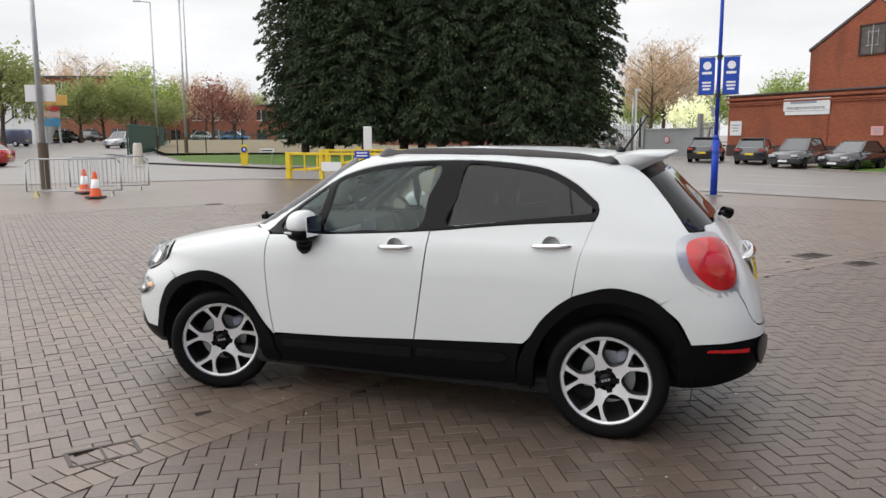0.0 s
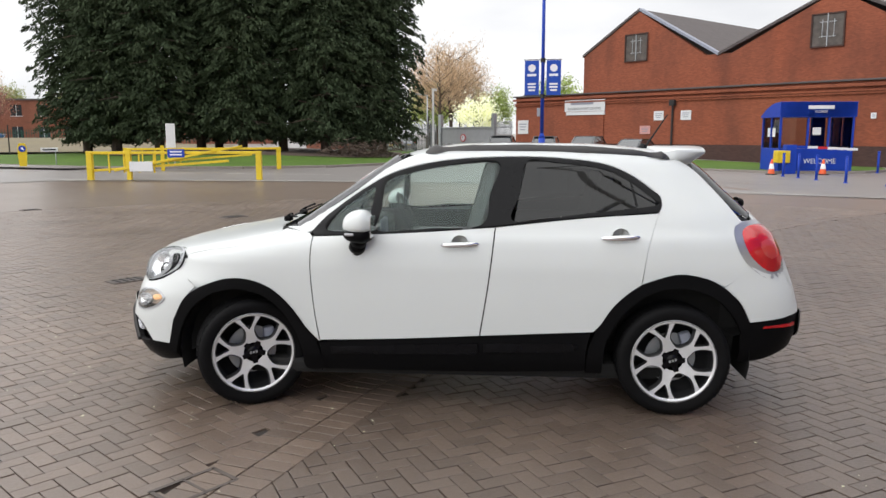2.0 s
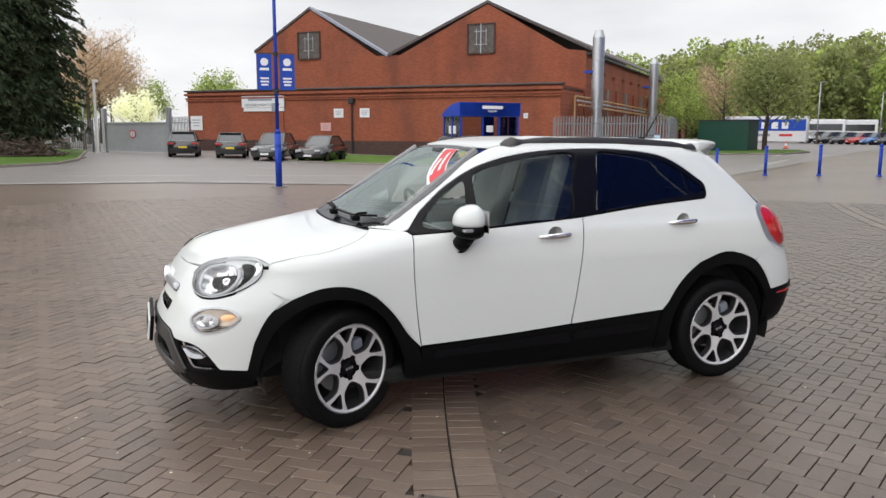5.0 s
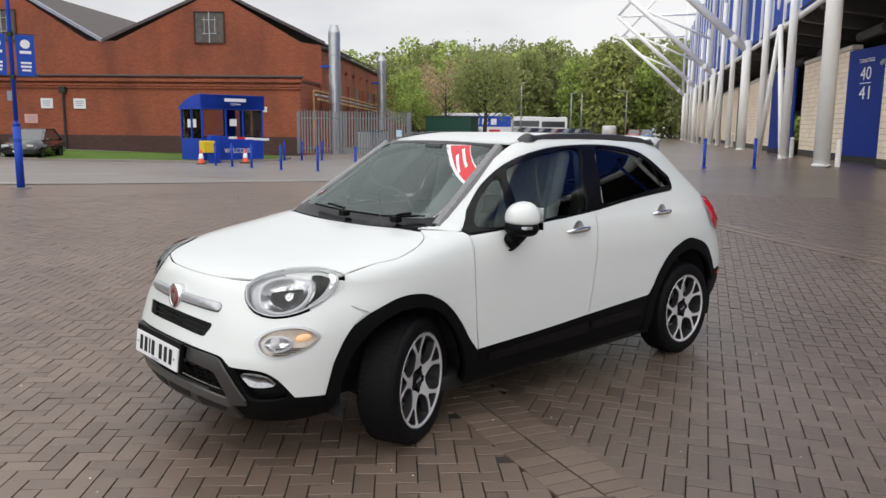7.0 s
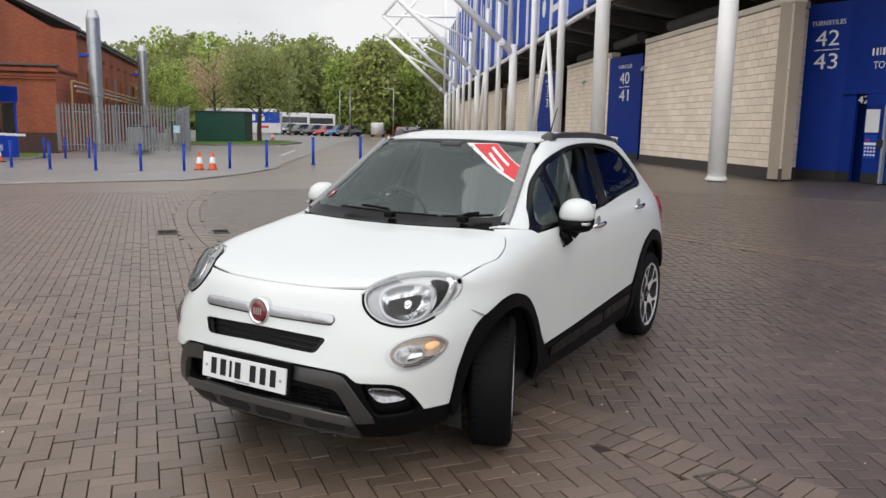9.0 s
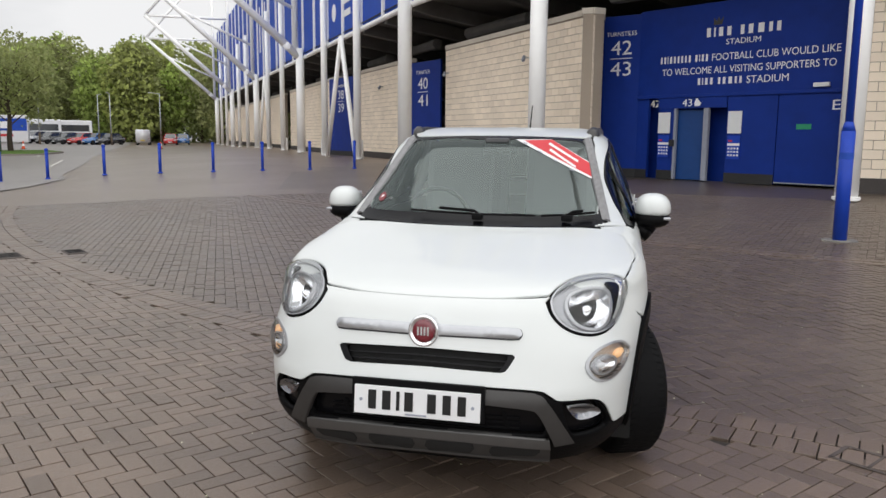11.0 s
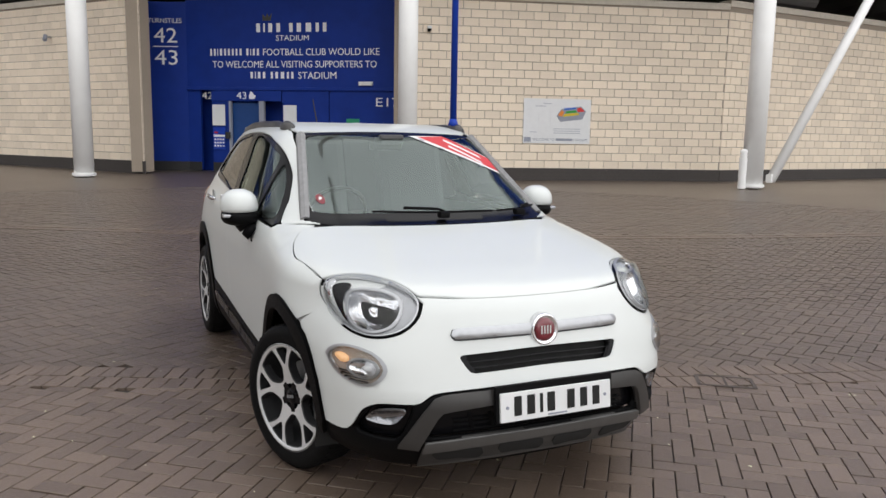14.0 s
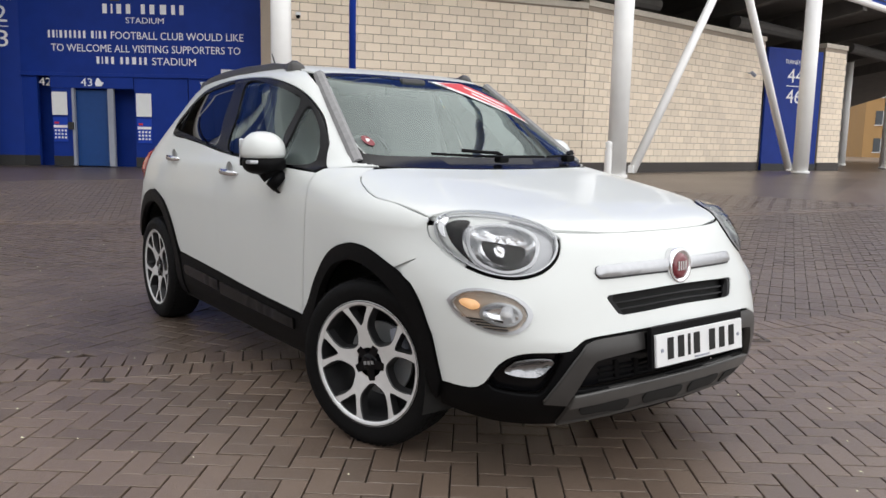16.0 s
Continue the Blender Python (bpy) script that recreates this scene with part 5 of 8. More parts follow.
# headlamps: a pale shell, a black mask, a chrome bowl with its bulb shield, a bright tip and a clear lens
M_BOWL = mat("chrome_lamp_bowl", (0.84, 0.85, 0.87), 0.16, 1.0, vary=0.06, scale=60, bump=0.35, bump_scale=32)
M_LAMPSHELL = mat("pale_lamp_surround", (0.33, 0.34, 0.36), 0.22, 0.35, vary=0.08, scale=6, coat=0.8)
BOWL = [(34.6, .852), (35.9, .896), (40.8, .919), (45.8, .915), (48.0, .890), (47.6, .839), (45.0, .793), (40.5, .773), (36.2, .797)]
MASK = [(48.3, .933), (51.6, .936), (53.6, .912), (52.2, .86), (48.8, .812), (45.2, .779), (46.6, .79), (49.2, .84), (49.7, .893)]
TIP = [(53.2, .938), (54.8, .933), (55.4, .912), (54.2, .878), (53.4, .872), (54.0, .905)]
cups = panel("headlamp", LAMP, on_nose, M_LAMPSHELL, car, scale=DEG, lift=-0.014, gap=0.0, cell=0.03, holes=(BOWL,), mirror=True, label="round clear headlamp with a chrome bowl")
panel("lamp_seal", grow(LAMP, 1.007), on_nose, M_GLOSSBLACK, (cups[0], cups[1]), scale=DEG, lift=0.004, gap=0.0, depth=0.03, holes=(grow(LAMP, 0.985),), mirror=True, label="black rubber seal")
panel("lamp_ring", LAMP, on_nose, M_SILVER, (cups[0], cups[1]), scale=DEG, lift=0.008, gap=0.0, depth=0.03, holes=(grow(LAMP, 0.965),), mirror=True, label="silver rim")
panel("lamp_mask", MASK, on_nose, M_GLOSSBLACK, (cups[0], cups[1]), scale=DEG, lift=-0.008, gap=0.0, depth=0.004, mirror=True, cell=0.03, label="black mask beside the bowl")
lens_row("lamp_reflector", BOWL, M_BOWL, (cups[0], cups[1]), -0.006, rm=-0.07, cell=0.014, label="chrome reflector bowl")
panel("lamp_bezel", grow(BOWL, 1.09), on_nose, M_SILVER, (cups[0], cups[1]), scale=DEG, lift=0.000, gap=0.0, depth=0.02, holes=(grow(BOWL, 0.99),), mirror=True, cell=0.02, label="bright bezel")
lens_row("bulb_shield", grow(BOWL, 0.24, 0.6, 0.0), M_BOWL, (cups[0], cups[1]), -0.062, rm=0.03, cell=0.012, label="chrome bulb shield")
lens_row("lamp_tip", TIP, M_BOWL, (cups[0], cups[1]), -0.006, rm=0.006, cell=0.02, label="bright outer tip of the lamp")
lens_row("lamp_lens", grow(LAMP, 0.96), M_LENS, (cups[0], cups[1]), 0.012, rm=0.022)
# turn and running lamps below
M_TURNSHELL = mat("smoky_lamp_bowl", (0.52, 0.44, 0.37), 0.25, 0.35, vary=0.2, scale=25, coat=0.5)
INLAMP = [(38.0, .632), (39.2, .660), (42.0, .667), (44.2, .650), (44.4, .622), (42.0, .602), (39.4, .603)]
turn = lens_row("turn_lamp", FOG, M_TURNSHELL, car, -0.012, rm=-0.012, label="oval lamp with its amber bulb lit")
panel("lamp_ring", grow(FOG, 1.02), on_nose, M_SILVER, (turn[0], turn[1]), scale=DEG, lift=0.006, gap=0.0, depth=0.03, holes=(grow(FOG, 0.90),), mirror=True, label="silver rim")
lens_row("amber_bulb", grow(FOG, 0.26, 3.9, 0.018), M_AMBER, (turn[0], turn[1]), -0.010, rm=0.010, cell=0.012, label="lit amber bulb")
panel("inner_lamp_rim", grow(INLAMP, 1.14), on_nose, M_SILVER, (turn[0], turn[1]), scale=DEG, lift=0.003, gap=0.0, depth=0.03, holes=(grow(INLAMP, 0.96),), mirror=True, cell=0.015, label="bright rim of the running lamp")
lens_row("inner_lamp", INLAMP, M_BOWL, (turn[0], turn[1]), 0.000, rm=-0.02, cell=0.012)
lens_row("inner_bulb", grow(INLAMP, 0.32, -0.8, 0.0), M_SIGNWHITE, (turn[0], turn[1]), -0.008, rm=0.012, cell=0.01)
for k in range(4):
    z_ = .582 + .009 * k
    lens_row("lamp_rib", [(40.0 + .3 * k, z_), (47.0 + .3 * k, z_), (47.0 + .3 * k, z_ + .003), (40.0 + .3 * k, z_ + .003)], M_RIMDARK, (turn[0], turn[1]), -0.006, cell=0.03)
lens_row("lamp_lens", grow(FOG, 0.90), M_LENS, (turn[0], turn[1]), 0.008, rm=0.014)

# whisker bar, badge, number plate
for s in (1, -1):
    # dark strip showing below the bar: its shadow line, put in as a panel
    panel("whisker_recess", [(s * 3.0, .796), (s * 12, .794), (s * 21, .790), (s * 22.8, .781), (s * 23.1, .764), (s * 22.4, .746), (s * 20.8, .740), (s * 12, .744), (s * 3.0, .745)], on_nose, M_RIMDARK, car, (0, 8), scale=DEG, lift=0.002, depth=0.003, cell=0.02)
    panel("whisker_bar", [(s * 3.2, .795), (s * 12, .793), (s * 21.0, .789), (s * 22.6, .780), (s * 22.9, .764), (s * 22.1, .750), (s * 20.8, .746), (s * 12, .750), (s * 3.2, .751)], on_nose, M_SILVER, car, (0, 8), scale=DEG, lift=0.012, depth=0.03, raise_mid=0.012, cell=0.02, label="brushed silver whisker bar")
bdg = part("badge", lathe([(0.066, -0.03), (0.066, 0.012), (0.060, 0.019), (0.053, 0.015), (0.048, 0.012)], 40), M_CHROME, car, "round chrome badge with a dark red field", True)
bdg.matrix_local = pose(3.462, 0, .767, 86, 0, 90)
part("badge_field", lathe([(0.046, 0.010), (0.046, 0.0165), (0.03, 0.019), (0.002, 0.020)], 32), mat("badge_red", (0.16, 0.008, 0.018), 0.3, coat=1), bdg, smooth=True)
for k in range(4):
    part("badge_mark", bx(-0.021 + 0.014 * k, 0.001, 0.0205, 0.008, 0.034, 0.004), M_CHROME, bdg)
plate = part("number_plate", bx(0, 0, 0, 0.012, 0.53, 0.114, 0.003), M_SIGNWHITE, car, "white number plate with dark bars")
plate.matrix_local = pose(3.580, 0, .503, 0, -6, 0)
part("plate_holder", bx(-0.014, 0, 0.012, 0.02, 0.56, 0.145, 0.004), M_TRIM, plate)
for y, w in ((-.187, .034), (-.126, .036), (-.077, .014), (-.031, .036), (.065, .036), (.128, .034), (.190, .034)):
    part("plate_bar", bx(0.0075, y, 0.003, 0.002, w, 0.076), M_DARK, plate)
part("plate_imprint", bx(0.0075, 0, -.047, 0.002, .09, .006), M_SIGNGREY, plate)
for y in (-.235, .235):
    part("plate_screw", tube(bmesh.new(), (0.005, y, 0), (0.009, y, 0), 0.007, seg=10), M_SIGNGREY, plate)

# wheel arch trims and sills
def ring(cx, r0, r1, a0, a1, n=14, sq=1.0):
    return arc(cx, HUB, r1, a0, a1, n, r1 * sq) + arc(cx, HUB, r0, a1, a0, n, r0 * sq)


front_arch = ARCH_F[1:] + [(2.98, .665), (3.06, .53), (3.10, .37), (3.06, .30), (3.02, .44), (2.95, .58), (2.84, .68), (2.70, .735), (2.57, .735), (2.45, .69), (2.35, .60), (2.275, .48), (2.235, .36), (2.22, .245), (2.10, .25), (2.12, .33), (2.155, .43)]
panel("wheel_arch_trim", front_arch, on_side, M_TRIM, car, (7, 8, 17, 18), lift=0.016, depth=0.05, mirror=True, label="black plastic wheel arch trim", cell=0.03)
rear_arch = [(.515, .25), (.50, .40), (.435, .545), (.345, .68), (.20, .795), (0, .853), (-.16, .833), (-.28, .78), (-.36, .69), (-.43, .58), (-.445, .555), (-.40, .50), (-.385, .52), (-.345, .60), (-.25, .70), (-.14, .755), (0, .775), (.14, .745), (.25, .67), (.34, .565), (.40, .43), (.415, .25)]
panel("wheel_arch_trim", rear_arch, on_side, M_TRIM, car, (0, 9, 11, 21), lift=0.016, depth=0.05, mirror=True, label="black plastic wheel arch trim", cell=0.03)
panel("sill_cladding", [(2.13, .41), (1.62, .436), (1.155, .462), (.80, .48), (.49, .496), (.51, .40), (.52, .255), (1.2, .235), (2.10, .235), (2.12, .33)], on_side, M_TRIM, car, (0, 4, 6, 8), lift=0.008, depth=0.04, mirror=True, label="black plastic sill cladding")
for xa, xb in ((2.06, 1.16), (1.13, .60)):
    panel("sill_moulding", [(xa, .395 if xa > 2 else .425), (xb, .425 if xa > 2 else .44), (xb + (0.0 if xa > 2 else -.04), .40 if xa > 2 else .415), (xb, .355 if xa > 2 else .38), (xa, .345 if xa > 2 else .365)], on_side, M_GLOSSBLACK, car, (0, 1, 3, 4), lift=0.020, depth=0.014, mirror=True, raise_mid=0.006)

# windows
DLO = [(.085, 1.232), (.083, 1.30), (.14, 1.346), (.26, 1.428), (.42, 1.491), (.7, 1.526), (1.04, 1.531), (1.38, 1.508), (1.67, 1.443), (1.89, 1.328), (2.09, 1.181), (2.184, 1.082), (2.15, 1.066), (1.77, 1.082), (1.40, 1.102), (1.06, 1.13), (.56, 1.18), (.10, 1.214)]
QG = [(2.085, 1.10), (2.02, 1.205), (1.86, 1.325), (1.80, 1.352), (1.815, 1.22), (1.83, 1.098)]
FG = [(1.765, 1.10), (1.752, 1.23), (1.735, 1.382), (1.62, 1.432), (1.38, 1.481), (1.05, 1.503), (1.095, 1.32), (1.145, 1.138), (1.45, 1.115)]
RG = [(.945, 1.158), (.912, 1.32), (.872, 1.504), (.70, 1.50), (.44, 1.467), (.285, 1.405), (.17, 1.324), (.118, 1.282), (.12, 1.252), (.55, 1.203)]
panel("window_surround", DLO, on_side, M_GLOSSBLACK, car, (0, 11, 12), lift=0.003, depth=0.03, holes=(QG, FG, RG), mirror=True, label="gloss black window surround", cell=0.03)
panel("quarter_glass", QG, on_side, M_GLASS, car, (0, 3, 5), gap=-0.003, lift=-0.004, depth=0.004, mirror=True, label="small fixed quarter pane")
panel("door_glass", FG, on_side, M_GLASS, car, (0, 2, 5, 7), gap=-0.003, lift=-0.004, depth=0.004, mirror=True, label="clear front side window")
panel("privacy_glass", RG, on_side, M_PRIVACY, car, (0, 2, 7, 8), gap=-0.003, lift=-0.004, depth=0.004, mirror=True, label="dark tinted rear side window")
panel("glass_divider", [(.232, 1.245), (.262, 1.395), (.248, 1.388), (.216, 1.248)], on_side, M_GLOSSBLACK, car, (0, 1, 2, 3), lift=0.0, mirror=True, cell=0.02)
SCREEN = [(0, 1.082), (.35, 1.086), (.62, 1.092), (.715, 1.104), (.70, 1.16), (.655, 1.30), (.61, 1.43), (.577, 1.515), (.5, 1.538), (.25, 1.549), (0, 1.552)]
SCREEN = SCREEN + [(-y, z) for y, z in SCREEN[-2:0:-1]]
SC_IN = [(0, 1.135), (.35, 1.138), (.60, 1.142), (.655, 1.16), (.64, 1.22), (.60, 1.34), (.565, 1.44), (.535, 1.505), (.45, 1.522), (.25, 1.531), (0, 1.522)]
SC_IN = SC_IN + [(-y, z) for y, z in SC_IN[-2:0:-1]]
panel("windscreen_band", SCREEN, on_screen, M_GLOSSBLACK, car, (3, 7, 13, 17), lift=0.0, holes=(SC_IN,), label="black ceramic band round the windscreen", depth=0.006)
wsg = panel("windscreen", SC_IN, on_screen, M_WINDSCREEN, car, lift=-0.001, gap=-0.004, depth=0.004, label="rain-spotted windscreen")
panel("scuttle", [(2.40, .70), (2.478, .35), (2.495, 0), (2.478, -.35), (2.40, -.70), (2.32, -.725), (2.40, -.36), (2.425, 0), (2.40, .36), (2.32, .725)], on_top, M_TRIM, car, (0, 4, 5, 9), lift=-0.008, label="black scuttle panel")
stk = panel("windscreen_sticker", [(.11, 1.528), (.345, 1.529), (.60, 1.395), (.618, 1.305)], on_screen, M_SIGNWHITE, wsg, (0, 1, 2, 3), lift=0.003, depth=0.001, cell=0.03, label="red and white dealer sticker across the screen corner")
panel("sticker_red", [(.165, 1.522), (.345, 1.527), (.594, 1.393), (.611, 1.318)], on_screen, M_REDPRINT, stk, (0, 1, 2, 3), lift=0.0045, depth=0.001, cell=0.03, label="red field of the sticker")
for k in range(2):
    u = .31 + 0.03 * k
    panel("sticker_bar", [(.335 + .01 * k, 1.51 - .035 * k), (.52 - .01 * k, 1.41 - .03 * k), (.518 - .01 * k, 1.395 - .03 * k), (.325 + .01 * k, 1.497 - .035 * k)], on_screen, M_SIGNWHITE, stk, (0, 1, 2, 3), lift=0.006, depth=0.001, cell=0.03, label="white bar in place of a dealer's name")
for k in range(4):
    y = .17 + .1 * k
    panel("sticker_bar", [(y, 1.512 - .048 * k), (y + .03, 1.502 - .048 * k), (y + .028, 1.493 - .048 * k), (y, 1.503 - .048 * k)], on_screen, M_SIGNGREY, stk, (0, 1, 2, 3), lift=0.005, depth=0.001, cell=0.03)
disc = panel("round_sticker", arc(-.595, 1.20, .024, 0, 330, 11), on_screen, mat("dull_red_print", (0.20, 0.03, 0.04), 0.5, vary=0.1), wsg, lift=0.003, depth=0.001, cell=0.012, label="small round red sticker")
panel("sticker_shape", [(-.605, 1.192), (-.59, 1.196), (-.582, 1.206), (-.60, 1.21)], on_screen, M_SIGNWHITE, disc, lift=0.0045, depth=0.0005, cell=0.01)


def surf(fn, *q):
    return [Vector(p) for p in fn(np.array(q, float)).tolist()]


def wiper(pts, arm):
    w = part("wiper", bmesh.new(), None, car, "black windscreen wiper")
    bm = bmesh.new()
    p = surf(on_screen, *pts)
    for a, b in zip(p, p[1:]):
        tube(bm, a + Vector((.022, 0, .022)), b + Vector((.022, 0, .022)), 0.006, seg=8)
    part("blade", bm, M_TRIM, w)
    q = surf(on_screen, *arm)
    bm = bmesh.new()
    for a, b in zip(q, q[1:]):
        tube(bm, a + Vector((.036, 0, .036)), b + Vector((.036, 0, .036)), 0.008, seg=8)
    part("arm", bm, M_TRIM, w)
    part("pivot", bx(q[0].x + .03, q[0].y, q[0].z + .02, 0.05, 0.06, 0.035, 0.012), M_TRIM, w)


wiper([(-.37, 1.128), (-.2, 1.122), (0, 1.117), (.33, 1.118)], [(.02, 1.108), (.0, 1.12), (-.2, 1.13)])
wiper([(.36, 1.118), (.5, 1.124), (.64, 1.135)], [(.5, 1.112), (.52, 1.125), (.58, 1.132)])


# roof rails, aerial, spoiler, mirrors, handles
def rail(sy):
    bm = bmesh.new()
    q = [(1.50, .575), (1.35, .592), (1.05, .598), (.7, .60), (.35, .592), (.12, .57), (0.0, .545)]
    up = [.004, .020, .026, .026, .024, .015, .002]
    p = surf(on_top, *q)
    rows = []
    for v, u in zip(p, up):
        v.y *= sy
        rows.append([bm.verts.new((v.x, v.y + sy * dy, v.z + dz)) for dy, dz in ((-.018, -.012), (-.02, u * .9), (-.012, u), (.010, u), (.018, u * .8), (.02, -.014))])
    for a, b in zip(rows, rows[1:]):
        for i in range(5):
            bm.faces.new((a[i], a[i + 1], b[i + 1], b[i]))
    bm.faces.new(rows[0])
    bm.faces.new(rows[-1])
    bmesh.ops.recalc_face_normals(bm, faces=bm.faces)
    sub = bmesh.ops.subdivide_edges(bm, edges=[e for e in bm.edges if abs(e.verts[0].co.x - e.verts[1].co.x) > .05], cuts=3, smooth=1.0, use_grid_fill=False)
    return part("roof_rail", bm, M_GUNMETAL, car, "dark grey roof rail", True)


rail(1)
rail(-1)
aer = part("aerial", tb((.06, 0, 1.57), (-.09, 0, 1.80), 0.007, 0.004, 8), M_DARK, car)
part("aerial_base", lathe([(0.035, 0), (0.03, 0.02), (0.012, 0.04)], 16), M_GLOSSBLACK, aer).matrix_local = pose(.07, 0, 1.565)
sp_ = bmesh.new()
rows = []
for y in np.linspace(-.56, .56, 15):
    f = 1 - abs(y / .56) ** 3
    rows.append([sp_.verts.new(v) for v in ((.10, y * 1.04, 1.548 + .018 * f), (-.05, y * 1.02, 1.568 + .022 * f), (-.22 - .05 * f, y * .86, 1.572 + .018 * f), (-.235 - .05 * f, y * .86, 1.552 + .018 * f), (-.10, y * .98, 1.475 + .01 * f), (.04, y * 1.0, 1.455))])
for a, b in zip(rows, rows[1:]):
    for i in range(6):
        sp_.faces.new((a[i], a[(i + 1) % 6], b[(i + 1) % 6], b[i]))
sp_.faces.new(rows[0])
sp_.faces.new(rows[-1])
bmesh.ops.recalc_face_normals(sp_, faces=sp_.faces)
bmesh.ops.bevel(sp_, geom=[e for e in sp_.edges if e.calc_face_angle(0) > 0.8], offset=0.006, segments=2, affect="EDGES")
part("roof_spoiler", sp_, M_PAINT, car, "white roof spoiler", True)


def mirror(sy):
    """A rounded white shell over a black base, an angled foot, a lit strip and the glass."""
    r = part("door_mirror", bmesh.new(), None, car, "white door mirror on a black foot")

    def blob(sx, sz, up, x0, y0, z0, material, name):
        bm = bmesh.new()
        bmesh.ops.create_uvsphere(bm, u_segments=28, v_segments=18, radius=1.0)
        for v in bm.verts:
            x, y, z = v.co
            y, z = math.copysign(abs(y) ** .82, y), math.copysign(abs(z) ** .85, z)
            v.co = (sx * (x if x > 0 else x * .55), 0.104 * y, sz * (z if z > 0 else z * up))
        bmesh.ops.transform(bm, matrix=pose(x0, sy * y0, z0, 0, 0, -6 * sy), verts=bm.verts)
        return part(name, bm, material, r, smooth=True)

    blob(0.116, 0.098, .42, 1.842, .962, 1.136, M_PAINT, "mirror_shell")
    blob(0.114, 0.052, 1.0, 1.842, .958, 1.088, M_TRIM, "mirror_base")
    bm = bmesh.new()
    knots = (((1.885, sy * .845, .985), .050), ((1.888, sy * .89, 1.000), .052), ((1.875, sy * .925, 1.030), .048), ((1.858, sy * .955, 1.075), .050))
    for (a, ra), (b, rb) in zip(knots, knots[1:]):
        tube(bm, a, b, ra, rb, 14)
    part("mirror_foot", bm, M_TRIM, r, smooth=True)
    part("mirror_indicator", bx(1.905, sy * 1.012, 1.096, 0.055, 0.10, 0.018, 0.007), M_SILVER, r, "clear side repeater strip")
    part("mirror_glass", bx(1.780, sy * .962, 1.137, 0.006, 0.175, 0.125, 0.003), M_CHROME, r)


mirror(1)
mirror(-1)


def handle(x, z, sy):
    y = on_side(np.array([[x, z]]))[0][1]
    cup = part("handle_recess", lathe([(0.001, -0.012), (0.04, -0.008), (0.052, 0.0015), (0.055, 0.0005)], 24), M_PAINT, car, "", True)
    cup.matrix_local = pose(x, sy * (y + .001), z + .005, -90 * sy, 0, 0)
    bm = bmesh.new()
    loops = []
    for k in range(19):
        a = -1 + k / 9
        ra = .0175 * ((1 - a * a * .999) ** .28)
        loops.append([bm.verts.new((x + .116 * a, sy * (y + .004 + .026 * (1 - a**4) + .6 * ra * math.cos(g)), z - .004 * a + ra * math.sin(g))) for g in [i * math.pi / 6 for i in range(12)]])
    for u, w in zip(loops, loops[1:]):
        for i in range(12):
            bm.faces.new((u[i], u[(i + 1) % 12], w[(i + 1) % 12], w[i]))
    bmesh.ops.recalc_face_normals(bm, faces=bm.faces)
    part("door_handle", bm, M_CHROME, car, "chrome door handle", True)


for sy in (1, -1):
    handle(1.27, 1.022, sy)
    handle(.325, 1.068, sy)

# tail: gate, glass, lamps, bumper
TL = [(48.5, 1.108), (43, 1.135), (35.5, 1.118), (35, 1.01), (38, .888), (43.5, .862), (48.2, .935), (50, 1.03)]
tails = panel("tail_lamp", TL, on_tail, M_RED, car, scale=DEG, lift=0.006, gap=0.004, raise_mid=0.03, mirror=True, label="large red tail lamp in a silver rim")
panel("tail_lamp_rim", grow(TL, 1.2, .9, -.004), on_tail, M_SILVER, (tails[0], tails[1]), scale=DEG, lift=0.004, gap=0.0, depth=0.02, holes=(grow(TL, .96),), mirror=True, label="silver rim")
lampin = grow(TL, .4, .5, -.02)
panel("inner_lamp", lampin, on_tail, mat("pale_red_lens", (.5, .05, .04), .15, coat=1), (tails[0], tails[1]), scale=DEG, lift=0.036, raise_mid=0.008, mirror=True)
gate = panel("tailgate", [(34, 1.10), (34.5, 1.0), (37, .88), (36, .80), (30, .66), (0, .655), (-30, .66), (-36, .80), (-37, .88), (-34.5, 1.0), (-34, 1.10), (-40, 1.16), (-38, 1.19), (0, 1.20), (38, 1.19), (40, 1.16)], on_tail, M_PAINT, car, (5, 9, 14, 20), scale=DEG, label="white tailgate")
panel("rear_glass", [(42, 1.175), (0, 1.185), (-42, 1.175), (-52, 1.30), (-58, 1.45), (-50, 1.515), (0, 1.535), (50, 1.515), (58, 1.45), (52, 1.30)], on_tail, M_REARGLASS, car, (0, 2, 5, 7), scale=DEG, lift=-0.008, label="tinted rear window")
panel("rear_glass_band", [(46, 1.172), (0, 1.182), (-46, 1.172), (-56, 1.30), (-62, 1.45), (-54, 1.52), (0, 1.54), (54, 1.52), (62, 1.45), (56, 1.30)], on_tail, M_GLOSSBLACK, car, scale=DEG, lift=-0.016, holes=([(40, 1.19), (0, 1.20), (-40, 1.19), (-49, 1.30), (-54, 1.43), (-46, 1.495), (0, 1.515), (46, 1.495), (54, 1.43), (49, 1.30)],))
part("rear_wiper", tube(tube(bmesh.new(), (-.57, -.02, 1.21), (-.545, .16, 1.215), .014, seg=8), (-.60, -.02, 1.20), (-.56, .02, 1.22), .035, .028, 10), M_TRIM, car, "black rear wiper")
bar = bmesh.new()
hoops = []
for a in np.linspace(-.42, .42, 25):
    rr = .03 * (1 - abs(a / .42) ** 6 * .8)
    hoops.append([bar.verts.new((-.735 + .28 * a * a + rr * math.cos(g), a, .985 + .75 * rr * math.sin(g))) for g in [i * math.pi / 6 for i in range(12)]])
for u, w in zip(hoops, hoops[1:]):
    for i in range(12):
        bar.faces.new((u[i], u[(i + 1) % 12], w[(i + 1) % 12], w[i]))
bar.faces.new(hoops[0])
bar.faces.new(hoops[-1])
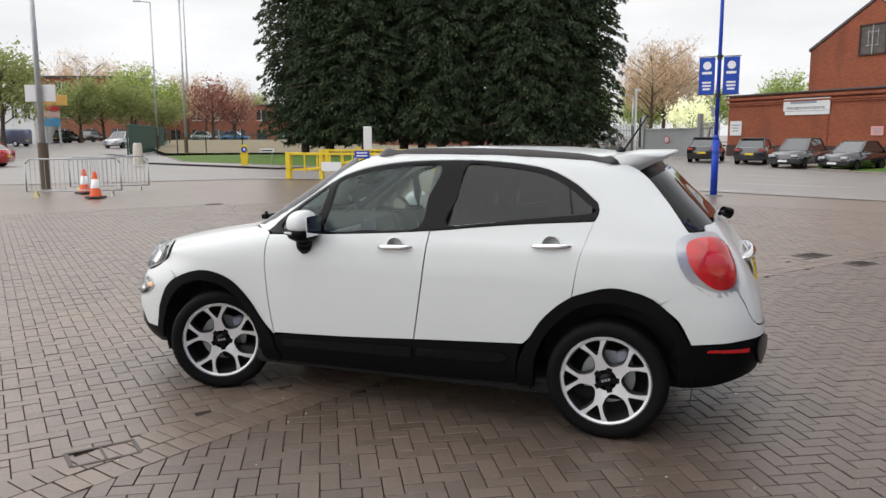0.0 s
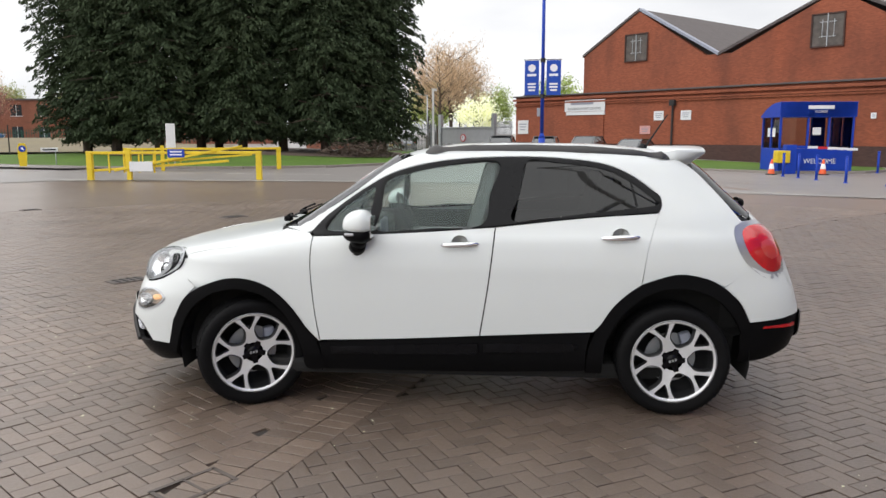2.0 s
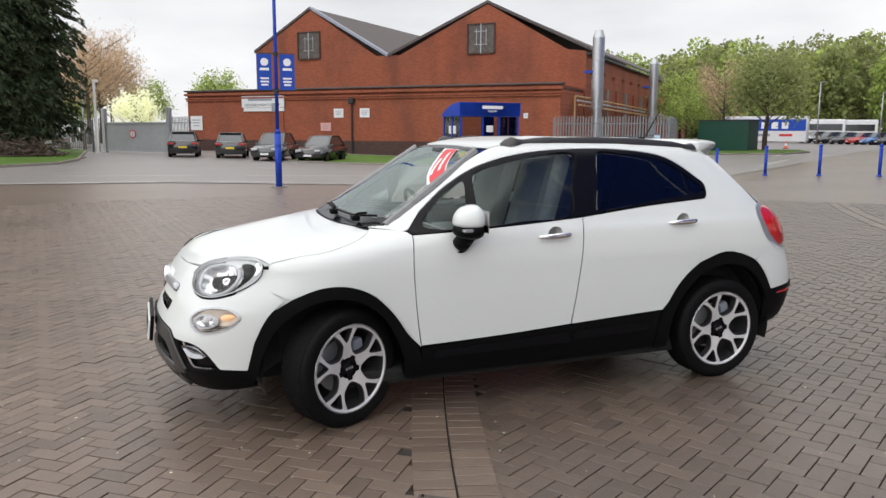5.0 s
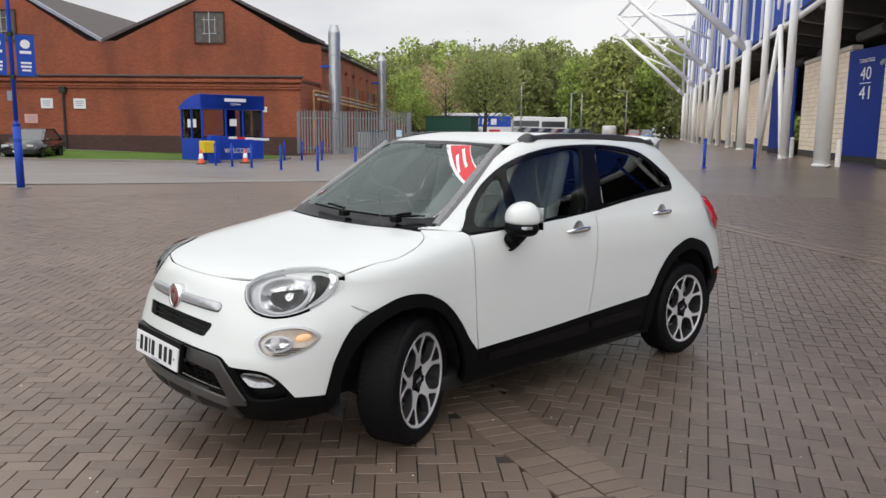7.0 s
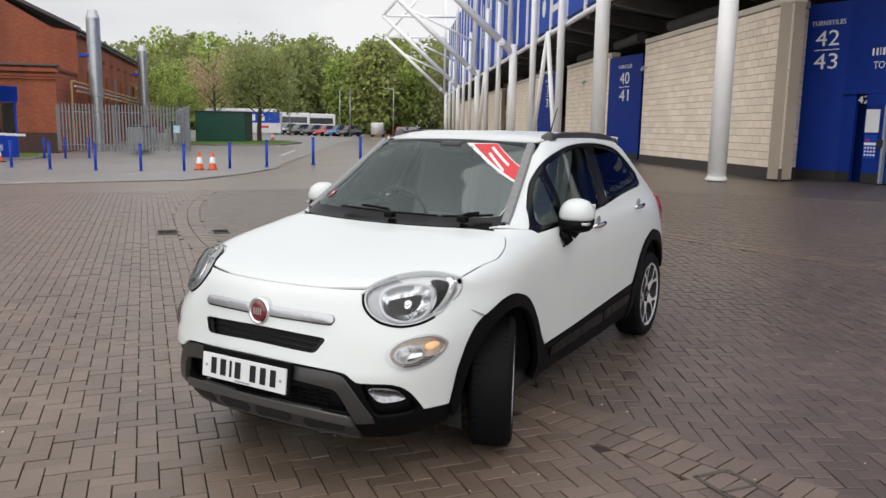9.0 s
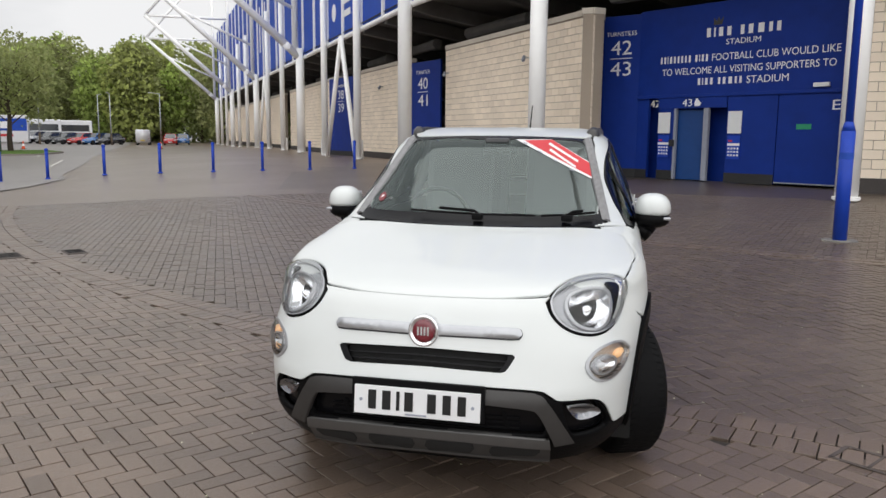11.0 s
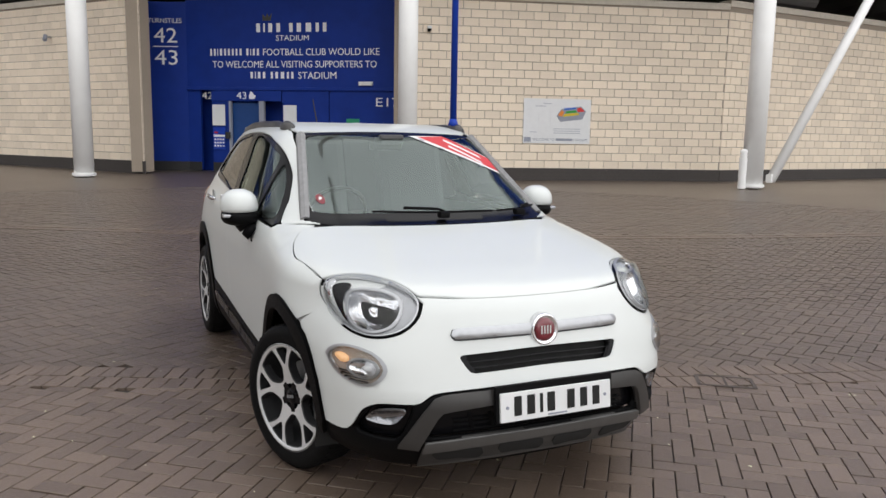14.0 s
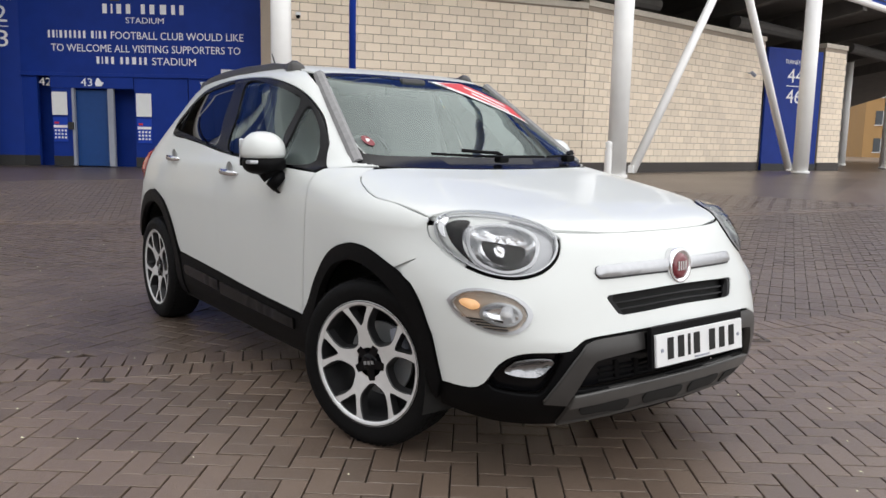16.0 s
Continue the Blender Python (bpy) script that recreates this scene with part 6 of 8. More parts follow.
bmesh.ops.recalc_face_normals(bar, faces=bar.faces)
part("tailgate_handle", bar, M_CHROME, car, "chrome tailgate handle bar", True)
rp = part("number_plate", bx(0, 0, 0, .012, .52, .112, .003), M_YELLOW, car, "yellow rear number plate with dark bars")
rp.matrix_local = pose(-.755, 0, .90, 0, 12, 0)
for k in range(7):
    part("plate_bar", bx(-.0075, -.2 + .066 * k, 0, .002, .048, .078), M_DARK, rp)
panel("rear_bumper", [(0, .65), (30, .655), (36.5, .79), (38, .855), (44, .855), (49, .90), (57.5, .775), (53, .70), (49.8, .57), (42, .585), (33, .60), (0, .60), (-33, .60), (-42, .585), (-49.8, .57), (-53, .70), (-57.5, .775), (-49, .90), (-44, .855), (-38, .855), (-36.5, .79), (-30, .655)], on_tail, M_PAINT, car, (5, 6, 8, 14, 16, 17), scale=DEG, lift=0.004, label="white rear bumper")
panel("rear_bumper_lower", [(0, .595), (33, .595), (42, .58), (50, .562), (52, .50), (51, .32), (44, .33), (30, .40), (0, .42), (-30, .40), (-44, .33), (-51, .32), (-52, .50), (-50, .562), (-42, .58), (-33, .595)], on_tail, M_TRIM, car, (3, 5, 11, 13), scale=DEG, lift=0.0, label="black lower rear bumper")
panel("rear_skid", [(27, .595), (33, .585), (33, .50), (27, .42), (14, .385), (0, .38), (-14, .385), (-27, .42), (-33, .50), (-33, .585), (-27, .595), (-24, .50), (0, .47), (24, .50)], on_tail, M_GUNMETAL, car, scale=DEG, lift=0.02, label="gunmetal rear skid trim")
panel("rear_reflector", [(36, .555), (46, .548), (46.4, .532), (36, .53)], on_tail, M_RED, car, (0, 1, 2, 3), scale=DEG, lift=0.008, mirror=True, label="slim red rear reflector", cell=0.03)

panel("rear_quarter", [(36, 1.06), (35, 1.15), (44, 1.165), (56, 1.165), (64, 1.15), (62, 1.06), (52, 1.0)], on_tail, M_PAINT, car, scale=DEG, lift=-0.014, mirror=True)
panel("rear_corner", [(33, .74), (38, .90), (52, .94), (60, .84), (52, .74)], on_tail, M_PAINT, car, scale=DEG, lift=-0.008, mirror=True)

panel("wing_backing", [(48, .80), (52, .90), (60, .90), (68, .80), (66, .72), (56, .70)], on_nose, M_PAINT, car, scale=DEG, lift=-0.010, mirror=True)
panel("wing_backing", [(3.15, .58), (2.95, .71), (2.6, .765), (2.43, .71), (2.40, .80), (2.7, .855), (2.95, .81), (3.15, .70)], on_top, M_PAINT, car, lift=-0.014, mirror=True)

# dark inner shell, wheel housings, cabin
inner = bmesh.new()
zz = np.concatenate([np.linspace(.22, 1.06, 12)])
rings = []
for z in zz:
    a = np.linspace(0, 2 * np.pi, 64, endpoint=False)
    q = cast(np.stack([a * 0 + 1.3, a * 0, a * 0 + z], 1), np.stack([np.cos(a), np.sin(a), a * 0], 1), 3.5)
    n_ = normals(q)
    q = q - n_ * np.where((np.abs(q[:, 0] - AXF) < .52) | (np.abs(q[:, 0] - AXR) < .52), .26 if z < .78 else .05, .05)[:, None]
    if z < .46:
        q[:, 0] = np.clip(q[:, 0], -.38, 3.25)
    rings.append([inner.verts.new(p) for p in q.tolist()])
for a, b in zip(rings, rings[1:]):
    for i in range(64):
        inner.faces.new((a[i], a[(i + 1) % 64], b[(i + 1) % 64], b[i]))
inner.faces.new(rings[0][::-1])
part("inner_shell", inner, M_DARK, car, "dark structure under the panels")
for ax in (AXF, AXR):
    for sy in (1, -1):
        bm = bmesh.new()
        pr = arc(ax, HUB, .455, -15, 195, 20)
        va, vb = [bm.verts.new((x, sy * .50, z)) for x, z in pr], [bm.verts.new((x, sy * .86, z)) for x, z in pr]
        for i in range(20):
            bm.faces.new((va[i], va[i + 1], vb[i + 1], vb[i]))
        bm.faces.new(va)
        part("wheel_housing", bm, M_DARK, car)
part("floor_pan", bx(1.3, 0, .235, 2.8, 1.62, .1, .03), M_DARK, car)
part("cabin_floor", bx(1.1, 0, .80, 2.6, 1.5, .04), M_DASH, car)
dash = bmesh.new()
dp = [(2.42, 1.03), (2.30, 1.085), (2.05, 1.075), (1.90, 1.06), (1.86, .99), (1.90, .80), (2.40, .80)]
va, vb = [dash.verts.new((x, -.70, z)) for x, z in dp], [dash.verts.new((x, .70, z)) for x, z in dp]
for i in range(len(dp)):
    dash.faces.new((va[i], va[(i + 1) % len(dp)], vb[(i + 1) % len(dp)], vb[i]))
dash.faces.new(va)
dash.faces.new(vb)
bmesh.ops.recalc_face_normals(dash, faces=dash.faces)
bmesh.ops.bevel(dash, geom=list(dash.edges), offset=.02, segments=2, affect="EDGES")
part("dashboard", dash, M_DASH, car, "dark dashboard")
part("dash_facia", bx(1.875, .28, 1.0, .03, .75, .11, .012), mat("pale_facia", (.5, .5, .5), .35, coat=.5), car, "pale dashboard facia")
part("centre_screen", bx(1.85, .03, 1.02, .03, .22, .14, .02), M_SIGNGREY, car)
st = lathe([(.185, -.015), (.2, 0), (.185, .015), (.17, 0), (.185, -.015)], 32, "z", False)
part("steering_wheel", st, M_DASH, car, smooth=True).matrix_local = pose(1.72, -.36, 1.06, 0, -65, 0)
for sy in (-.36, .36):
    for x0, sc in ((1.22, 1.0), (.42, .95)):
        s_ = part("seat", bx(x0 + .25, sy, .88, .52, .50, .16, .05), M_SEAT, car, "grey cloth seat")
        part("seat_back", bx(0, 0, .30, .14, .48, .62, .06, pose(x0, sy, .92, 0, -16, 0)), M_SEAT, s_)
        part("headrest", bx(0, 0, 0, .09, .26, .17, .04, pose(x0 - .20, sy, 1.40, 0, -16, 0)), M_SEAT, s_)
part("headlining", bx(.75, 0, 1.535, 1.3, 1.0, .02, .005), M_SEAT, car)
part("interior_mirror", bx(1.60, 0, 1.47, .03, .22, .06, .015), M_DASH, car)
part("sensor_housing", bx(1.66, 0, 1.505, .12, .16, .06, .02), M_DASH, car)
for sy in (-1, 1):
    part("inner_pillar", tb((1.02, sy * .74, 1.10), (.96, sy * .62, 1.52), .045, seg=10), M_SEAT, car)
    part("inner_pillar", tb((2.28, sy * .70, 1.10), (1.66, sy * .56, 1.52), .03, seg=8), M_SEAT, car)
    part("door_card", bx(1.15, sy * .80, .95, 2.0, .04, .25, .01), M_DASH, car)


# wheels
M_SPOKE = mat("machined_alloy", (0.72, 0.73, 0.74), 0.26, 0.4, vary=0.05, scale=30)


def wheel(m):
    w = thing("wheel", Matrix(), "", "")
    for k in list(w.keys()):
        del w[k]
    w.parent = car
    w.matrix_local = m
    t = lathe([(.244, -.10), (.256, -.104), (.29, -.112), (.318, -.105), (.331, -.085), (.335, -.05), (.3355, 0), (.335, .05), (.331, .085), (.318, .105), (.29, .112), (.256, .104), (.244, .10)], 64, "y", False)
    part("tyre", t, M_TYRE, w, "black road tyre", True)
    bm = bmesh.new()
    for k in range(64):
        for yy, sk in ((-.068, 4), (-.024, -3), (.024, 3), (.068, -4)):
            box(bm, 0, 0, 0, .020, .036, .004, 0, pose(0, 0, 0, 0, k * 5.625 + yy * 20, 0) @ pose(0, yy, .3345 if abs(yy) < .05 else .3335, 0, 0, sk * 4))
    part("tread", bm, M_TYRE, w)
    b = lathe([(.246, .098), (.253, .104), (.250, .108), (.240, .104), (.232, .085), (.222, .03), (.21, -.06), (.05, -.07)], 56, "y", "last")
    part("rim", b, M_RIMDARK, w, "dark grey alloy rim", True)
    part("rim_lip", lathe([(.233, .100), (.2375, .1045), (.2505, .1075), (.2525, .106), (.243, .098)], 56, "y", False), M_SPOKE, w, smooth=True)
    part("brake_disc", lathe([(.15, -.02), (.15, -.005), (.06, -.005), (.06, -.02)], 40, "y", False), M_STEEL, w)
    part("caliper", bx(-.12, 0, .06, .07, .07, .13, .02), M_SIGNGREY, w)
    from mathutils.geometry import delaunay_2d_cdt as cdt
    big = [(.227, -.057), (.2345, 0.0), (.227, .057), (.213, .065), (.170, .069), (.130, .062), (.104, .040), (.086, .016), (.083, 0.0), (.086, -.016), (.104, -.040), (.130, -.062), (.170, -.069), (.213, -.065)]
    small = [(.226, -.042), (.2335, 0.0), (.226, .042), (.214, .042), (.188, .027), (.160, .010), (.151, 0.0), (.160, -.010), (.188, -.027), (.214, -.042)]

    def rounded(pts, n=4):
        global SCALE
        SCALE = UNIT
        return curve(pts, .008, True)

    def depth_at(x, z):
        return .099 - .034 * max(0.0, 1 - math.hypot(x, z) / .24) ** 1.6

    holes = []
    for k in range(5):
        for shape, a in ((big, 90 + 36 + 72 * k), (small, 90 + 72 * k)):
            c, s = math.cos(radians(a)), math.sin(radians(a))
            holes.append([(c * u - s * q, s * u + c * q) for u, q in rounded(shape)])
    rimline = [(.2505 * math.cos(2 * math.pi * i / 80), .2505 * math.sin(2 * math.pi * i / 80)) for i in range(80)]
    hubline = [(.060 * math.cos(2 * math.pi * i / 40), .060 * math.sin(2 * math.pi * i / 40)) for i in range(40)]
    pts, edges = [], []
    for loop in [rimline, hubline] + holes:
        o = len(pts)
        pts += [Vector(q) for q in loop]
        edges += [(o + i, o + (i + 1) % len(loop)) for i in range(len(loop))]
    pts += [Vector((r_ * math.cos(q), r_ * math.sin(q))) for r_ in (.08, .12, .16, .20) for q in np.linspace(0, 2 * math.pi, 60, False)]
    v2, _, f2, *_ = cdt(pts, edges, [], 1, 1e-6)
    void = [np.array(q) for q in holes + [hubline]]
    keep = [q for q in f2 if not any(within(np.mean([v2[i] for i in q], 0), loop) for loop in void)]
    used = sorted({i for q in keep for i in q})
    at = {o: i for i, o in enumerate(used)}
    quads("wheel_face", [(v2[i].x, depth_at(v2[i].x, v2[i].y), v2[i].y) for i in used], [tuple(at[i] for i in q)[::-1] for q in keep], M_SPOKE, w, "machined silver spokes in five forked pairs", True)
    for k, loop in enumerate(holes):
        mx, mz = np.mean(np.array(loop), 0)
        rows_ = []
        for shrink, deep in ((1.0, 0.0), (.93, .004), (.86, .040)):
            rows_.append([(mx + (x - mx) * shrink, depth_at(x, z) - deep, mz + (z - mz) * shrink) for x, z in loop])
        n_ = len(loop)
        quads("spoke_pocket" if k % 2 == 0 else "fork_pocket", sum(rows_, []), [(j * n_ + i, j * n_ + (i + 1) % n_, (j + 1) * n_ + (i + 1) % n_, (j + 1) * n_ + i) for j in range(2) for i in range(n_)], M_RIMDARK, w, "dark grey wall of an opening between the spokes")
    part("hub_recess", lathe([(.062, .070), (.052, .060), (.04, .056), (.002, .056)], 30, "y"), M_GLOSSBLACK, w, smooth=True)
    for k in range(5):
        a = 90 + 36 + 72 * k
        part("wheel_nut", tb((.052 * math.cos(radians(a)), .055, .052 * math.sin(radians(a))), (.052 * math.cos(radians(a)), .071, .052 * math.sin(radians(a))), .010, seg=6), M_STEEL, w)
        star = prism([(.028, -.019), (.078, -.015), (.083, 0), (.078, .015), (.028, .019)], .014)
        for q in star.verts:
            q.co = Vector((q.co.x, q.co.z + .066, q.co.y))
        bmesh.ops.recalc_face_normals(star, faces=star.faces)
        bmesh.ops.transform(star, matrix=pose(0, 0, 0, 0, -(90 + 72 * k) + 36, 0), verts=star.verts)
        part("hub_star_arm", star, M_GLOSSBLACK, w)
    part("hub_cap", lathe([(.040, .05), (.040, .074), (.034, .082), (.002, .084)], 24, "y"), M_GLOSSBLACK, w, smooth=True)
    for dx in (-.018, 0, .018):
        part("hub_mark", bx(dx, .0845, 0, .012, .003, .014), M_STEEL, w)
    return w


YW = .812
STEER = 24
wheel(pose(AXR, YW, HUB, 0, 20, 0))
wheel(pose(AXF + .035, YW - .05, HUB, 0, 0, STEER) @ pose(0, .05, 0, 0, 8, 0))
wheel(pose(AXR, -YW, HUB, 0, 0, 180) @ pose(0, 0, 0, 0, 40, 0))
wheel(pose(AXF + .055, -YW + .05, HUB, 0, 0, 178 + STEER) @ pose(0, .05, 0, 0, 12, 0))


# ---- trees ----
def leaf_mesh(name, pts, dirs, sizes, aspect, material, parent, rng, label=""):
    """Many small pointed leaf clumps, each a folded diamond."""
    n = len(pts)
    d = dirs / np.linalg.norm(dirs, axis=1)[:, None]
    s = rng.normal(size=(n, 3))
    s -= (s * d).sum(1)[:, None] * d
    s /= np.linalg.norm(s, axis=1)[:, None]
    u = np.cross(d, s)
    L, W = sizes[:, None], sizes[:, None] * aspect
    a, b, c, e = pts - d * L * 0.5, pts + s * W * 0.5 + u * W * 0.15, pts + d * L * 0.5, pts - s * W * 0.5 + u * W * 0.15
    v = np.stack([a, b, c, e], 1).reshape(-1, 3)
    me = bpy.data.meshes.new(name)
    me.from_pydata(v.tolist(), [], np.arange(4 * n).reshape(n, 4).tolist())
    me.update()
    return link(name, me, material, parent, label)


def limbs(h, r, n, spread, rng, lo=0.35, droop=0.0):
    bm = bmesh.new()
    k = 6
    pts = [Vector((rng.normal() * 0.02 * h * i / k, rng.normal() * 0.02 * h * i / k, h * i / k)) for i in range(k + 1)]
    for i in range(k):
        tube(bm, pts[i], pts[i + 1], r * (1 - 0.85 * i / k), r * (1 - 0.85 * (i + 1) / k), 8, False)
    tips = []
    for j in range(n):
        t = lo + (0.95 - lo) * (j + rng.random()) / n
        i = min(k - 1, int(t * k))
        p = pts[i].lerp(pts[i + 1], t * k - i)
        a = 2.4 * j + rng.random()
        ln = spread * (1.15 - 0.6 * t) * (0.8 + 0.4 * rng.random())
        q = p + Vector((math.cos(a) * ln, math.sin(a) * ln, ln * (0.75 - droop)))
        tube(bm, p, q, r * 0.32 * (1 - 0.5 * t), r * 0.06, 5, False)
        tips.append(q)
        for _ in range(3):
            b = a + rng.normal() * 0.7
            w = p.lerp(q, 0.35 + 0.5 * rng.random())
            q2 = w + Vector((math.cos(b), math.sin(b), 0.7 - droop)) * ln * 0.5
            tube(bm, w, q2, r * 0.12, r * 0.03, 4, False)
            tips.append(q2)
    return bm, tips


def conifer(seed, h, r, boughs=430, sprays=74):
    """Tiers of boughs that reach out and droop, each clothed in flat sprays, with gaps that show the dark inside."""
    rng = np.random.default_rng(seed)
    t = thing("conifer", Matrix(), "tall dense dark green conifer standing on the grass bank", "tree", "row of conifers")
    bm, _ = limbs(h * 0.95, 0.32, 26, r * 0.9, rng, 0.12, 0.9)
    part("trunk", bm, M_BARK, t)
    P, D, S = [], [], []
    for k in range(boughs):
        f = ((k + rng.random()) / boughs) ** 0.9
        z, a = 0.9 + f * (h - 1.1), 2.39996 * k + rng.normal() * 0.25
        reach = r * min(1.0, f / 0.10 + 0.5) * max(0.08, 1 - max(0.0, f - 0.6) ** 1.5 * 2.7) * (0.72 + 0.42 * rng.random())
        u = rng.random(sprays) ** 0.55
        wide = (0.16 + 0.42 * u * (1.15 - u)) * (0.8 + 0.5 * rng.random())
        side = rng.normal(size=sprays) * wide
        x = reach * (0.25 + 0.75 * u)
        zz = z + 0.35 * reach * u * (0.55 - u) + rng.normal(size=sprays) * 0.09 - 0.25 * np.abs(side)
        P.append(np.stack([x * math.cos(a) - side * math.sin(a), x * math.sin(a) + side * math.cos(a), zz], 1))
        D.append(np.stack([math.cos(a) + 0 * u, math.sin(a) + 0 * u, -0.35 - 0.7 * u], 1) + rng.normal(size=(sprays, 3)) * 0.38)
        S.append(0.16 + 0.26 * rng.random(sprays))
    n = 5000
    z, a = 1.0 + rng.random(n) ** 0.9 * (h - 2.0), rng.random(n) * 6.2832
    rad = 0.55 * r * np.clip(1.15 - z / h, 0.1, 0.8) * np.sqrt(rng.random(n))
    P.append(np.stack([rad * np.cos(a), rad * np.sin(a), z], 1))
    D.append(rng.normal(size=(n, 3)))
    S.append(0.35 + 0.25 * rng.random(n))
    leaf_mesh("crown", np.concatenate(P), np.concatenate(D), np.concatenate(S), 0.34, M_CONIFER, t, rng)
    return t


CONS = [conifer(3, 17.5, 3.0), conifer(8, 16.2, 2.7), conifer(14, 18.4, 2.9)]
spots = [(-9.3, 57), (-7.2, 54.5), (-4.6, 53.4), (-2.0, 54.6), (0.6, 52.6), (3.3, 53.6), (5.9, 52.2), (8.4, 53.2), (10.4, 54.8), (-7.8, 59.5), (-0.8, 58.5), (6.9, 58)]
for k, (x, y) in enumerate(spots):
    m = pose(x, y, mound(x, y) - 0.1, 0, 0, 67 * k)
    if k < 3:
        CONS[k].matrix_world = m
    else:
        copy_thing(CONS[k % 3], m)
brush = thing("brushwood_heap", pose(7.6, 48.6, mound(7.6, 48.6)), "heap of dead brown brushwood on the bank", "brushwood")
rb = np.random.default_rng(5)
bp_ = rb.normal(size=(900, 3)) * (1.1, 0.6, 0.28) + (0, 0, 0.35)
leaf_mesh("brushwood", bp_, rb.normal(size=(900, 3)) * (1, 1, 0.5), 0.35 + 0.4 * rb.random(900), 0.12, M_EARTH, brush, rb)


def broadleaf(seed, h, spread, material, n, label, size=0.3, bare=False, low=0.3):
    rng = np.random.default_rng(seed)
    t = thing("tree", Matrix(), label, "tree")
    bm, tips = limbs(h * 0.9, 0.16 + 0.012 * h, 22, spread, rng, low)
    part("trunk", bm, M_BARK, t)
    tips = np.array([tuple(q) for q in tips])
    k = rng.integers(0, len(tips), n)
    p = tips[k] * np.where(rng.random((n, 1)) < 0.5, 1.0, 0.85) + rng.normal(size=(n, 3)) * spread * (0.2 if not bare else 0.15)
    leaf_mesh("crown", p, rng.normal(size=(n, 3)) + (0, 0, 0.3 if not bare else 1.2), size * (0.6 + 0.8 * rng.random(n)), 0.65 if not bare else 0.12, material, t, rng)
    return t


T_SPRING = broadleaf(21, 10, 3.6, M_LEAF, 5200, "young tree in fresh spring leaf", 0.34)
T_GREEN = broadleaf(22, 9, 3.4, M_LEAF2, 5200, "roadside tree in mid-green leaf", 0.34)
T_BUD = broadleaf(23, 13, 4.2, M_BUD, 5000, "tall brown tree just coming into bud", 0.6, True)
T_RED = broadleaf(24, 7, 2.8, M_MAROON, 2000, "small tree in copper-red leaf", 0.3)
T_WHITE = broadleaf(25, 5, 2.0, M_BLOSSOM, 2600, "small tree covered in white blossom", 0.24)
for base, at in ((T_SPRING, [(-43.5, 115, 1.0), (-40.5, 118, 0.85), (22, 108, 0.8), (30, 112, 0.8), (47, 104, 0.9), (40, 112, 0.8), (33, 118, 0.9), (16, 104, 0.7), (66, 43, 0.7), (62, 40, 0.5)]),
                 (T_GREEN, [(-41, 75, 0.98), (-44.9, 100, 0.78), (-42.4, 101, 0.84), (-39.4, 103, 0.75), (-46.5, 78, 1.05), (-52, 104, 0.8), (-36.5, 106, 0.6), (-56, 168, 1.0), (-47, 172, 0.9), (-38, 166, 1.0), (-29, 172, 0.9), (-20, 168, 1.0), (-11, 172, 0.9), (60, 31.5, 0.85)]),
                 (T_BUD, [(27.2, 97, 0.92), (29.6, 100, 0.98), (32.4, 104, 0.9), (-70, 160, 1.25), (-77, 162, 1.1), (-62, 158, 1.1), (-40.6, 130, 0.8), (-35.6, 140, 0.8), (-38, 132, 0.7), (66, 38.5, 0.62)]),
                 (T_RED, [(-32.2, 115, 1.15), (-30.0, 119, 0.9)]), (T_WHITE, [(28.6, 86, 1.05)])):
    for k, (x, y, s) in enumerate(at):
        m = pose(x, y, rise(x, y) - 0.05, 0, 0, 77 * k) @ Matrix.Scale(s, 4)
        if k == 0:
            base.matrix_world = m
        else:
            copy_thing(base, m).matrix_world = m


def woodland():
    """The belt of wood beyond the car park: crowns of many clumps over stems, as one mass."""
    rng = np.random.default_rng(77)
    P, D, S, C = [], [], [], []
    bm = bmesh.new()
    for k in range(190):
        f = k / 189
        row = k % 3
        cx, cy = 152 + 17 * row - 34 * f + rng.normal() * 3, -50 + 250 * f + rng.normal() * 3
        h = 14.5 + 5 * rng.random() + 2.2 * row
        tube(bm, (cx, cy, 0), (cx, cy, h * 0.8), 0.25, 0.08, 5, False)
        n = 2000
        v = rng.normal(size=(n, 3))
        v /= np.linalg.norm(v, axis=1)[:, None]
        rr = rng.random(n) ** 0.35
        p = v * rr[:, None] * (4.6, 4.6, h * 0.5) * (0.85 + 0.3 * rng.random()) + (cx, cy, h * 0.47)
        p += np.stack([np.sin(p[:, 2] * 1.3 + k), np.cos(p[:, 2] * 1.1 + 2 * k), 0 * p[:, 2]], 1) * 0.7
        P.append(p)
        D.append(rng.normal(size=(n, 3)) + (0, 0, 0.4))
        S.append(0.55 + 0.6 * rng.random(n))
        C.append(k % 5)
    w = thing("woodland", Matrix(), "belt of woodland in mixed spring greens beyond the car park", "woodland", kind="stuff")
    part("stems", bm, M_BARK, w)
    m3 = mat("yellow_green_leaf", (0.17, 0.19, 0.06), 0.7, vary=0.3, scale=0.5, big=0.1, per="island", per_amount=0.4, spec=0.2)
    m4 = mat("olive_leaf", (0.13, 0.14, 0.06), 0.7, vary=0.3, scale=0.5, big=0.1, per="island", per_amount=0.4, spec=0.2)
    leafy(m3)
    leafy(m4)
    for c, mt in ((0, M_LEAF), (1, M_LEAF2), (2, m4), (3, M_LEAF2), (4, m3)):
        i = [k for k in range(len(P)) if C[k] == c]
        leaf_mesh("canopy", np.concatenate([P[k] for k in i]), np.concatenate([D[k] for k in i]), np.concatenate([S[k] for k in i]), 0.7, mt, w, rng)


woodland()


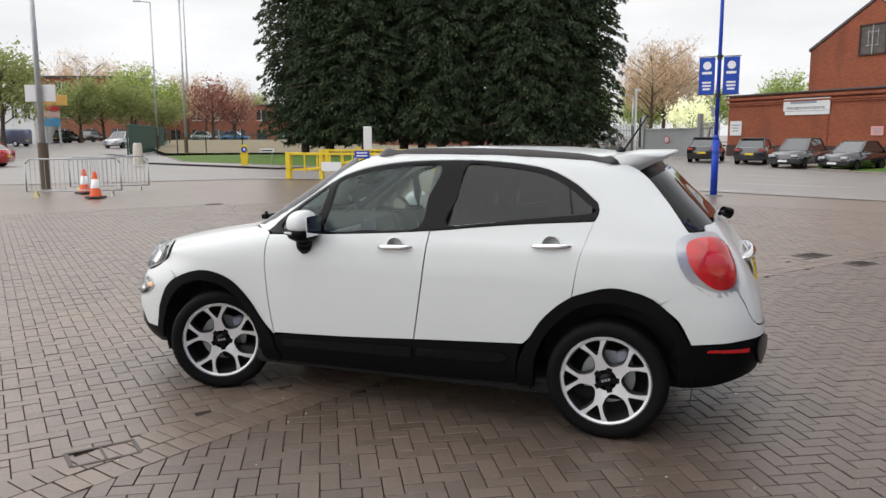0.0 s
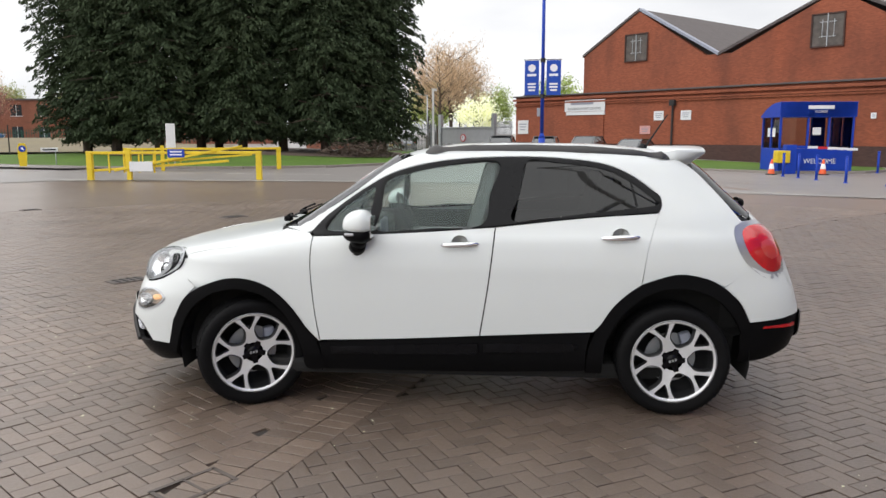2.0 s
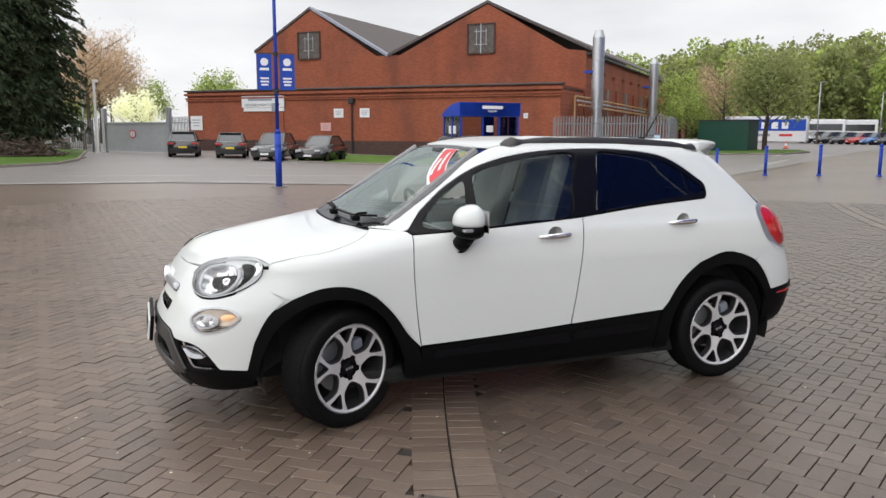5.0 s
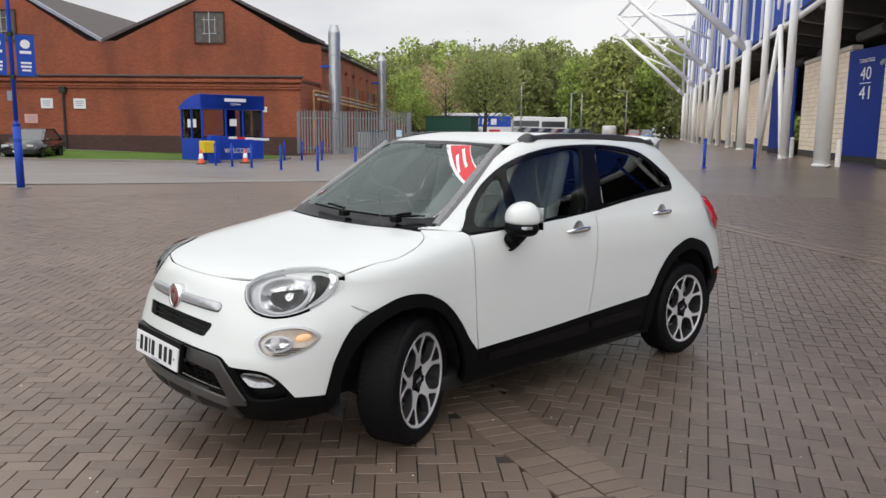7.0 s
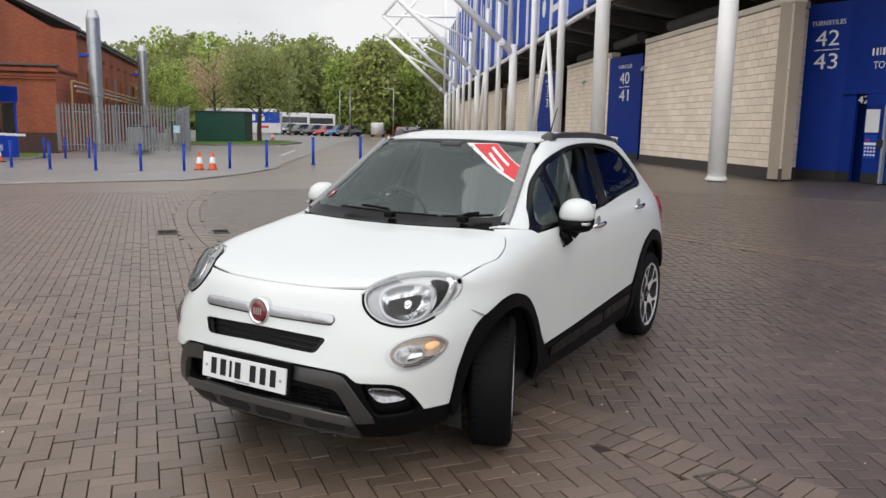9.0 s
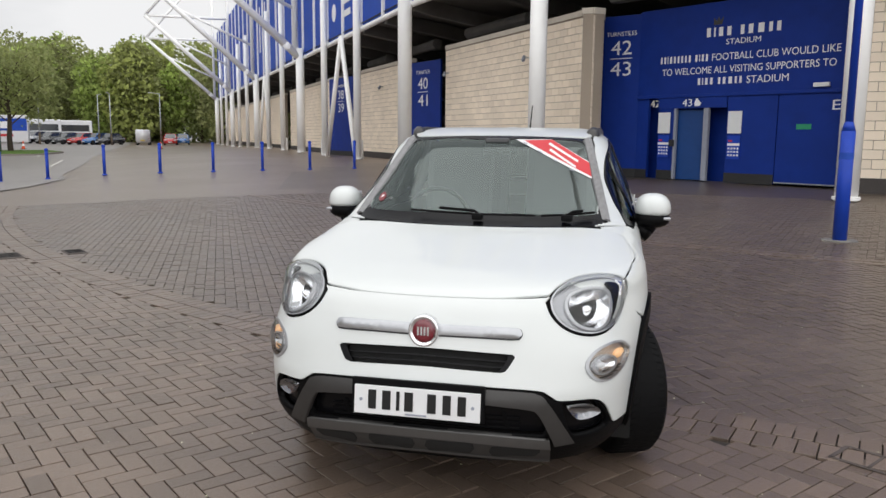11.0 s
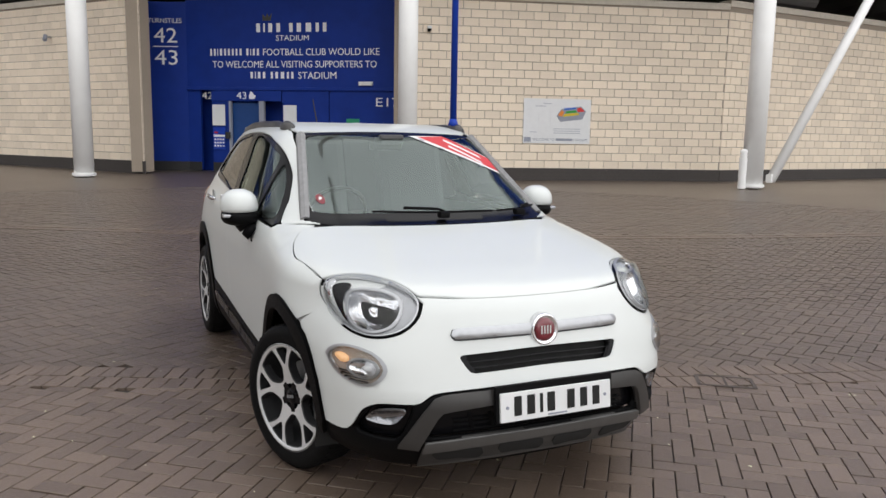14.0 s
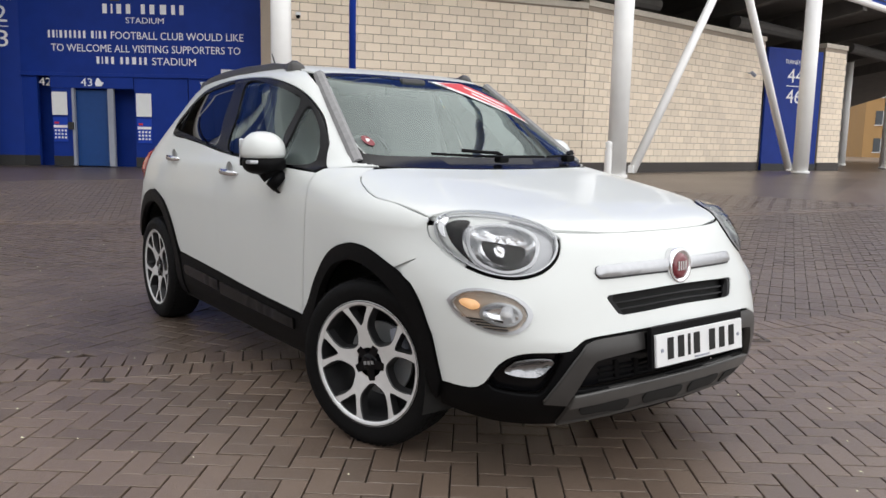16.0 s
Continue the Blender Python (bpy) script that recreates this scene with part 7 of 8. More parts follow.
# ---- vehicles parked far off ----
def far_car(name, paint, m, label, length=4.3, height=1.55, van=False, tail=False):
    """A parked car, simplified for its distance: shell, glass, wheels, lamps."""
    r = thing(name, m, label, "van" if van else "car", "parked cars")
    hl, w = length / 2, 0.88
    bm = bmesh.new()
    if van:
        prof = [(-hl, 0.3), (hl - 0.1, 0.3), (hl, 0.6), (hl - 0.05, 0.95), (hl - 0.75, 1.12), (hl - 1.5, height), (-hl + 0.1, height), (-hl, height - 0.2)]
    else:
        prof = [(-hl, 0.35), (-hl + 0.15, 0.22), (hl - 0.15, 0.22), (hl, 0.4), (hl - 0.04, 0.68), (hl - 0.5, 0.86), (hl - 1.15, 0.98), (-hl + 0.25, 1.02), (-hl + 0.02, 0.95)]
    prism(prof, 2 * w).to_mesh(me := bpy.data.meshes.new("shell"))
    bm.from_mesh(me)
    bpy.data.meshes.remove(me)
    bmesh.ops.transform(bm, matrix=pose(0, w, 0, 90, 0, 0), verts=bm.verts)
    bmesh.ops.bevel(bm, geom=list(bm.edges), offset=0.09, segments=2, affect="EDGES")
    part("body", bm, paint, r, smooth=True)
    if not van:
        bm = bmesh.new()
        prof = [(hl - 1.2, 0.95), (hl - 1.95, height - 0.04), (hl - 2.3, height), (-hl + 0.95, height - 0.03), (-hl + 0.3, 0.98)]
        lo, hi = w - 0.08, w - 0.24
        va = [bm.verts.new((x, lo if z < 1.1 else hi, z)) for x, z in prof]
        vb = [bm.verts.new((x, -(lo if z < 1.1 else hi), z)) for x, z in prof]
        bm.faces.new(va)
        bm.faces.new(vb)
        for i in range(len(prof)):
            j = (i + 1) % len(prof)
            bm.faces.new((va[i], va[j], vb[j], vb[i]))
        bmesh.ops.recalc_face_normals(bm, faces=bm.faces)
        bmesh.ops.bevel(bm, geom=list(bm.edges), offset=0.06, segments=2, affect="EDGES")
        part("cabin", bm, M_WINDOW, r, "dark glazed cabin")
        part("roof", bx((prof[2][0] + prof[3][0]) / 2, 0, height - 0.005, prof[2][0] - prof[3][0] + 0.25, 2 * hi, 0.05, 0.02), paint, r)
        for sy in (-1, 1):
            for x0, x1 in ((hl - 1.28, hl - 2.02), (-hl + 0.36, -hl + 0.95)):
                part("pillar", tube(bmesh.new(), (x0, sy * (lo - 0.01), 0.97), (x1, sy * hi, height - 0.03), 0.05, seg=6), paint, r)
            part("mirror", bx(hl - 1.45, sy * (w + 0.07), 1.02, 0.12, 0.16, 0.12, 0.03), paint, r)
    else:
        part("windscreen", bx(0, 0, 0, 0.02, 1.5, 0.72, 0, pose(hl - 1.1, 0, 1.42, 0, -58, 0)), M_WINDOW, r)
        for sy in (-1, 1):
            part("side_window", bx(hl - 1.35, sy * (w + 0.002), 1.32, 0.75, 0.02, 0.42, 0.0), M_WINDOW, r)
    for x in (hl - 0.85, -hl + 0.8):
        for sy in (-1, 1):
            wh = part("wheel", tb((x, sy * (w - 0.2), 0.32), (x, sy * (w + 0.015), 0.32), 0.32, seg=20), M_TYRE, r)
            part("rim", tb((x, sy * (w + 0.01), 0.32), (x, sy * (w + 0.025), 0.32), 0.21, seg=14), M_RIMDARK if not van else M_STEEL, wh)
    for sy in (-1, 1):
        part("headlamp", bx(hl - 0.1, sy * 0.62, 0.7, 0.2, 0.36, 0.13, 0.03), M_SILVER, r)
        part("tail_lamp", bx(-hl + 0.06, sy * 0.68, 0.85, 0.1, 0.3, 0.14, 0.03), M_RED, r)
    part("number_plate", bx(hl + 0.005, 0, 0.42, 0.02, 0.5, 0.11), M_SIGNWHITE, r)
    part("number_plate", bx(-hl - 0.005, 0, 0.62, 0.02, 0.5, 0.11), M_YELLOW, r)
    return r


P_BLACK = mat("black_car_paint", (0.012, 0.012, 0.014), 0.2, coat=1, vary=0.1)
P_GREY = mat("grey_car_paint", (0.05, 0.053, 0.056), 0.25, 0.4, coat=1, vary=0.1)
P_RED = mat("red_car_paint", (0.45, 0.02, 0.02), 0.25, coat=1, vary=0.1)
P_WHITE = mat("white_van_paint", (0.72, 0.73, 0.74), 0.3, coat=0.6, vary=0.05)
P_VAN = mat("dark_blue_van_paint", (0.03, 0.05, 0.17), 0.3, coat=0.6, vary=0.05, tint=(0.3, 0.32, 0.4))
P_SILVER = mat("silver_car_paint", (0.38, 0.39, 0.41), 0.28, 0.6, coat=1, vary=0.05)
P_BLUE = mat("blue_car_paint", (0.05, 0.16, 0.40), 0.25, coat=1, vary=0.05)
for nm, pt, x, y, a, lb, kw in (
        ("saloon_car", P_BLACK, 17.6, 49.6, 62, "black saloon car parked nose-in by the brick wall", {}),
        ("saloon_car", P_GREY, 19.9, 47.6, 58, "dark grey saloon car parked by the brick wall", {}),
        ("suv_car", P_GREY, 21.0, 44.2, 222, "dark grey family car parked facing the road", {"height": 1.66}),
        ("hatchback_car", P_BLACK, 22.9, 41.9, 212, "black and red small car parked by the grass verge", {"length": 4.1, "height": 1.57}),
        ("panel_van", P_VAN, -46, 85, 170, "white and blue delivery van on the road", {"van": True, "length": 4.6, "height": 1.85}),
        ("estate_car", P_BLACK, -46.6, 100, 75, "dark estate car on the far road", {}),
        ("suv_car", P_BLACK, -49.8, 115, 80, "dark family car on the far road", {"height": 1.7}),
        ("suv_car", P_SILVER, -31.8, 80, 262, "silver car waiting at the junction", {"height": 1.65}),
        ("hatchback_car", P_RED, -26.6, 45, 185, "dark red car at the edge of the road", {}),
        ("saloon_car", P_SILVER, -36, 124, 0, "silver car parked behind the far fence", {}),
        ("saloon_car", P_BLUE, -31, 123, 0, "blue car parked behind the far fence", {}),
        ("saloon_car", P_WHITE, -52, 90, 20, "white car behind the roadside trees", {}),
        ("hatchback_car", P_SILVER, 17.5, 76, 80, "pale car parked behind the gate", {}),
        ("saloon_car", P_WHITE, 15.4, 74, 80, "white car parked behind the gate", {}),
        ("hatchback_car", P_RED, 107.7, 28.9, 190, "bright red car parked beside the stadium", {}),
        ("saloon_car", P_BLUE, 112, 28.0, 190, "pale blue car parked beside the stadium", {}),
        ("panel_van", P_WHITE, 109, 32.8, 10, "white van parked beside the stadium", {"van": True, "length": 5.2, "height": 2.1}),
        ("saloon_car", P_GREY, 104, 43.4, 150, "grey car in the distant car park", {}), ("saloon_car", P_GREY, 104.5, 41.6, 150, "grey car in the distant car park", {}),
        ("hatchback_car", P_RED, 105, 39.8, 150, "red car in the distant car park", {}), ("saloon_car", P_SILVER, 104, 45.4, 150, "silver car in the distant car park", {}),
        ("saloon_car", P_BLUE, 105.5, 38.2, 150, "blue car in the distant car park", {}), ("saloon_car", P_GREY, 106, 36.6, 150, "grey car in the distant car park", {})):
    far_car(nm, pt, pose(x, y, rise(x, y), 0, 0, a), lb, **kw)


# ---- street furniture ----
def cone(x, y, s=1.0):
    c = thing("traffic_cone", pose(x, y, rise(x, y), 0, 0, 20 * x) @ Matrix.Scale(s, 4), "orange traffic cone with a white reflective band", "cone", "traffic cones")
    part("base", bx(0, 0, 0.03, 0.42, 0.42, 0.05, 0.015), M_IRON, c)
    part("body", lathe([(0.17, 0.05), (0.16, 0.07), (0.045, 0.72), (0.03, 0.74)], 20), M_ORANGE, c, smooth=True)
    part("reflective_band", lathe([(0.128, 0.28), (0.128, 0.281), (0.083, 0.53), (0.08, 0.53)], 20), M_REFLECT, c, smooth=True)
    return c


for x, y in ((-9.4, 21.6), (-10.5, 23.4), (23.9, 19.3), (23.6, 18.6), (26.3, 30.2), (24.2, 31.2), (78, 24), (72, 35)):
    cone(x, y)


def bollard(x, y):
    c = thing("steel_bollard", pose(x, y, rise(x, y)), "slim blue-painted steel bollard set in the paving", "bollard", "blue bollards")
    part("post", tb((0, 0, -0.05), (0, 0, 1.02), 0.055, seg=14), M_BLUE, c, smooth=True)
    part("cap", lathe([(0.062, 0), (0.066, 0.02), (0.06, 0.07), (0.02, 0.085)], 14), M_BLUE, c).matrix_local = pose(0, 0, 1.0)
    part("base_collar", lathe([(0.10, 0), (0.10, 0.015), (0.06, 0.05)], 14), M_BLUE, c)
    for z in (0.78, 0.9):
        part("ring", lathe([(0.06, -0.012), (0.066, 0), (0.06, 0.012)], 14), M_BLUE, c).matrix_local = pose(0, 0, z)
    return c


b0 = bollard(24.1, 18.1)
for x, y in ((24.0, 16.5), (24.05, 14.6), (24.1, 12.7), (24.5, 10.9), (24.8, 9.15), (25.0, 7.4), (25.3, 5.7), (23.2, 19.6), (22.8, 21.2), (22.6, 23.0), (22.5, 24.9), (22.9, 26.9), (23.3, 28.4), (23.6, 29.7), (30.0, 30.6), (30.8, 30.0), (31.6, 29.2)):
    copy_thing(b0, pose(x, y, rise(x, y), 0, 0, 9 * x))
wb = thing("white_bollard", pose(27.4, 3.0, rise(27.4, 3.0)), "short white bollard with ringed top beside the stadium", "bollard", "white bollards")
part("post", lathe([(0.1, 0), (0.1, 0.8), (0.075, 0.8), (0.075, 0.84), (0.1, 0.84), (0.1, 0.88), (0.075, 0.88), (0.075, 0.92), (0.1, 0.92), (0.09, 0.98), (0.03, 1.02)], 20), M_WHITE, wb)
for x, y in ((36.8, 5.0), (47, 7.2), (59, 10.2), (4.6, -11.0)):
    copy_thing(wb, pose(x, y, rise(x, y)))


def blue_pole(x, y, h, label, banners=False):
    z = rise(x, y)
    p = thing("lamp_pole", pose(x, y, z), label, "pole", "blue poles")
    part("lower_shaft", tb((0, 0, -0.02), (0, 0, 1.55), 0.095, seg=18), M_BLUE, p, smooth=True)
    part("shoulder", tb((0, 0, 1.55), (0, 0, 1.68), 0.095, 0.055, seg=18), M_BLUE, p, smooth=True)
    part("upper_shaft", tb((0, 0, 1.66), (0, 0, h), 0.055, 0.045, seg=18), M_BLUE, p, smooth=True)
    part("footing", tb((0, 0, -0.03), (0, 0, 0.012), 0.24, seg=18), M_CONCRETE, p)
    part("tape_band", tb((0, 0, 1.16), (0, 0, 1.25), 0.097, seg=18), M_BANNER, p, "faded sticker round the pole")
    if banners:
        for sx in (-1, 1):
            bn = part("banner", bx(sx * 0.32, 0, 3.3, 0.42, 0.008, 1.0, 0.0), M_BANNER, p, "blue hanging banner with pale print")
            part("badge_mark", tb((sx * 0.32, -0.003, 3.58), (sx * 0.32, -0.012, 3.58), 0.11, seg=18), M_LETTER, bn)
            part("print_bar", bx(sx * 0.32, -0.007, 3.38, 0.26, 0.006, 0.07), M_LETTER, bn)
            for k in range(3):
                part("print_bar", bx(sx * 0.32, -0.007, 3.12 - 0.09 * k, 0.24 if k < 2 else 0.2, 0.006, 0.05), M_LETTER, bn)
            for zz in (3.82, 2.79):
                part("banner_arm", tb((0, 0, zz), (sx * 0.56, 0, zz), 0.012, seg=8), M_IRON, p)
        for zz in (3.8, 2.76):
            part("clamp", tb((0, 0, zz - 0.06), (0, 0, zz + 0.06), 0.075, seg=14), M_IRON, p)
        part("junction_box", bx(-0.1, -0.02, 2.3, 0.1, 0.12, 0.24, 0.015), M_SIGNGREY, p, "small grey junction box")
    return p


blue_pole(7.9, 21.6, 7.4, "blue lamp pole with two hanging banners", True).rotation_euler = (0, 0, radians(-28))
blue_pole(5.05, -0.64, 7.5, "blue pole standing before the stadium wall")


def lamp(x, y, h, label, arm=0.9, a=0.0, board=False, r=0.09):
    p = thing("street_lamp", pose(x, y, rise(x, y), 0, 0, a), label, "street lamp", "street lamps")
    part("column", tb((0, 0, 0), (0, 0, h), r, r * 0.55, 14), M_STEEL, p, smooth=True)
    part("base", tb((0, 0, 0), (0, 0, 1.5), r * 1.5, seg=14), mat("brown_base_paint", (0.10, 0.075, 0.05), 0.7), p)
    part("arm", tb((0, 0, h - 0.03), (arm, 0, h + 0.06), r * 0.5, seg=8), M_STEEL, p)
    part("lantern", bx(arm + 0.25, 0, h + 0.07, 0.6, 0.24, 0.1, 0.03), M_STEEL, p)
    if board:
        part("sign_back", bx(0.0, 0.1, 3.12, 1.0, 0.03, 0.55, 0.02), M_SIGNWHITE, p, "back of a pale road sign")
        for dz in (-0.14, 0.14):
            part("sign_rail", bx(0.0, 0.13, 3.12 + dz, 0.8, 0.03, 0.04), M_STEEL, p)
    return p


lamp(-12.9, 25.9, 9.5, "grey street lamp column carrying a road sign", board=True, r=0.11)
lamp(-19.4, 61.5, 12, "tall grey street lamp beside the grass", r=0.1)
for x, y, h, a in ((-24.6, 70, 13, 180), (-54, 94, 13.5, 0), (-46.5, 104, 11, 0), (-46, 128, 10, 180), (18, 70, 5.2, 180), (98.8, 42.9, 7.8, 0), (104.5, 37.4, 6.6, 0), (105, 36.0, 6.8, 180), (107, 30, 7, 90)):
    lamp(x, y, h, "slender grey street lamp in the distance", a=a)


def height_barrier(x0, y0, x1, y1, label, h=1.06):
    ln = math.hypot(x1 - x0, y1 - y0)
    b = thing("swing_barrier", pose(x0, y0, 0, 0, 0, math.degrees(math.atan2(y1 - y0, x1 - x0))), label, "barrier", "yellow barriers")
    for x in (0, ln):
        part("post", bx(x, 0, h / 2, 0.2, 0.2, h, 0.015), M_YELLOW, b)
    part("post", bx(ln * 0.23, 0.02, h / 2 + 0.05, 0.16, 0.16, h + 0.1, 0.015), M_YELLOW, b)
    part("top_rail", bx(ln / 2, 0, h - 0.06, ln + 0.1, 0.1, 0.1, 0.012), M_YELLOW, b)
    part("lower_rail", bx(0, 0, 0, ln * 0.82, 0.08, 0.09, 0.01, pose(ln * 0.41, 0.06, 0.52, 0, -4, 0)), M_YELLOW, b)
    part("stay", bx(0, 0, 0, ln * 0.62, 0.08, 0.08, 0.01, pose(ln * 0.45, -0.06, 0.72, 0, -11, 0)), M_YELLOW, b)
    for k in range(4):
        part("strut", bx(0.7 + 0.55 * k, 0, 0.62, 0.05, 0.05, 0.7), M_YELLOW, b)
    return b


hb = height_barrier(-5.8, 31.3, 0.15, 29.55, "yellow steel swing barrier across the car park entrance")
pl_ = part("notice_plate", bx(3.2, -0.1, 0.98, 0.62, 0.02, 0.3, 0.01), M_BLUE, hb, "blue notice plate with pale print")
for dz in (0.06, -0.05):
    part("print_bar", bx(3.2, -0.115, 0.98 + dz, 0.44, 0.006, 0.05), M_LETTER, pl_)
part("notice_plate", bx(1.9, -0.1, 0.5, 0.85, 0.02, 0.36, 0.01), M_SIGNWHITE, hb, "pale notice plate")
height_barrier(-5.2, 38.2, 1.6, 38.0, "second yellow swing barrier standing open behind the first")
vb = thing("entry_sign", pose(-3.3, 39.6, 0.2, 0, 0, 5), "tall narrow white entry sign board on a post", "sign")
part("board", bx(0, 0, 1.35, 0.42, 0.08, 1.25, 0.02), M_SIGNWHITE, vb)
for sx in (-0.14, 0.14):
    part("leg", tb((sx, 0, 0), (sx, 0, 0.8), 0.03, seg=8), M_STEEL, vb)


def crowd_barrier(x0, y0, x1, y1):
    ln = math.hypot(x1 - x0, y1 - y0)
    b = thing("crowd_barrier", pose(x0, y0, 0, 0, 0, math.degrees(math.atan2(y1 - y0, x1 - x0))), "grey steel crowd-control barrier on splayed feet", "barrier", "crowd barriers")
    bm = bmesh.new()
    loop = [(0, 0.18), (0, 0.95), (0.1, 1.08), (ln - 0.1, 1.08), (ln, 0.95), (ln, 0.18)]
    for p, q in zip(loop, loop[1:] + loop[:1]):
        tube(bm, (p[0], 0, p[1]), (q[0], 0, q[1]), 0.02, seg=8)
    part("frame", bm, M_STEEL, b, smooth=True)
    n = int(ln / 0.12)
    for k in range(1, n):
        part("bar", tb((ln * k / n, 0, 0.18), (ln * k / n, 0, 1.08), 0.008, seg=5), M_STEEL, b)
    for x in (0.25, ln - 0.25):
        part("foot", tube(tube(bmesh.new(), (x, -0.32, 0.01), (x, 0, 0.2), 0.016, seg=6), (x, 0.32, 0.01), (x, 0, 0.2), 0.016, seg=6), M_YELLOW if x < 1 else M_STEEL, b)
    return b


crowd_barrier(-11.35, 21.7, -8.95, 22.3)
crowd_barrier(-11.2, 24.0, -9.0, 24.6)
ib = thing("island_bollard", pose(-17, 45, 0.1), "pale concrete bollard on the traffic island", "bollard")
part("post", lathe([(0.32, 0), (0.3, 0.12), (0.24, 1.15), (0.2, 1.25)], 16), M_COPING, ib)
kl = thing("traffic_bollard", pose(-10.4, 43, 0.12, 0, 0, 10), "yellow plastic traffic bollard with a blue arrow disc", "bollard")
part("shell", prism([(-0.16, 0), (0.16, 0), (0.2, 0.5), (0.2, 0.98), (0.12, 1.12), (-0.12, 1.12), (-0.2, 0.98), (-0.2, 0.5)], 0.16, pose(0, 0.08, 0, 90, 0, 0)), M_YELLOW, kl)
part("disc", tb((0, -0.09, 0.86), (0, -0.11, 0.86), 0.16, seg=20), M_BLUE, kl, "blue arrow disc")
part("arrow", prism([(-0.08, 0.02), (0.06, 0.1), (0.03, 0.02), (0.09, -0.06), (0.02, -0.06)], 0.006, pose(0, -0.112, 0.86, 90, 0, 0)), M_LETTER, kl)
kl2 = copy_thing(kl, pose(-27.5, 47, 0.05, 0, 0, 10))
ns = thing("street_name_sign", pose(-9.4, 44.2, 0.15, 0, 0, 8), "low white street-name sign on a post", "sign")
part("plate", bx(0, 0, 0.75, 0.8, 0.03, 0.2, 0.01), M_SIGNWHITE, ns)
part("print_bar", bx(0, -0.018, 0.75, 0.6, 0.006, 0.08), M_IRON, ns)
part("post", tb((0.28, 0, 0), (0.28, 0, 0.66), 0.025, seg=8), M_STEEL, ns)


# ---- fences and gate ----
def palisade(name, a, b, h, material, label, pitch=0.16, z=0.0):
    ln = math.hypot(b[0] - a[0], b[1] - a[1])
    f = thing(name, pose(a[0], a[1], z, 0, 0, math.degrees(math.atan2(b[1] - a[1], b[0] - a[0]))), label, "fence", "palisade fences")
    n = int(ln / pitch)
    pale = None
    for k in range(min(n, 200)):
        if pale is None:
            pale = part("pale", prism([(-0.035, 0.05), (0.035, 0.05), (0.035, h - 0.08), (0, h), (-0.035, h - 0.08)], 0.02, pose(0, 0.01, 0, 90, 0, 0)), material, f)
            pale.location = (0.1, 0, 0)
        else:
            o = new("pale", pale.data)
            o.parent = f
            o.location = (0.1 + ln * k / n, 0, 0)
    for zz in (0.35, h - 0.45):
        part("rail", bx(ln / 2, 0.05, zz, ln, 0.05, 0.06), material, f)
    for k in range(int(ln / 2.75) + 1):
        part("post", bx(min(ln, 2.75 * k), 0.1, h / 2 - 0.05, 0.1, 0.1, h - 0.1), material, f)
    return f


palisade("palisade_fence", (32.3, 31.4), (35.6, 25.6), 2.55, M_PALE, "grey galvanised palisade fence closing the depot yard")
palisade("palisade_fence", (35.6, 25.6), (52, 35), 2.55, M_PALE, "grey galvanised palisade fence closing the depot yard")
palisade("palisade_fence", (11.5, 69), (16.4, 61.5), 2.5, M_PALE, "grey galvanised palisade fence beside the gate")
palisade("palisade_fence", (19.2, 55.6), (19.7, 53.2), 2.6, M_PALE, "grey galvanised palisade fence beside the gate")
palisade("mesh_fence", (-23.3, 60), (-28.4, 85), 2.4, M_GREENFENCE, "solid dark green palisade fence at the road corner", 0.1, 0.3)
palisade("low_rail_fence", (-37, 108), (2, 104), 1.7, M_GREENFENCE, "low green fence beyond the open ground", 0.3, 0.6)
for k, (x, y) in enumerate(((-21.3, 60.5), (-19.8, 60.6), (-17.7, 61), (-15.1, 62))):
    fp = thing("fence_post", pose(x, y, mound(x, y)), "dark iron fence post on the grass bank", "post", "iron posts")
    part("post", tb((0, 0, 0), (0, 0, 2.1), 0.045, seg=8), M_IRON, fp)
gt = thing("yard_gate", pose(16.6, 61.0, 0, 0, 0, math.degrees(math.atan2(-5.6, 2.5))), "wide grey steel sliding gate with a speed sign", "gate")
gln = math.hypot(2.5, 5.6)
part("panel", bx(gln / 2, 0, 1.15, gln, 0.08, 2.0, 0.02), mat("pale_grey_gate", (0.36, 0.37, 0.38), 0.5, vary=0.1, scale=3), gt)
for x in (0, gln):
    part("gate_post", bx(x, 0, 1.6, 0.3, 0.3, 3.2, 0.02), M_STEEL, gt)
for zz in (0.15, 2.15):
    part("rail", bx(gln / 2, -0.05, zz, gln, 0.1, 0.1, 0.01), M_STEEL, gt)
sp = part("speed_sign", tb((gln * 0.45, -0.06, 1.35), (gln * 0.45, -0.08, 1.35), 0.3, seg=24), M_REDPRINT, gt, "round red-rimmed speed limit sign")
part("sign_face", tb((gln * 0.45, -0.08, 1.35), (gln * 0.45, -0.09, 1.35), 0.22, seg=24), M_SIGNWHITE, sp)
lettering("speed_number", "5", 0.34, pose(gln * 0.45 - 0.1, -0.092, 1.23, 90, 0, 0), M_IRON, sp)
cc = thing("camera_mast", pose(15.6, 59.8, 0), "white camera mast beside the gate", "mast")
part("pole", tb((0, 0, 0), (0, 0, 5.0), 0.09, seg=12), M_WHITE, cc)
part("camera", bx(0.1, 0, 5.1, 0.4, 0.2, 0.2, 0.04), M_WHITE, cc)
fs = thing("fence_notice", pose(35.2, 26.2, 1.25, 0, 0, -60), "pale blue notice plate fixed to the palisade fence", "sign")
part("plate", bx(0, -0.03, 0, 0.35, 0.02, 0.42, 0.01), mat("pale_blue_notice", (0.35, 0.55, 0.68), 0.5), fs)
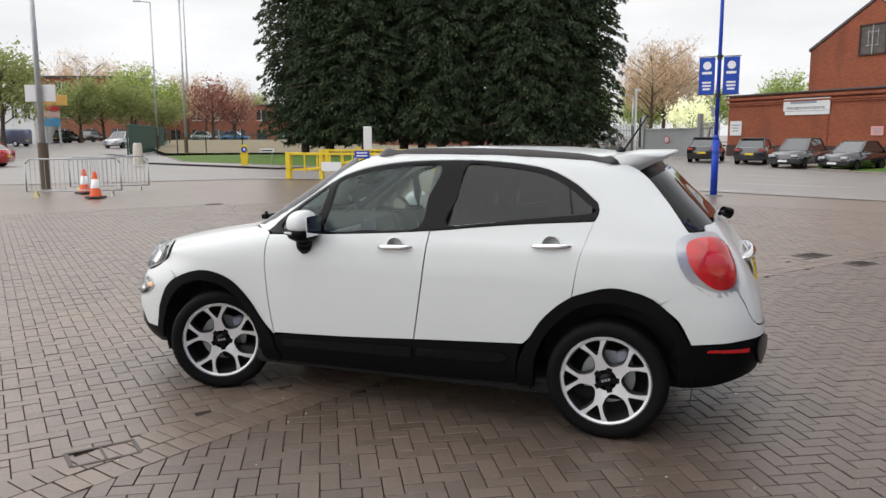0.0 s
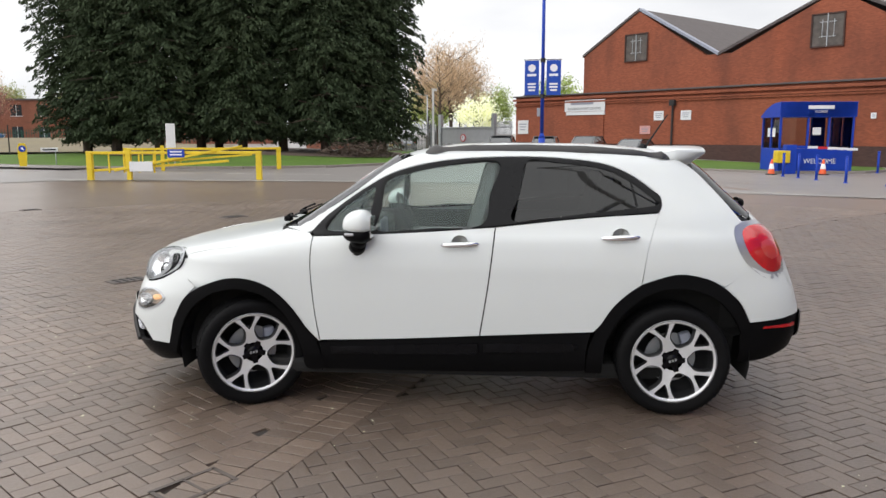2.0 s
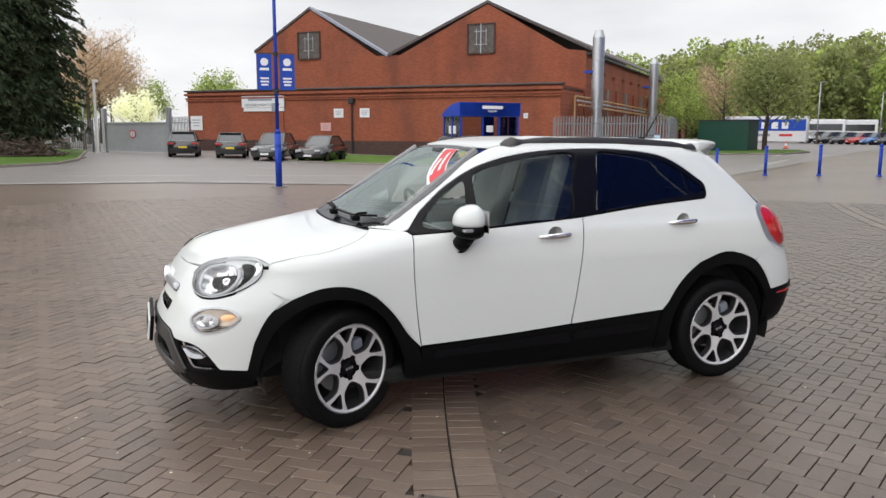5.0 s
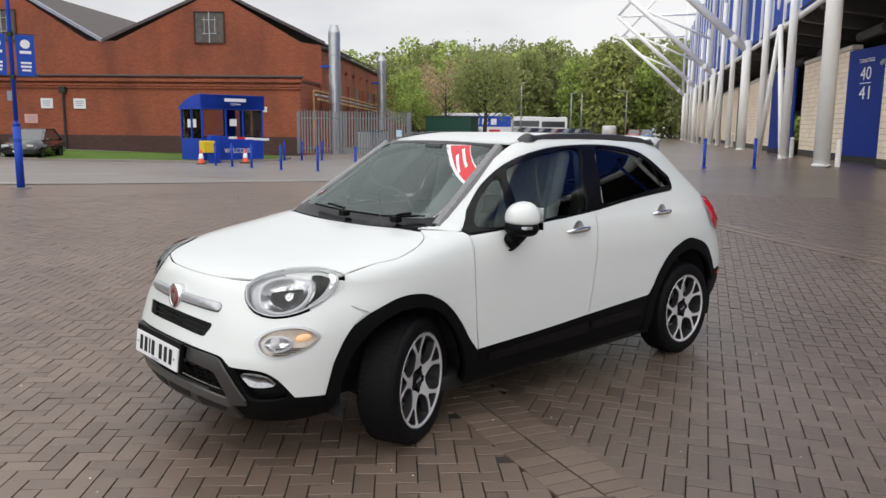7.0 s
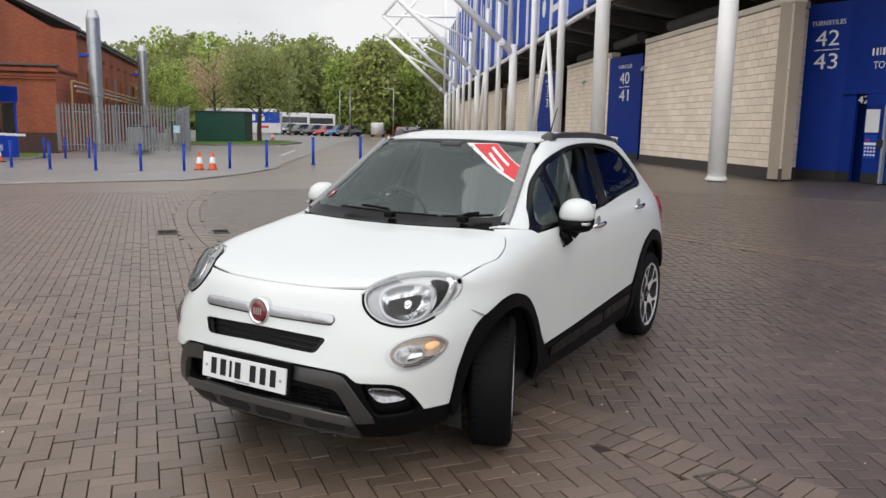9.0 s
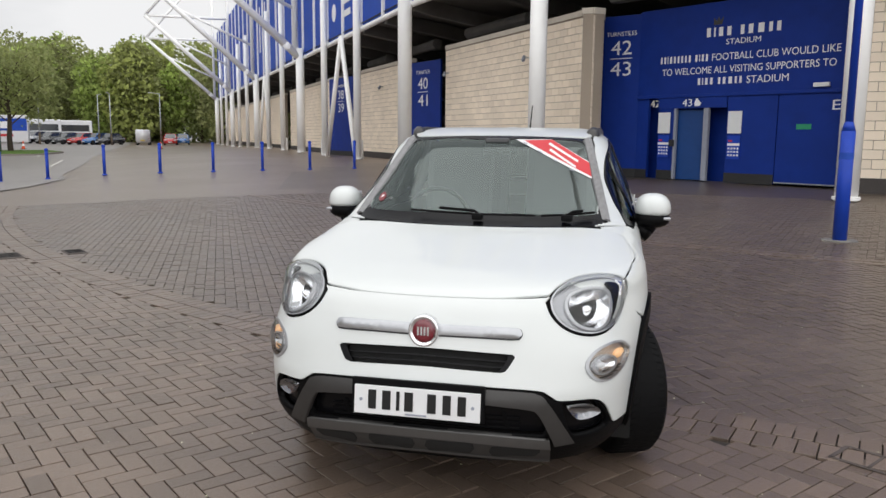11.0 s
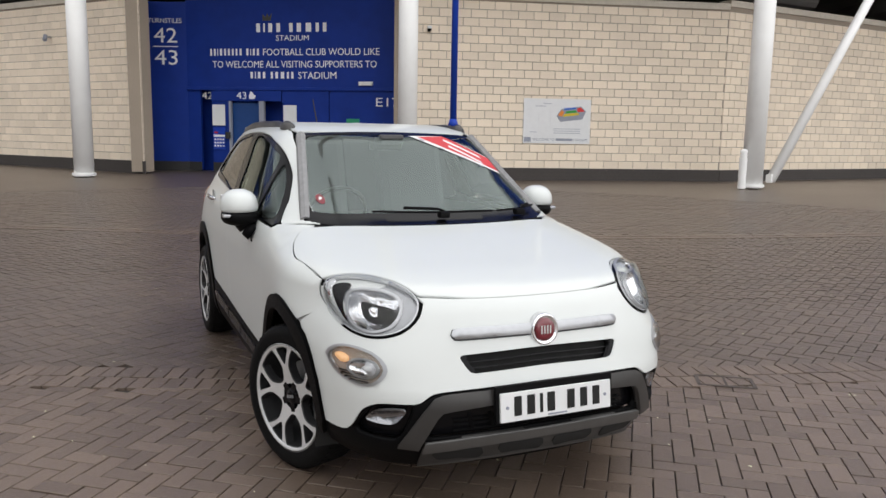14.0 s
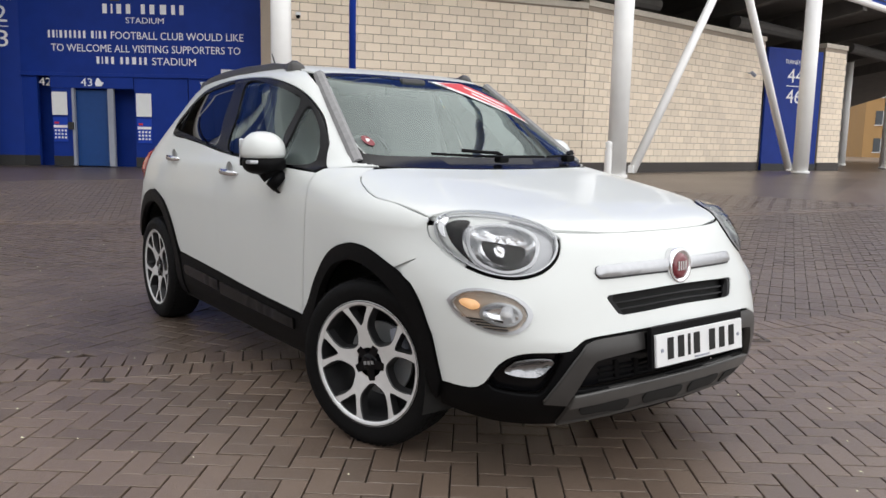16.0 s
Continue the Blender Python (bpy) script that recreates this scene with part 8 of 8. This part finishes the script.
for k in range(3):
    part("print_line", bx(0, -0.043, 0.12 - 0.12 * k, 0.24, 0.004, 0.03), M_LETTER, fs)
for k in range(7):
    x, y = 37.2 + 1.7 * k, 29.6 + 0.9 * k
    st = thing("stacked_crate", pose(x, y, 0, 0, 0, 12 * k), "stacked steel cage in the depot yard", "crate", "stored crates")
    part("frame", bx(0, 0, 0.65, 1.1, 0.9, 1.3, 0.03), M_SIGNGREY if k % 2 else M_STEEL, st)
    part("lid", bx(0, 0, 1.36, 1.2, 1.0, 0.08, 0.01), M_IRON, st)
tk = thing("green_container", pose(59.2, 34.4, rise(59.2, 34.4), 0, 0, 97), "dark green storage container behind the yard fence", "container")
part("shell", bx(0, 0, 1.3, 4.3, 2.4, 2.6, 0.04), M_GREENFENCE, tk)
part("lid", bx(0, 0, 2.65, 4.4, 2.5, 0.1, 0.02), M_IRON, tk)


# ---- ticket kiosk ----
KS = 1.2
KL, KR = (25.48, 32.3), (28.91, 31.14)
KM = Matrix.Translation((0, 0, -0.33)) @ wall_frame(KL, KR, 0) @ Matrix.Scale(KS, 4)
kio = thing("ticket_kiosk", KM, "blue glazed ticket kiosk with a curved roof end", "kiosk")
KW, KD = math.hypot(KR[0] - KL[0], KR[1] - KL[1]) / KS, 1.95
part("lower_panel", bx(KW / 2, 0.52, -KD / 2, KW, 1.04, KD, 0.02), M_BLUE, kio)
part("fascia", bx(KW / 2, 2.63, 0.0, KW + 0.1, 0.62, 0.12, 0.02), M_BLUE, kio)
side = [(0.06, 2.32)] + [(0.06 - KD * f - 0.12 * f, 2.94 - 0.55 * f ** 2.2) for f in (0, 0.25, 0.5, 0.75, 1.0)] + [(-KD - 0.06, 2.32)]
part("roof", prism([(z, y) for z, y in side], KW + 0.1, pose(-0.05, 0, 0, 0, 90, 0) @ Matrix.Scale(-1, 4, (1, 0, 0))), M_BLUE, kio)
for x, z in ((0.04, -0.04), (KW * 0.38, -0.04), (KW * 0.66, -0.04), (KW - 0.04, -0.04), (0.04, -KD * 0.5), (0.04, -KD + 0.04), (KW - 0.04, -KD + 0.04)):
    part("mullion", bx(x, 1.68, z, 0.08, 1.3, 0.08, 0.008), M_BLUE, kio)
M_KGLASS = glass_mat("kiosk_glass", (0.9, 0.9, 0.9), clear=0.8)
for x0, x1 in ((0.08, KW * 0.37), (KW * 0.4, KW * 0.65), (KW * 0.68, KW - 0.08)):
    part("pane", bx((x0 + x1) / 2, 1.68, -0.04, x1 - x0, 1.26, 0.012), M_KGLASS, kio)
for z0, z1 in ((-0.08, -KD * 0.48), (-KD * 0.52, -KD + 0.08)):
    part("pane", bx(0.04, 1.68, (z0 + z1) / 2, 0.012, 1.26, abs(z1 - z0)), M_KGLASS, kio)
    part("pane", bx(KW - 0.04, 1.68, (z0 + z1) / 2, 0.012, 1.26, abs(z1 - z0)), M_KGLASS, kio)
part("notice", bx(KW * 0.5, 1.75, -0.02, 0.34, 0.3, 0.006), M_PAPER, kio)
part("notice", bx(0.03, 1.7, -1.2, 0.006, 0.36, 0.3), M_PAPER, kio)
part("notice", bx(0.03, 1.7, -0.7, 0.006, 0.36, 0.3), M_PAPER, kio)
part("inner_door", bx(KW * 0.78, 1.45, -KD + 0.1, 0.6, 1.9, 0.06), M_NAVY, kio)
part("name_mark", bx(KW * 0.53, 2.72, 0.066, 1.05, 0.14, 0.01), M_LETTER, kio, "white bar in place of a sponsor's name")
lettering("kiosk_words", "STADIUM", 0.13, Matrix.Translation((KW * 0.53 - 0.24, 2.5, 0.064)), M_LETTER, kio, width=0.48)
lettering("kiosk_words", "WELCOME", 0.3, Matrix.Translation((KW * 0.34, 0.42, 0.008)), M_LETTER, kio, width=1.32)
yb = thing("road_barrier_arm", KM @ pose(-0.1, 0, 0.5), "parked barrier arm with red and white bands and a yellow box", "barrier")
part("cabinet", bx(0.35, 0.6, 0, 0.42, 1.2, 0.4, 0.03), M_BLUE, yb)
part("yellow_box", bx(0.0, 0.72, 0.1, 0.55, 0.5, 0.4, 0.04), M_YELLOW, yb)
for k in range(6):
    part("arm_band", bx(0.8 + 0.4 * k, 1.12 - 0.02 * k, 0.12, 0.4, 0.1, 0.05), M_REDPRINT if k == 2 else M_BLUE if k < 1 else M_LETTER, yb)


# ---- far buildings and car park ----
def far_block(name, m, w, h, d, material, rows, cols, label, roof=M_SLATE):
    b = thing(name, m, label, "building", "far buildings")
    part("wall", bx(w / 2, h / 2, -d / 2, w, h, d), material, b)
    part("roof", bx(w / 2, h + 0.15, -d / 2, w + 0.5, 0.3, d + 0.5), roof, b)
    for r in range(rows):
        for c in range(cols):
            x, y = w * (c + 0.5) / cols, h * (r + 0.55) / rows
            wn = part("window", bx(x, y, 0.02, w / cols * 0.42, h / rows * 0.5, 0.06), M_WINDOW, b)
            part("window_frame", bx(x, y, 0.055, 0.08, h / rows * 0.5, 0.03), M_SIGNWHITE, wn)
            part("sill", bx(x, y - h / rows * 0.27, 0.06, w / cols * 0.46, 0.1, 0.12), M_SIGNWHITE, wn)
    return b


far_block("brick_office", wall_frame((-68.5, 132), (-52, 134)), 17, 11.6, 14, M_BRICK_FAR, 3, 4, "long red-brick office block beyond the road")
far_block("white_house", wall_frame((-51, 92), (-46.8, 92.5)), 4.2, 6.0, 8, M_SIGNWHITE, 2, 3, "white rendered building behind the roadside trees")
far_block("flats", wall_frame((4.5, -100), (-30, -112)), 36, 20, 14, mat("ochre_render", (0.42, 0.25, 0.10), 0.8, vary=0.05), 6, 9, "ochre and red apartment block beyond the stadium")
far_block("brick_houses", wall_frame((-14, 140), (10, 138)), 24, 8, 10, M_BRICK_FAR, 2, 6, "distant brick houses behind the open ground")
far_block("terraced_houses", wall_frame((-56, 152), (-14, 150)), 42, 7.5, 10, M_BRICK_FAR, 2, 10, "row of distant brick houses behind the open ground")
far_block("gatehouse", wall_frame((8.5, 84), (13, 82)), 5, 3.4, 5, M_BRICK_FAR, 1, 2, "small dark brick gatehouse behind the fence")
bb = thing("advert_board", wall_frame((-41.6, 84), (-38.5, 84.2), 0), "roadside board with yellow, red and blue panels", "sign")
for z0, z1, x0, x1, c in ((5.05, 6.15, 0, 2.65, (0.72, 0.42, 0.12)), (4.5, 4.95, 0.1, 1.8, (0.5, 0.04, 0.04)), (3.8, 4.4, 0.1, 1.8, (0.6, 0.42, 0.38)), (2.85, 3.7, 0.1, 1.8, (0.1, 0.32, 0.55))):
    part("panel", bx((x0 + x1) / 2, (z0 + z1) / 2, 0, x1 - x0, z1 - z0, 0.15, 0.02), mat("advert_print", c, 0.5, vary=0.1), bb)
for x in (0.25, 1.65):
    part("leg", tb((x, 0, -0.1), (x, 6, -0.1), 0.12, seg=8), M_STEEL, bb)
mast = thing("radio_mast", pose(-62, 200, 0), "thin lattice radio mast far away", "mast")
part("pole", tb((0, 0, 0), (0, 0, 36), 0.35, 0.1, 6), M_STEEL, mast)
tr = thing("club_trailer", wall_frame((95.8, 54.0), (98.4, 44.0), 0.3), "long white and blue trailer in the car park", "trailer")
part("side", bx(5.1, 1.75, -1.2, 10.3, 3.3, 2.4, 0.1), P_WHITE, tr)
part("blue_band", bx(5.1, 2.25, 0.012, 10.1, 1.5, 0.03), M_BANNER, tr)
for k in range(4):
    part("letter_mark", bx(3.9 + 1.25 * k, 2.2, 0.035, 0.8, 0.85, 0.02), M_LETTER, tr)
for k in range(3):
    part("print_bar", bx(2.4 + 2.7 * k, 0.95, 0.012, 1.6, 0.3, 0.02), M_REDPRINT if k == 2 else M_SIGNGREY, tr)
for k, (xa, ya) in enumerate(((115.5, 50.5), (117.5, 46.8))):
    ch = thing("coach", pose(xa, ya, rise(xa, ya), 0, 0, 112), "white coach parked in the distant car park", "coach", "parked coaches")
    part("body", bx(0, 0, 1.75, 9.0, 2.4, 2.9, 0.15), P_WHITE, ch)
    for sy in (-1, 1):
        part("window_band", bx(0, sy * 1.2, 2.05, 8.2, 0.04, 0.95, 0.01), M_WINDOW, ch)
        for x in (-2.8, 2.9):
            part("wheel", tb((x, sy * 0.95, 0.48), (x, sy * 1.22, 0.48), 0.48, seg=16), M_TYRE, ch)
isl = sheet("car_park_island", [(52.5, 26.6), (58, 27), (63, 30), (62, 37), (54, 37), (51, 31)], 0.14, M_GRASS, "kerbed green island in the car park", "island", 2.0)
kerb("kerb_island", [(54, 37), (51, 31), (52.5, 26.6), (58, 27), (63, 30)], label="concrete kerb round the car park island")
tagged(T_GREEN, "roadside tree in mid-green leaf")
for k, (x, y, s) in enumerate(((-1.2, 16.5, 0.5), (-5.5, 19.4, 0.4), (-2.6, 9.7, 0.42), (-1.75, 13.4, 0.4), (5.3, 10.6, 0.5), (5.6, 9.9, 0.4))):
    dk = thing("drain_cover", pose(x, y, rise(x, y) + 0.002, 0, 0, 30), "sunken square iron drain cover in the paving", "drain", "drain covers")
    part("frame", bx(0, 0, 0.0, s, s * 0.6, 0.016, 0.003), M_DRAIN, dk)
    for j in range(4):
        part("slot_bar", bx(-s * 0.3 + s * 0.2 * j, 0, 0.01, s * 0.06, s * 0.5, 0.01), M_DARK, dk)


# ---- block paving laid piece by piece: two herringbone fields parted by arcs of soldier courses ----
M_PAVE_W = mat("brown_paving_block", (0.145, 0.106, 0.081), 0.31, vary=0.24, scale=75, big=0.5, per="island", per_amount=0.2, bump=0.3, bump_scale=160, spec=0.75, grime=0.35, grime_col=(0.105, 0.078, 0.062))
M_PAVE_E = mat("grey_brown_paving_block", (0.108, 0.080, 0.062), 0.31, vary=0.24, scale=75, big=0.5, per="island", per_amount=0.17, bump=0.3, bump_scale=160, spec=0.75, grime=0.35, grime_col=(0.085, 0.066, 0.054))
M_PAVE_P = mat("brown_paving_block_near", (0.138, 0.101, 0.078), 0.31, vary=0.24, scale=75, big=0.5, per="object", per_amount=0.2, bump=0.3, bump_scale=160, spec=0.75, grime=0.35, grime_col=(0.10, 0.076, 0.06))
M_SAND = mat("dark_joint_sand", (0.028, 0.023, 0.019), 0.9, vary=0.3, scale=20)
RING_A, RING_B = ((19.96, -13.11), 27.51), ((31.99, -26.04), 38.71)
MID, REACH = (0.0, 6.0), 14.5
rp_ = np.random.default_rng(11)


def ring_gap(x, y, ring_):
    return math.hypot(x - ring_[0][0], y - ring_[0][1]) - ring_[1]


def brick_corners(cx, cy, a, length, width, grow_z):
    """Twelve points of one block: a bevelled top and short sides."""
    c, s = math.cos(a), math.sin(a)
    hx, hy, e, g = length / 2 - 0.0032, width / 2 - 0.0032, 0.0022, 0.0016
    z = rise(cx, cy) + grow_z
    out = []
    for ex, dz in ((e, 0.0), (0.0, -g), (0.0, -0.02)):
        for sx, sy in ((-1, -1), (1, -1), (1, 1), (-1, 1)):
            x, y = sx * (hx - ex), sy * (hy - ex)
            out.append((cx + c * x - s * y, cy + s * x + c * y, z + dz))
    return out


BRICK_F = [(0, 1, 2, 3)] + [(4 + i, 4 + (i + 1) % 4, (i + 1) % 4, i) for i in range(4)] + [(8 + i, 8 + (i + 1) % 4, 4 + (i + 1) % 4, 4 + i) for i in range(4)]
laid = {"west": [], "east": [], "south": []}
for zone, ang in (("west", 30), ("east", 8), ("south", 52)):
    a = radians(ang)
    c, s = math.cos(a), math.sin(a)
    n = int(REACH / 0.1) + 2
    for i in range(-n, n):
        for j in range(-n, n):
            k = (i - j) % 4
            if k == 0:
                u, v, turn = i + 1.0, j + 0.5, 0.0
            elif k == 3:
                u, v, turn = i + 0.5, j + 1.0, math.pi / 2
            else:
                continue
            x, y = MID[0] + 0.1 * (c * u - s * v), MID[1] + 0.1 * (s * u + c * v)
            if math.hypot(x - MID[0], y - MID[1]) > REACH:
                continue
            ga, gb = ring_gap(x, y, RING_A), ring_gap(x, y, RING_B)
            where = "west" if ga > 0 else ("south" if gb < 0 else "east")
            if where != zone or abs(ga) < 0.17 or abs(gb) < 0.17:
                continue
            laid[zone].append((x, y, a + turn))
bands = []
for (ctr, rad) in (RING_A, RING_B):
    for r in (rad - 0.102, rad + 0.102):
        n = int(2 * math.pi * r / 0.102)
        for i in range(n):
            t = 2 * math.pi * i / n
            x, y = ctr[0] + r * math.cos(t), ctr[1] + r * math.sin(t)
            if math.hypot(x - MID[0], y - MID[1]) < REACH:
                bands.append((x, y, t))
near = sorted(((math.hypot(x + 2.3, y - 4.6), x, y, t) for x, y, t in laid["west"]))[:300]
taken = {(x, y) for _, x, y, t in near}
paving = thing("pavement_blocks", Matrix(), "brown concrete block paving laid in herringbone with arcs", "paving", kind="structure")
bed = sheet("joint_bed", [(MID[0] + (REACH + 0.1) * math.cos(radians(t)), MID[1] + (REACH + 0.1) * math.sin(radians(t))) for t in range(0, 360, 6)], -0.015, M_SAND, "dark sand in the joints of the paving", "sand", 1.2)
one = bpy.data.meshes.new("paving_block")
one.from_pydata([(x, y, z - rise(0, 0)) for x, y, z in brick_corners(0, 0, 0, 0.2, 0.1, 0.0)], [], BRICK_F)
one.materials.append(M_PAVE_P)
for _, x, y, t in near:
    o = new("paving_block", one)
    o.parent = paving
    o.location, o.rotation_euler = (x, y, rise(x, y) + rp_.normal() * 0.0012), (rp_.normal() * 0.004, rp_.normal() * 0.004, t)
for zone, mt in (("west", M_PAVE_W), ("east", M_PAVE_E), ("south", M_PAVE_E)):
    v, f = [], []
    todo = [(x, y, t, 0.0) for x, y, t in laid[zone] if (x, y) not in taken] + ([(x, y, t, 0.004) for x, y, t in bands] if zone == "west" else [])
    for x, y, t, up in todo:
        o = len(v)
        v += brick_corners(x, y, t, 0.2, 0.1, up + rp_.normal() * 0.0012)
        f += [tuple(o + i for i in q) for q in BRICK_F]
    tagged(quads("paving_field", v, f, mt, paving, "field of paving blocks"), kind="stuff")
petals = []
pf = []
for k in range(900):
    x, y = MID[0] + rp_.normal() * 6, MID[1] + rp_.normal() * 6 - 2
    r, t = 0.004 + 0.008 * rp_.random() ** 2, rp_.random() * 6.3
    z = rise(x, y) + 0.005
    o = len(petals)
    petals += [(x + r * math.cos(t + q), y + 0.7 * r * math.sin(t + q), z + 0.003 * (i % 2)) for i, q in enumerate((0, 1.57, 3.14, 4.71))]
    pf.append((o, o + 1, o + 2, o + 3))
tagged(quads("fallen_petals", petals, pf, M_BLOSSOM), "scattered pale blossom petals and grit on the paving", "petals", kind="stuff")
gully = thing("broken_joint", pose(-1.78, 3.95, 0.004, 0, 0, 33), "sunken dark patch of worn joints in the paving", "drain")
for k, (x, y, sx, sy) in enumerate(((0, .1, .36, .022), (0, -.1, .34, .02), (-.17, 0, .022, .2), (.17, 0, .022, .2), (0, 0, .014, .2))):
    part("worn_joint", bx(x, y, .0005, sx, sy, .006), M_DRAIN, gully)
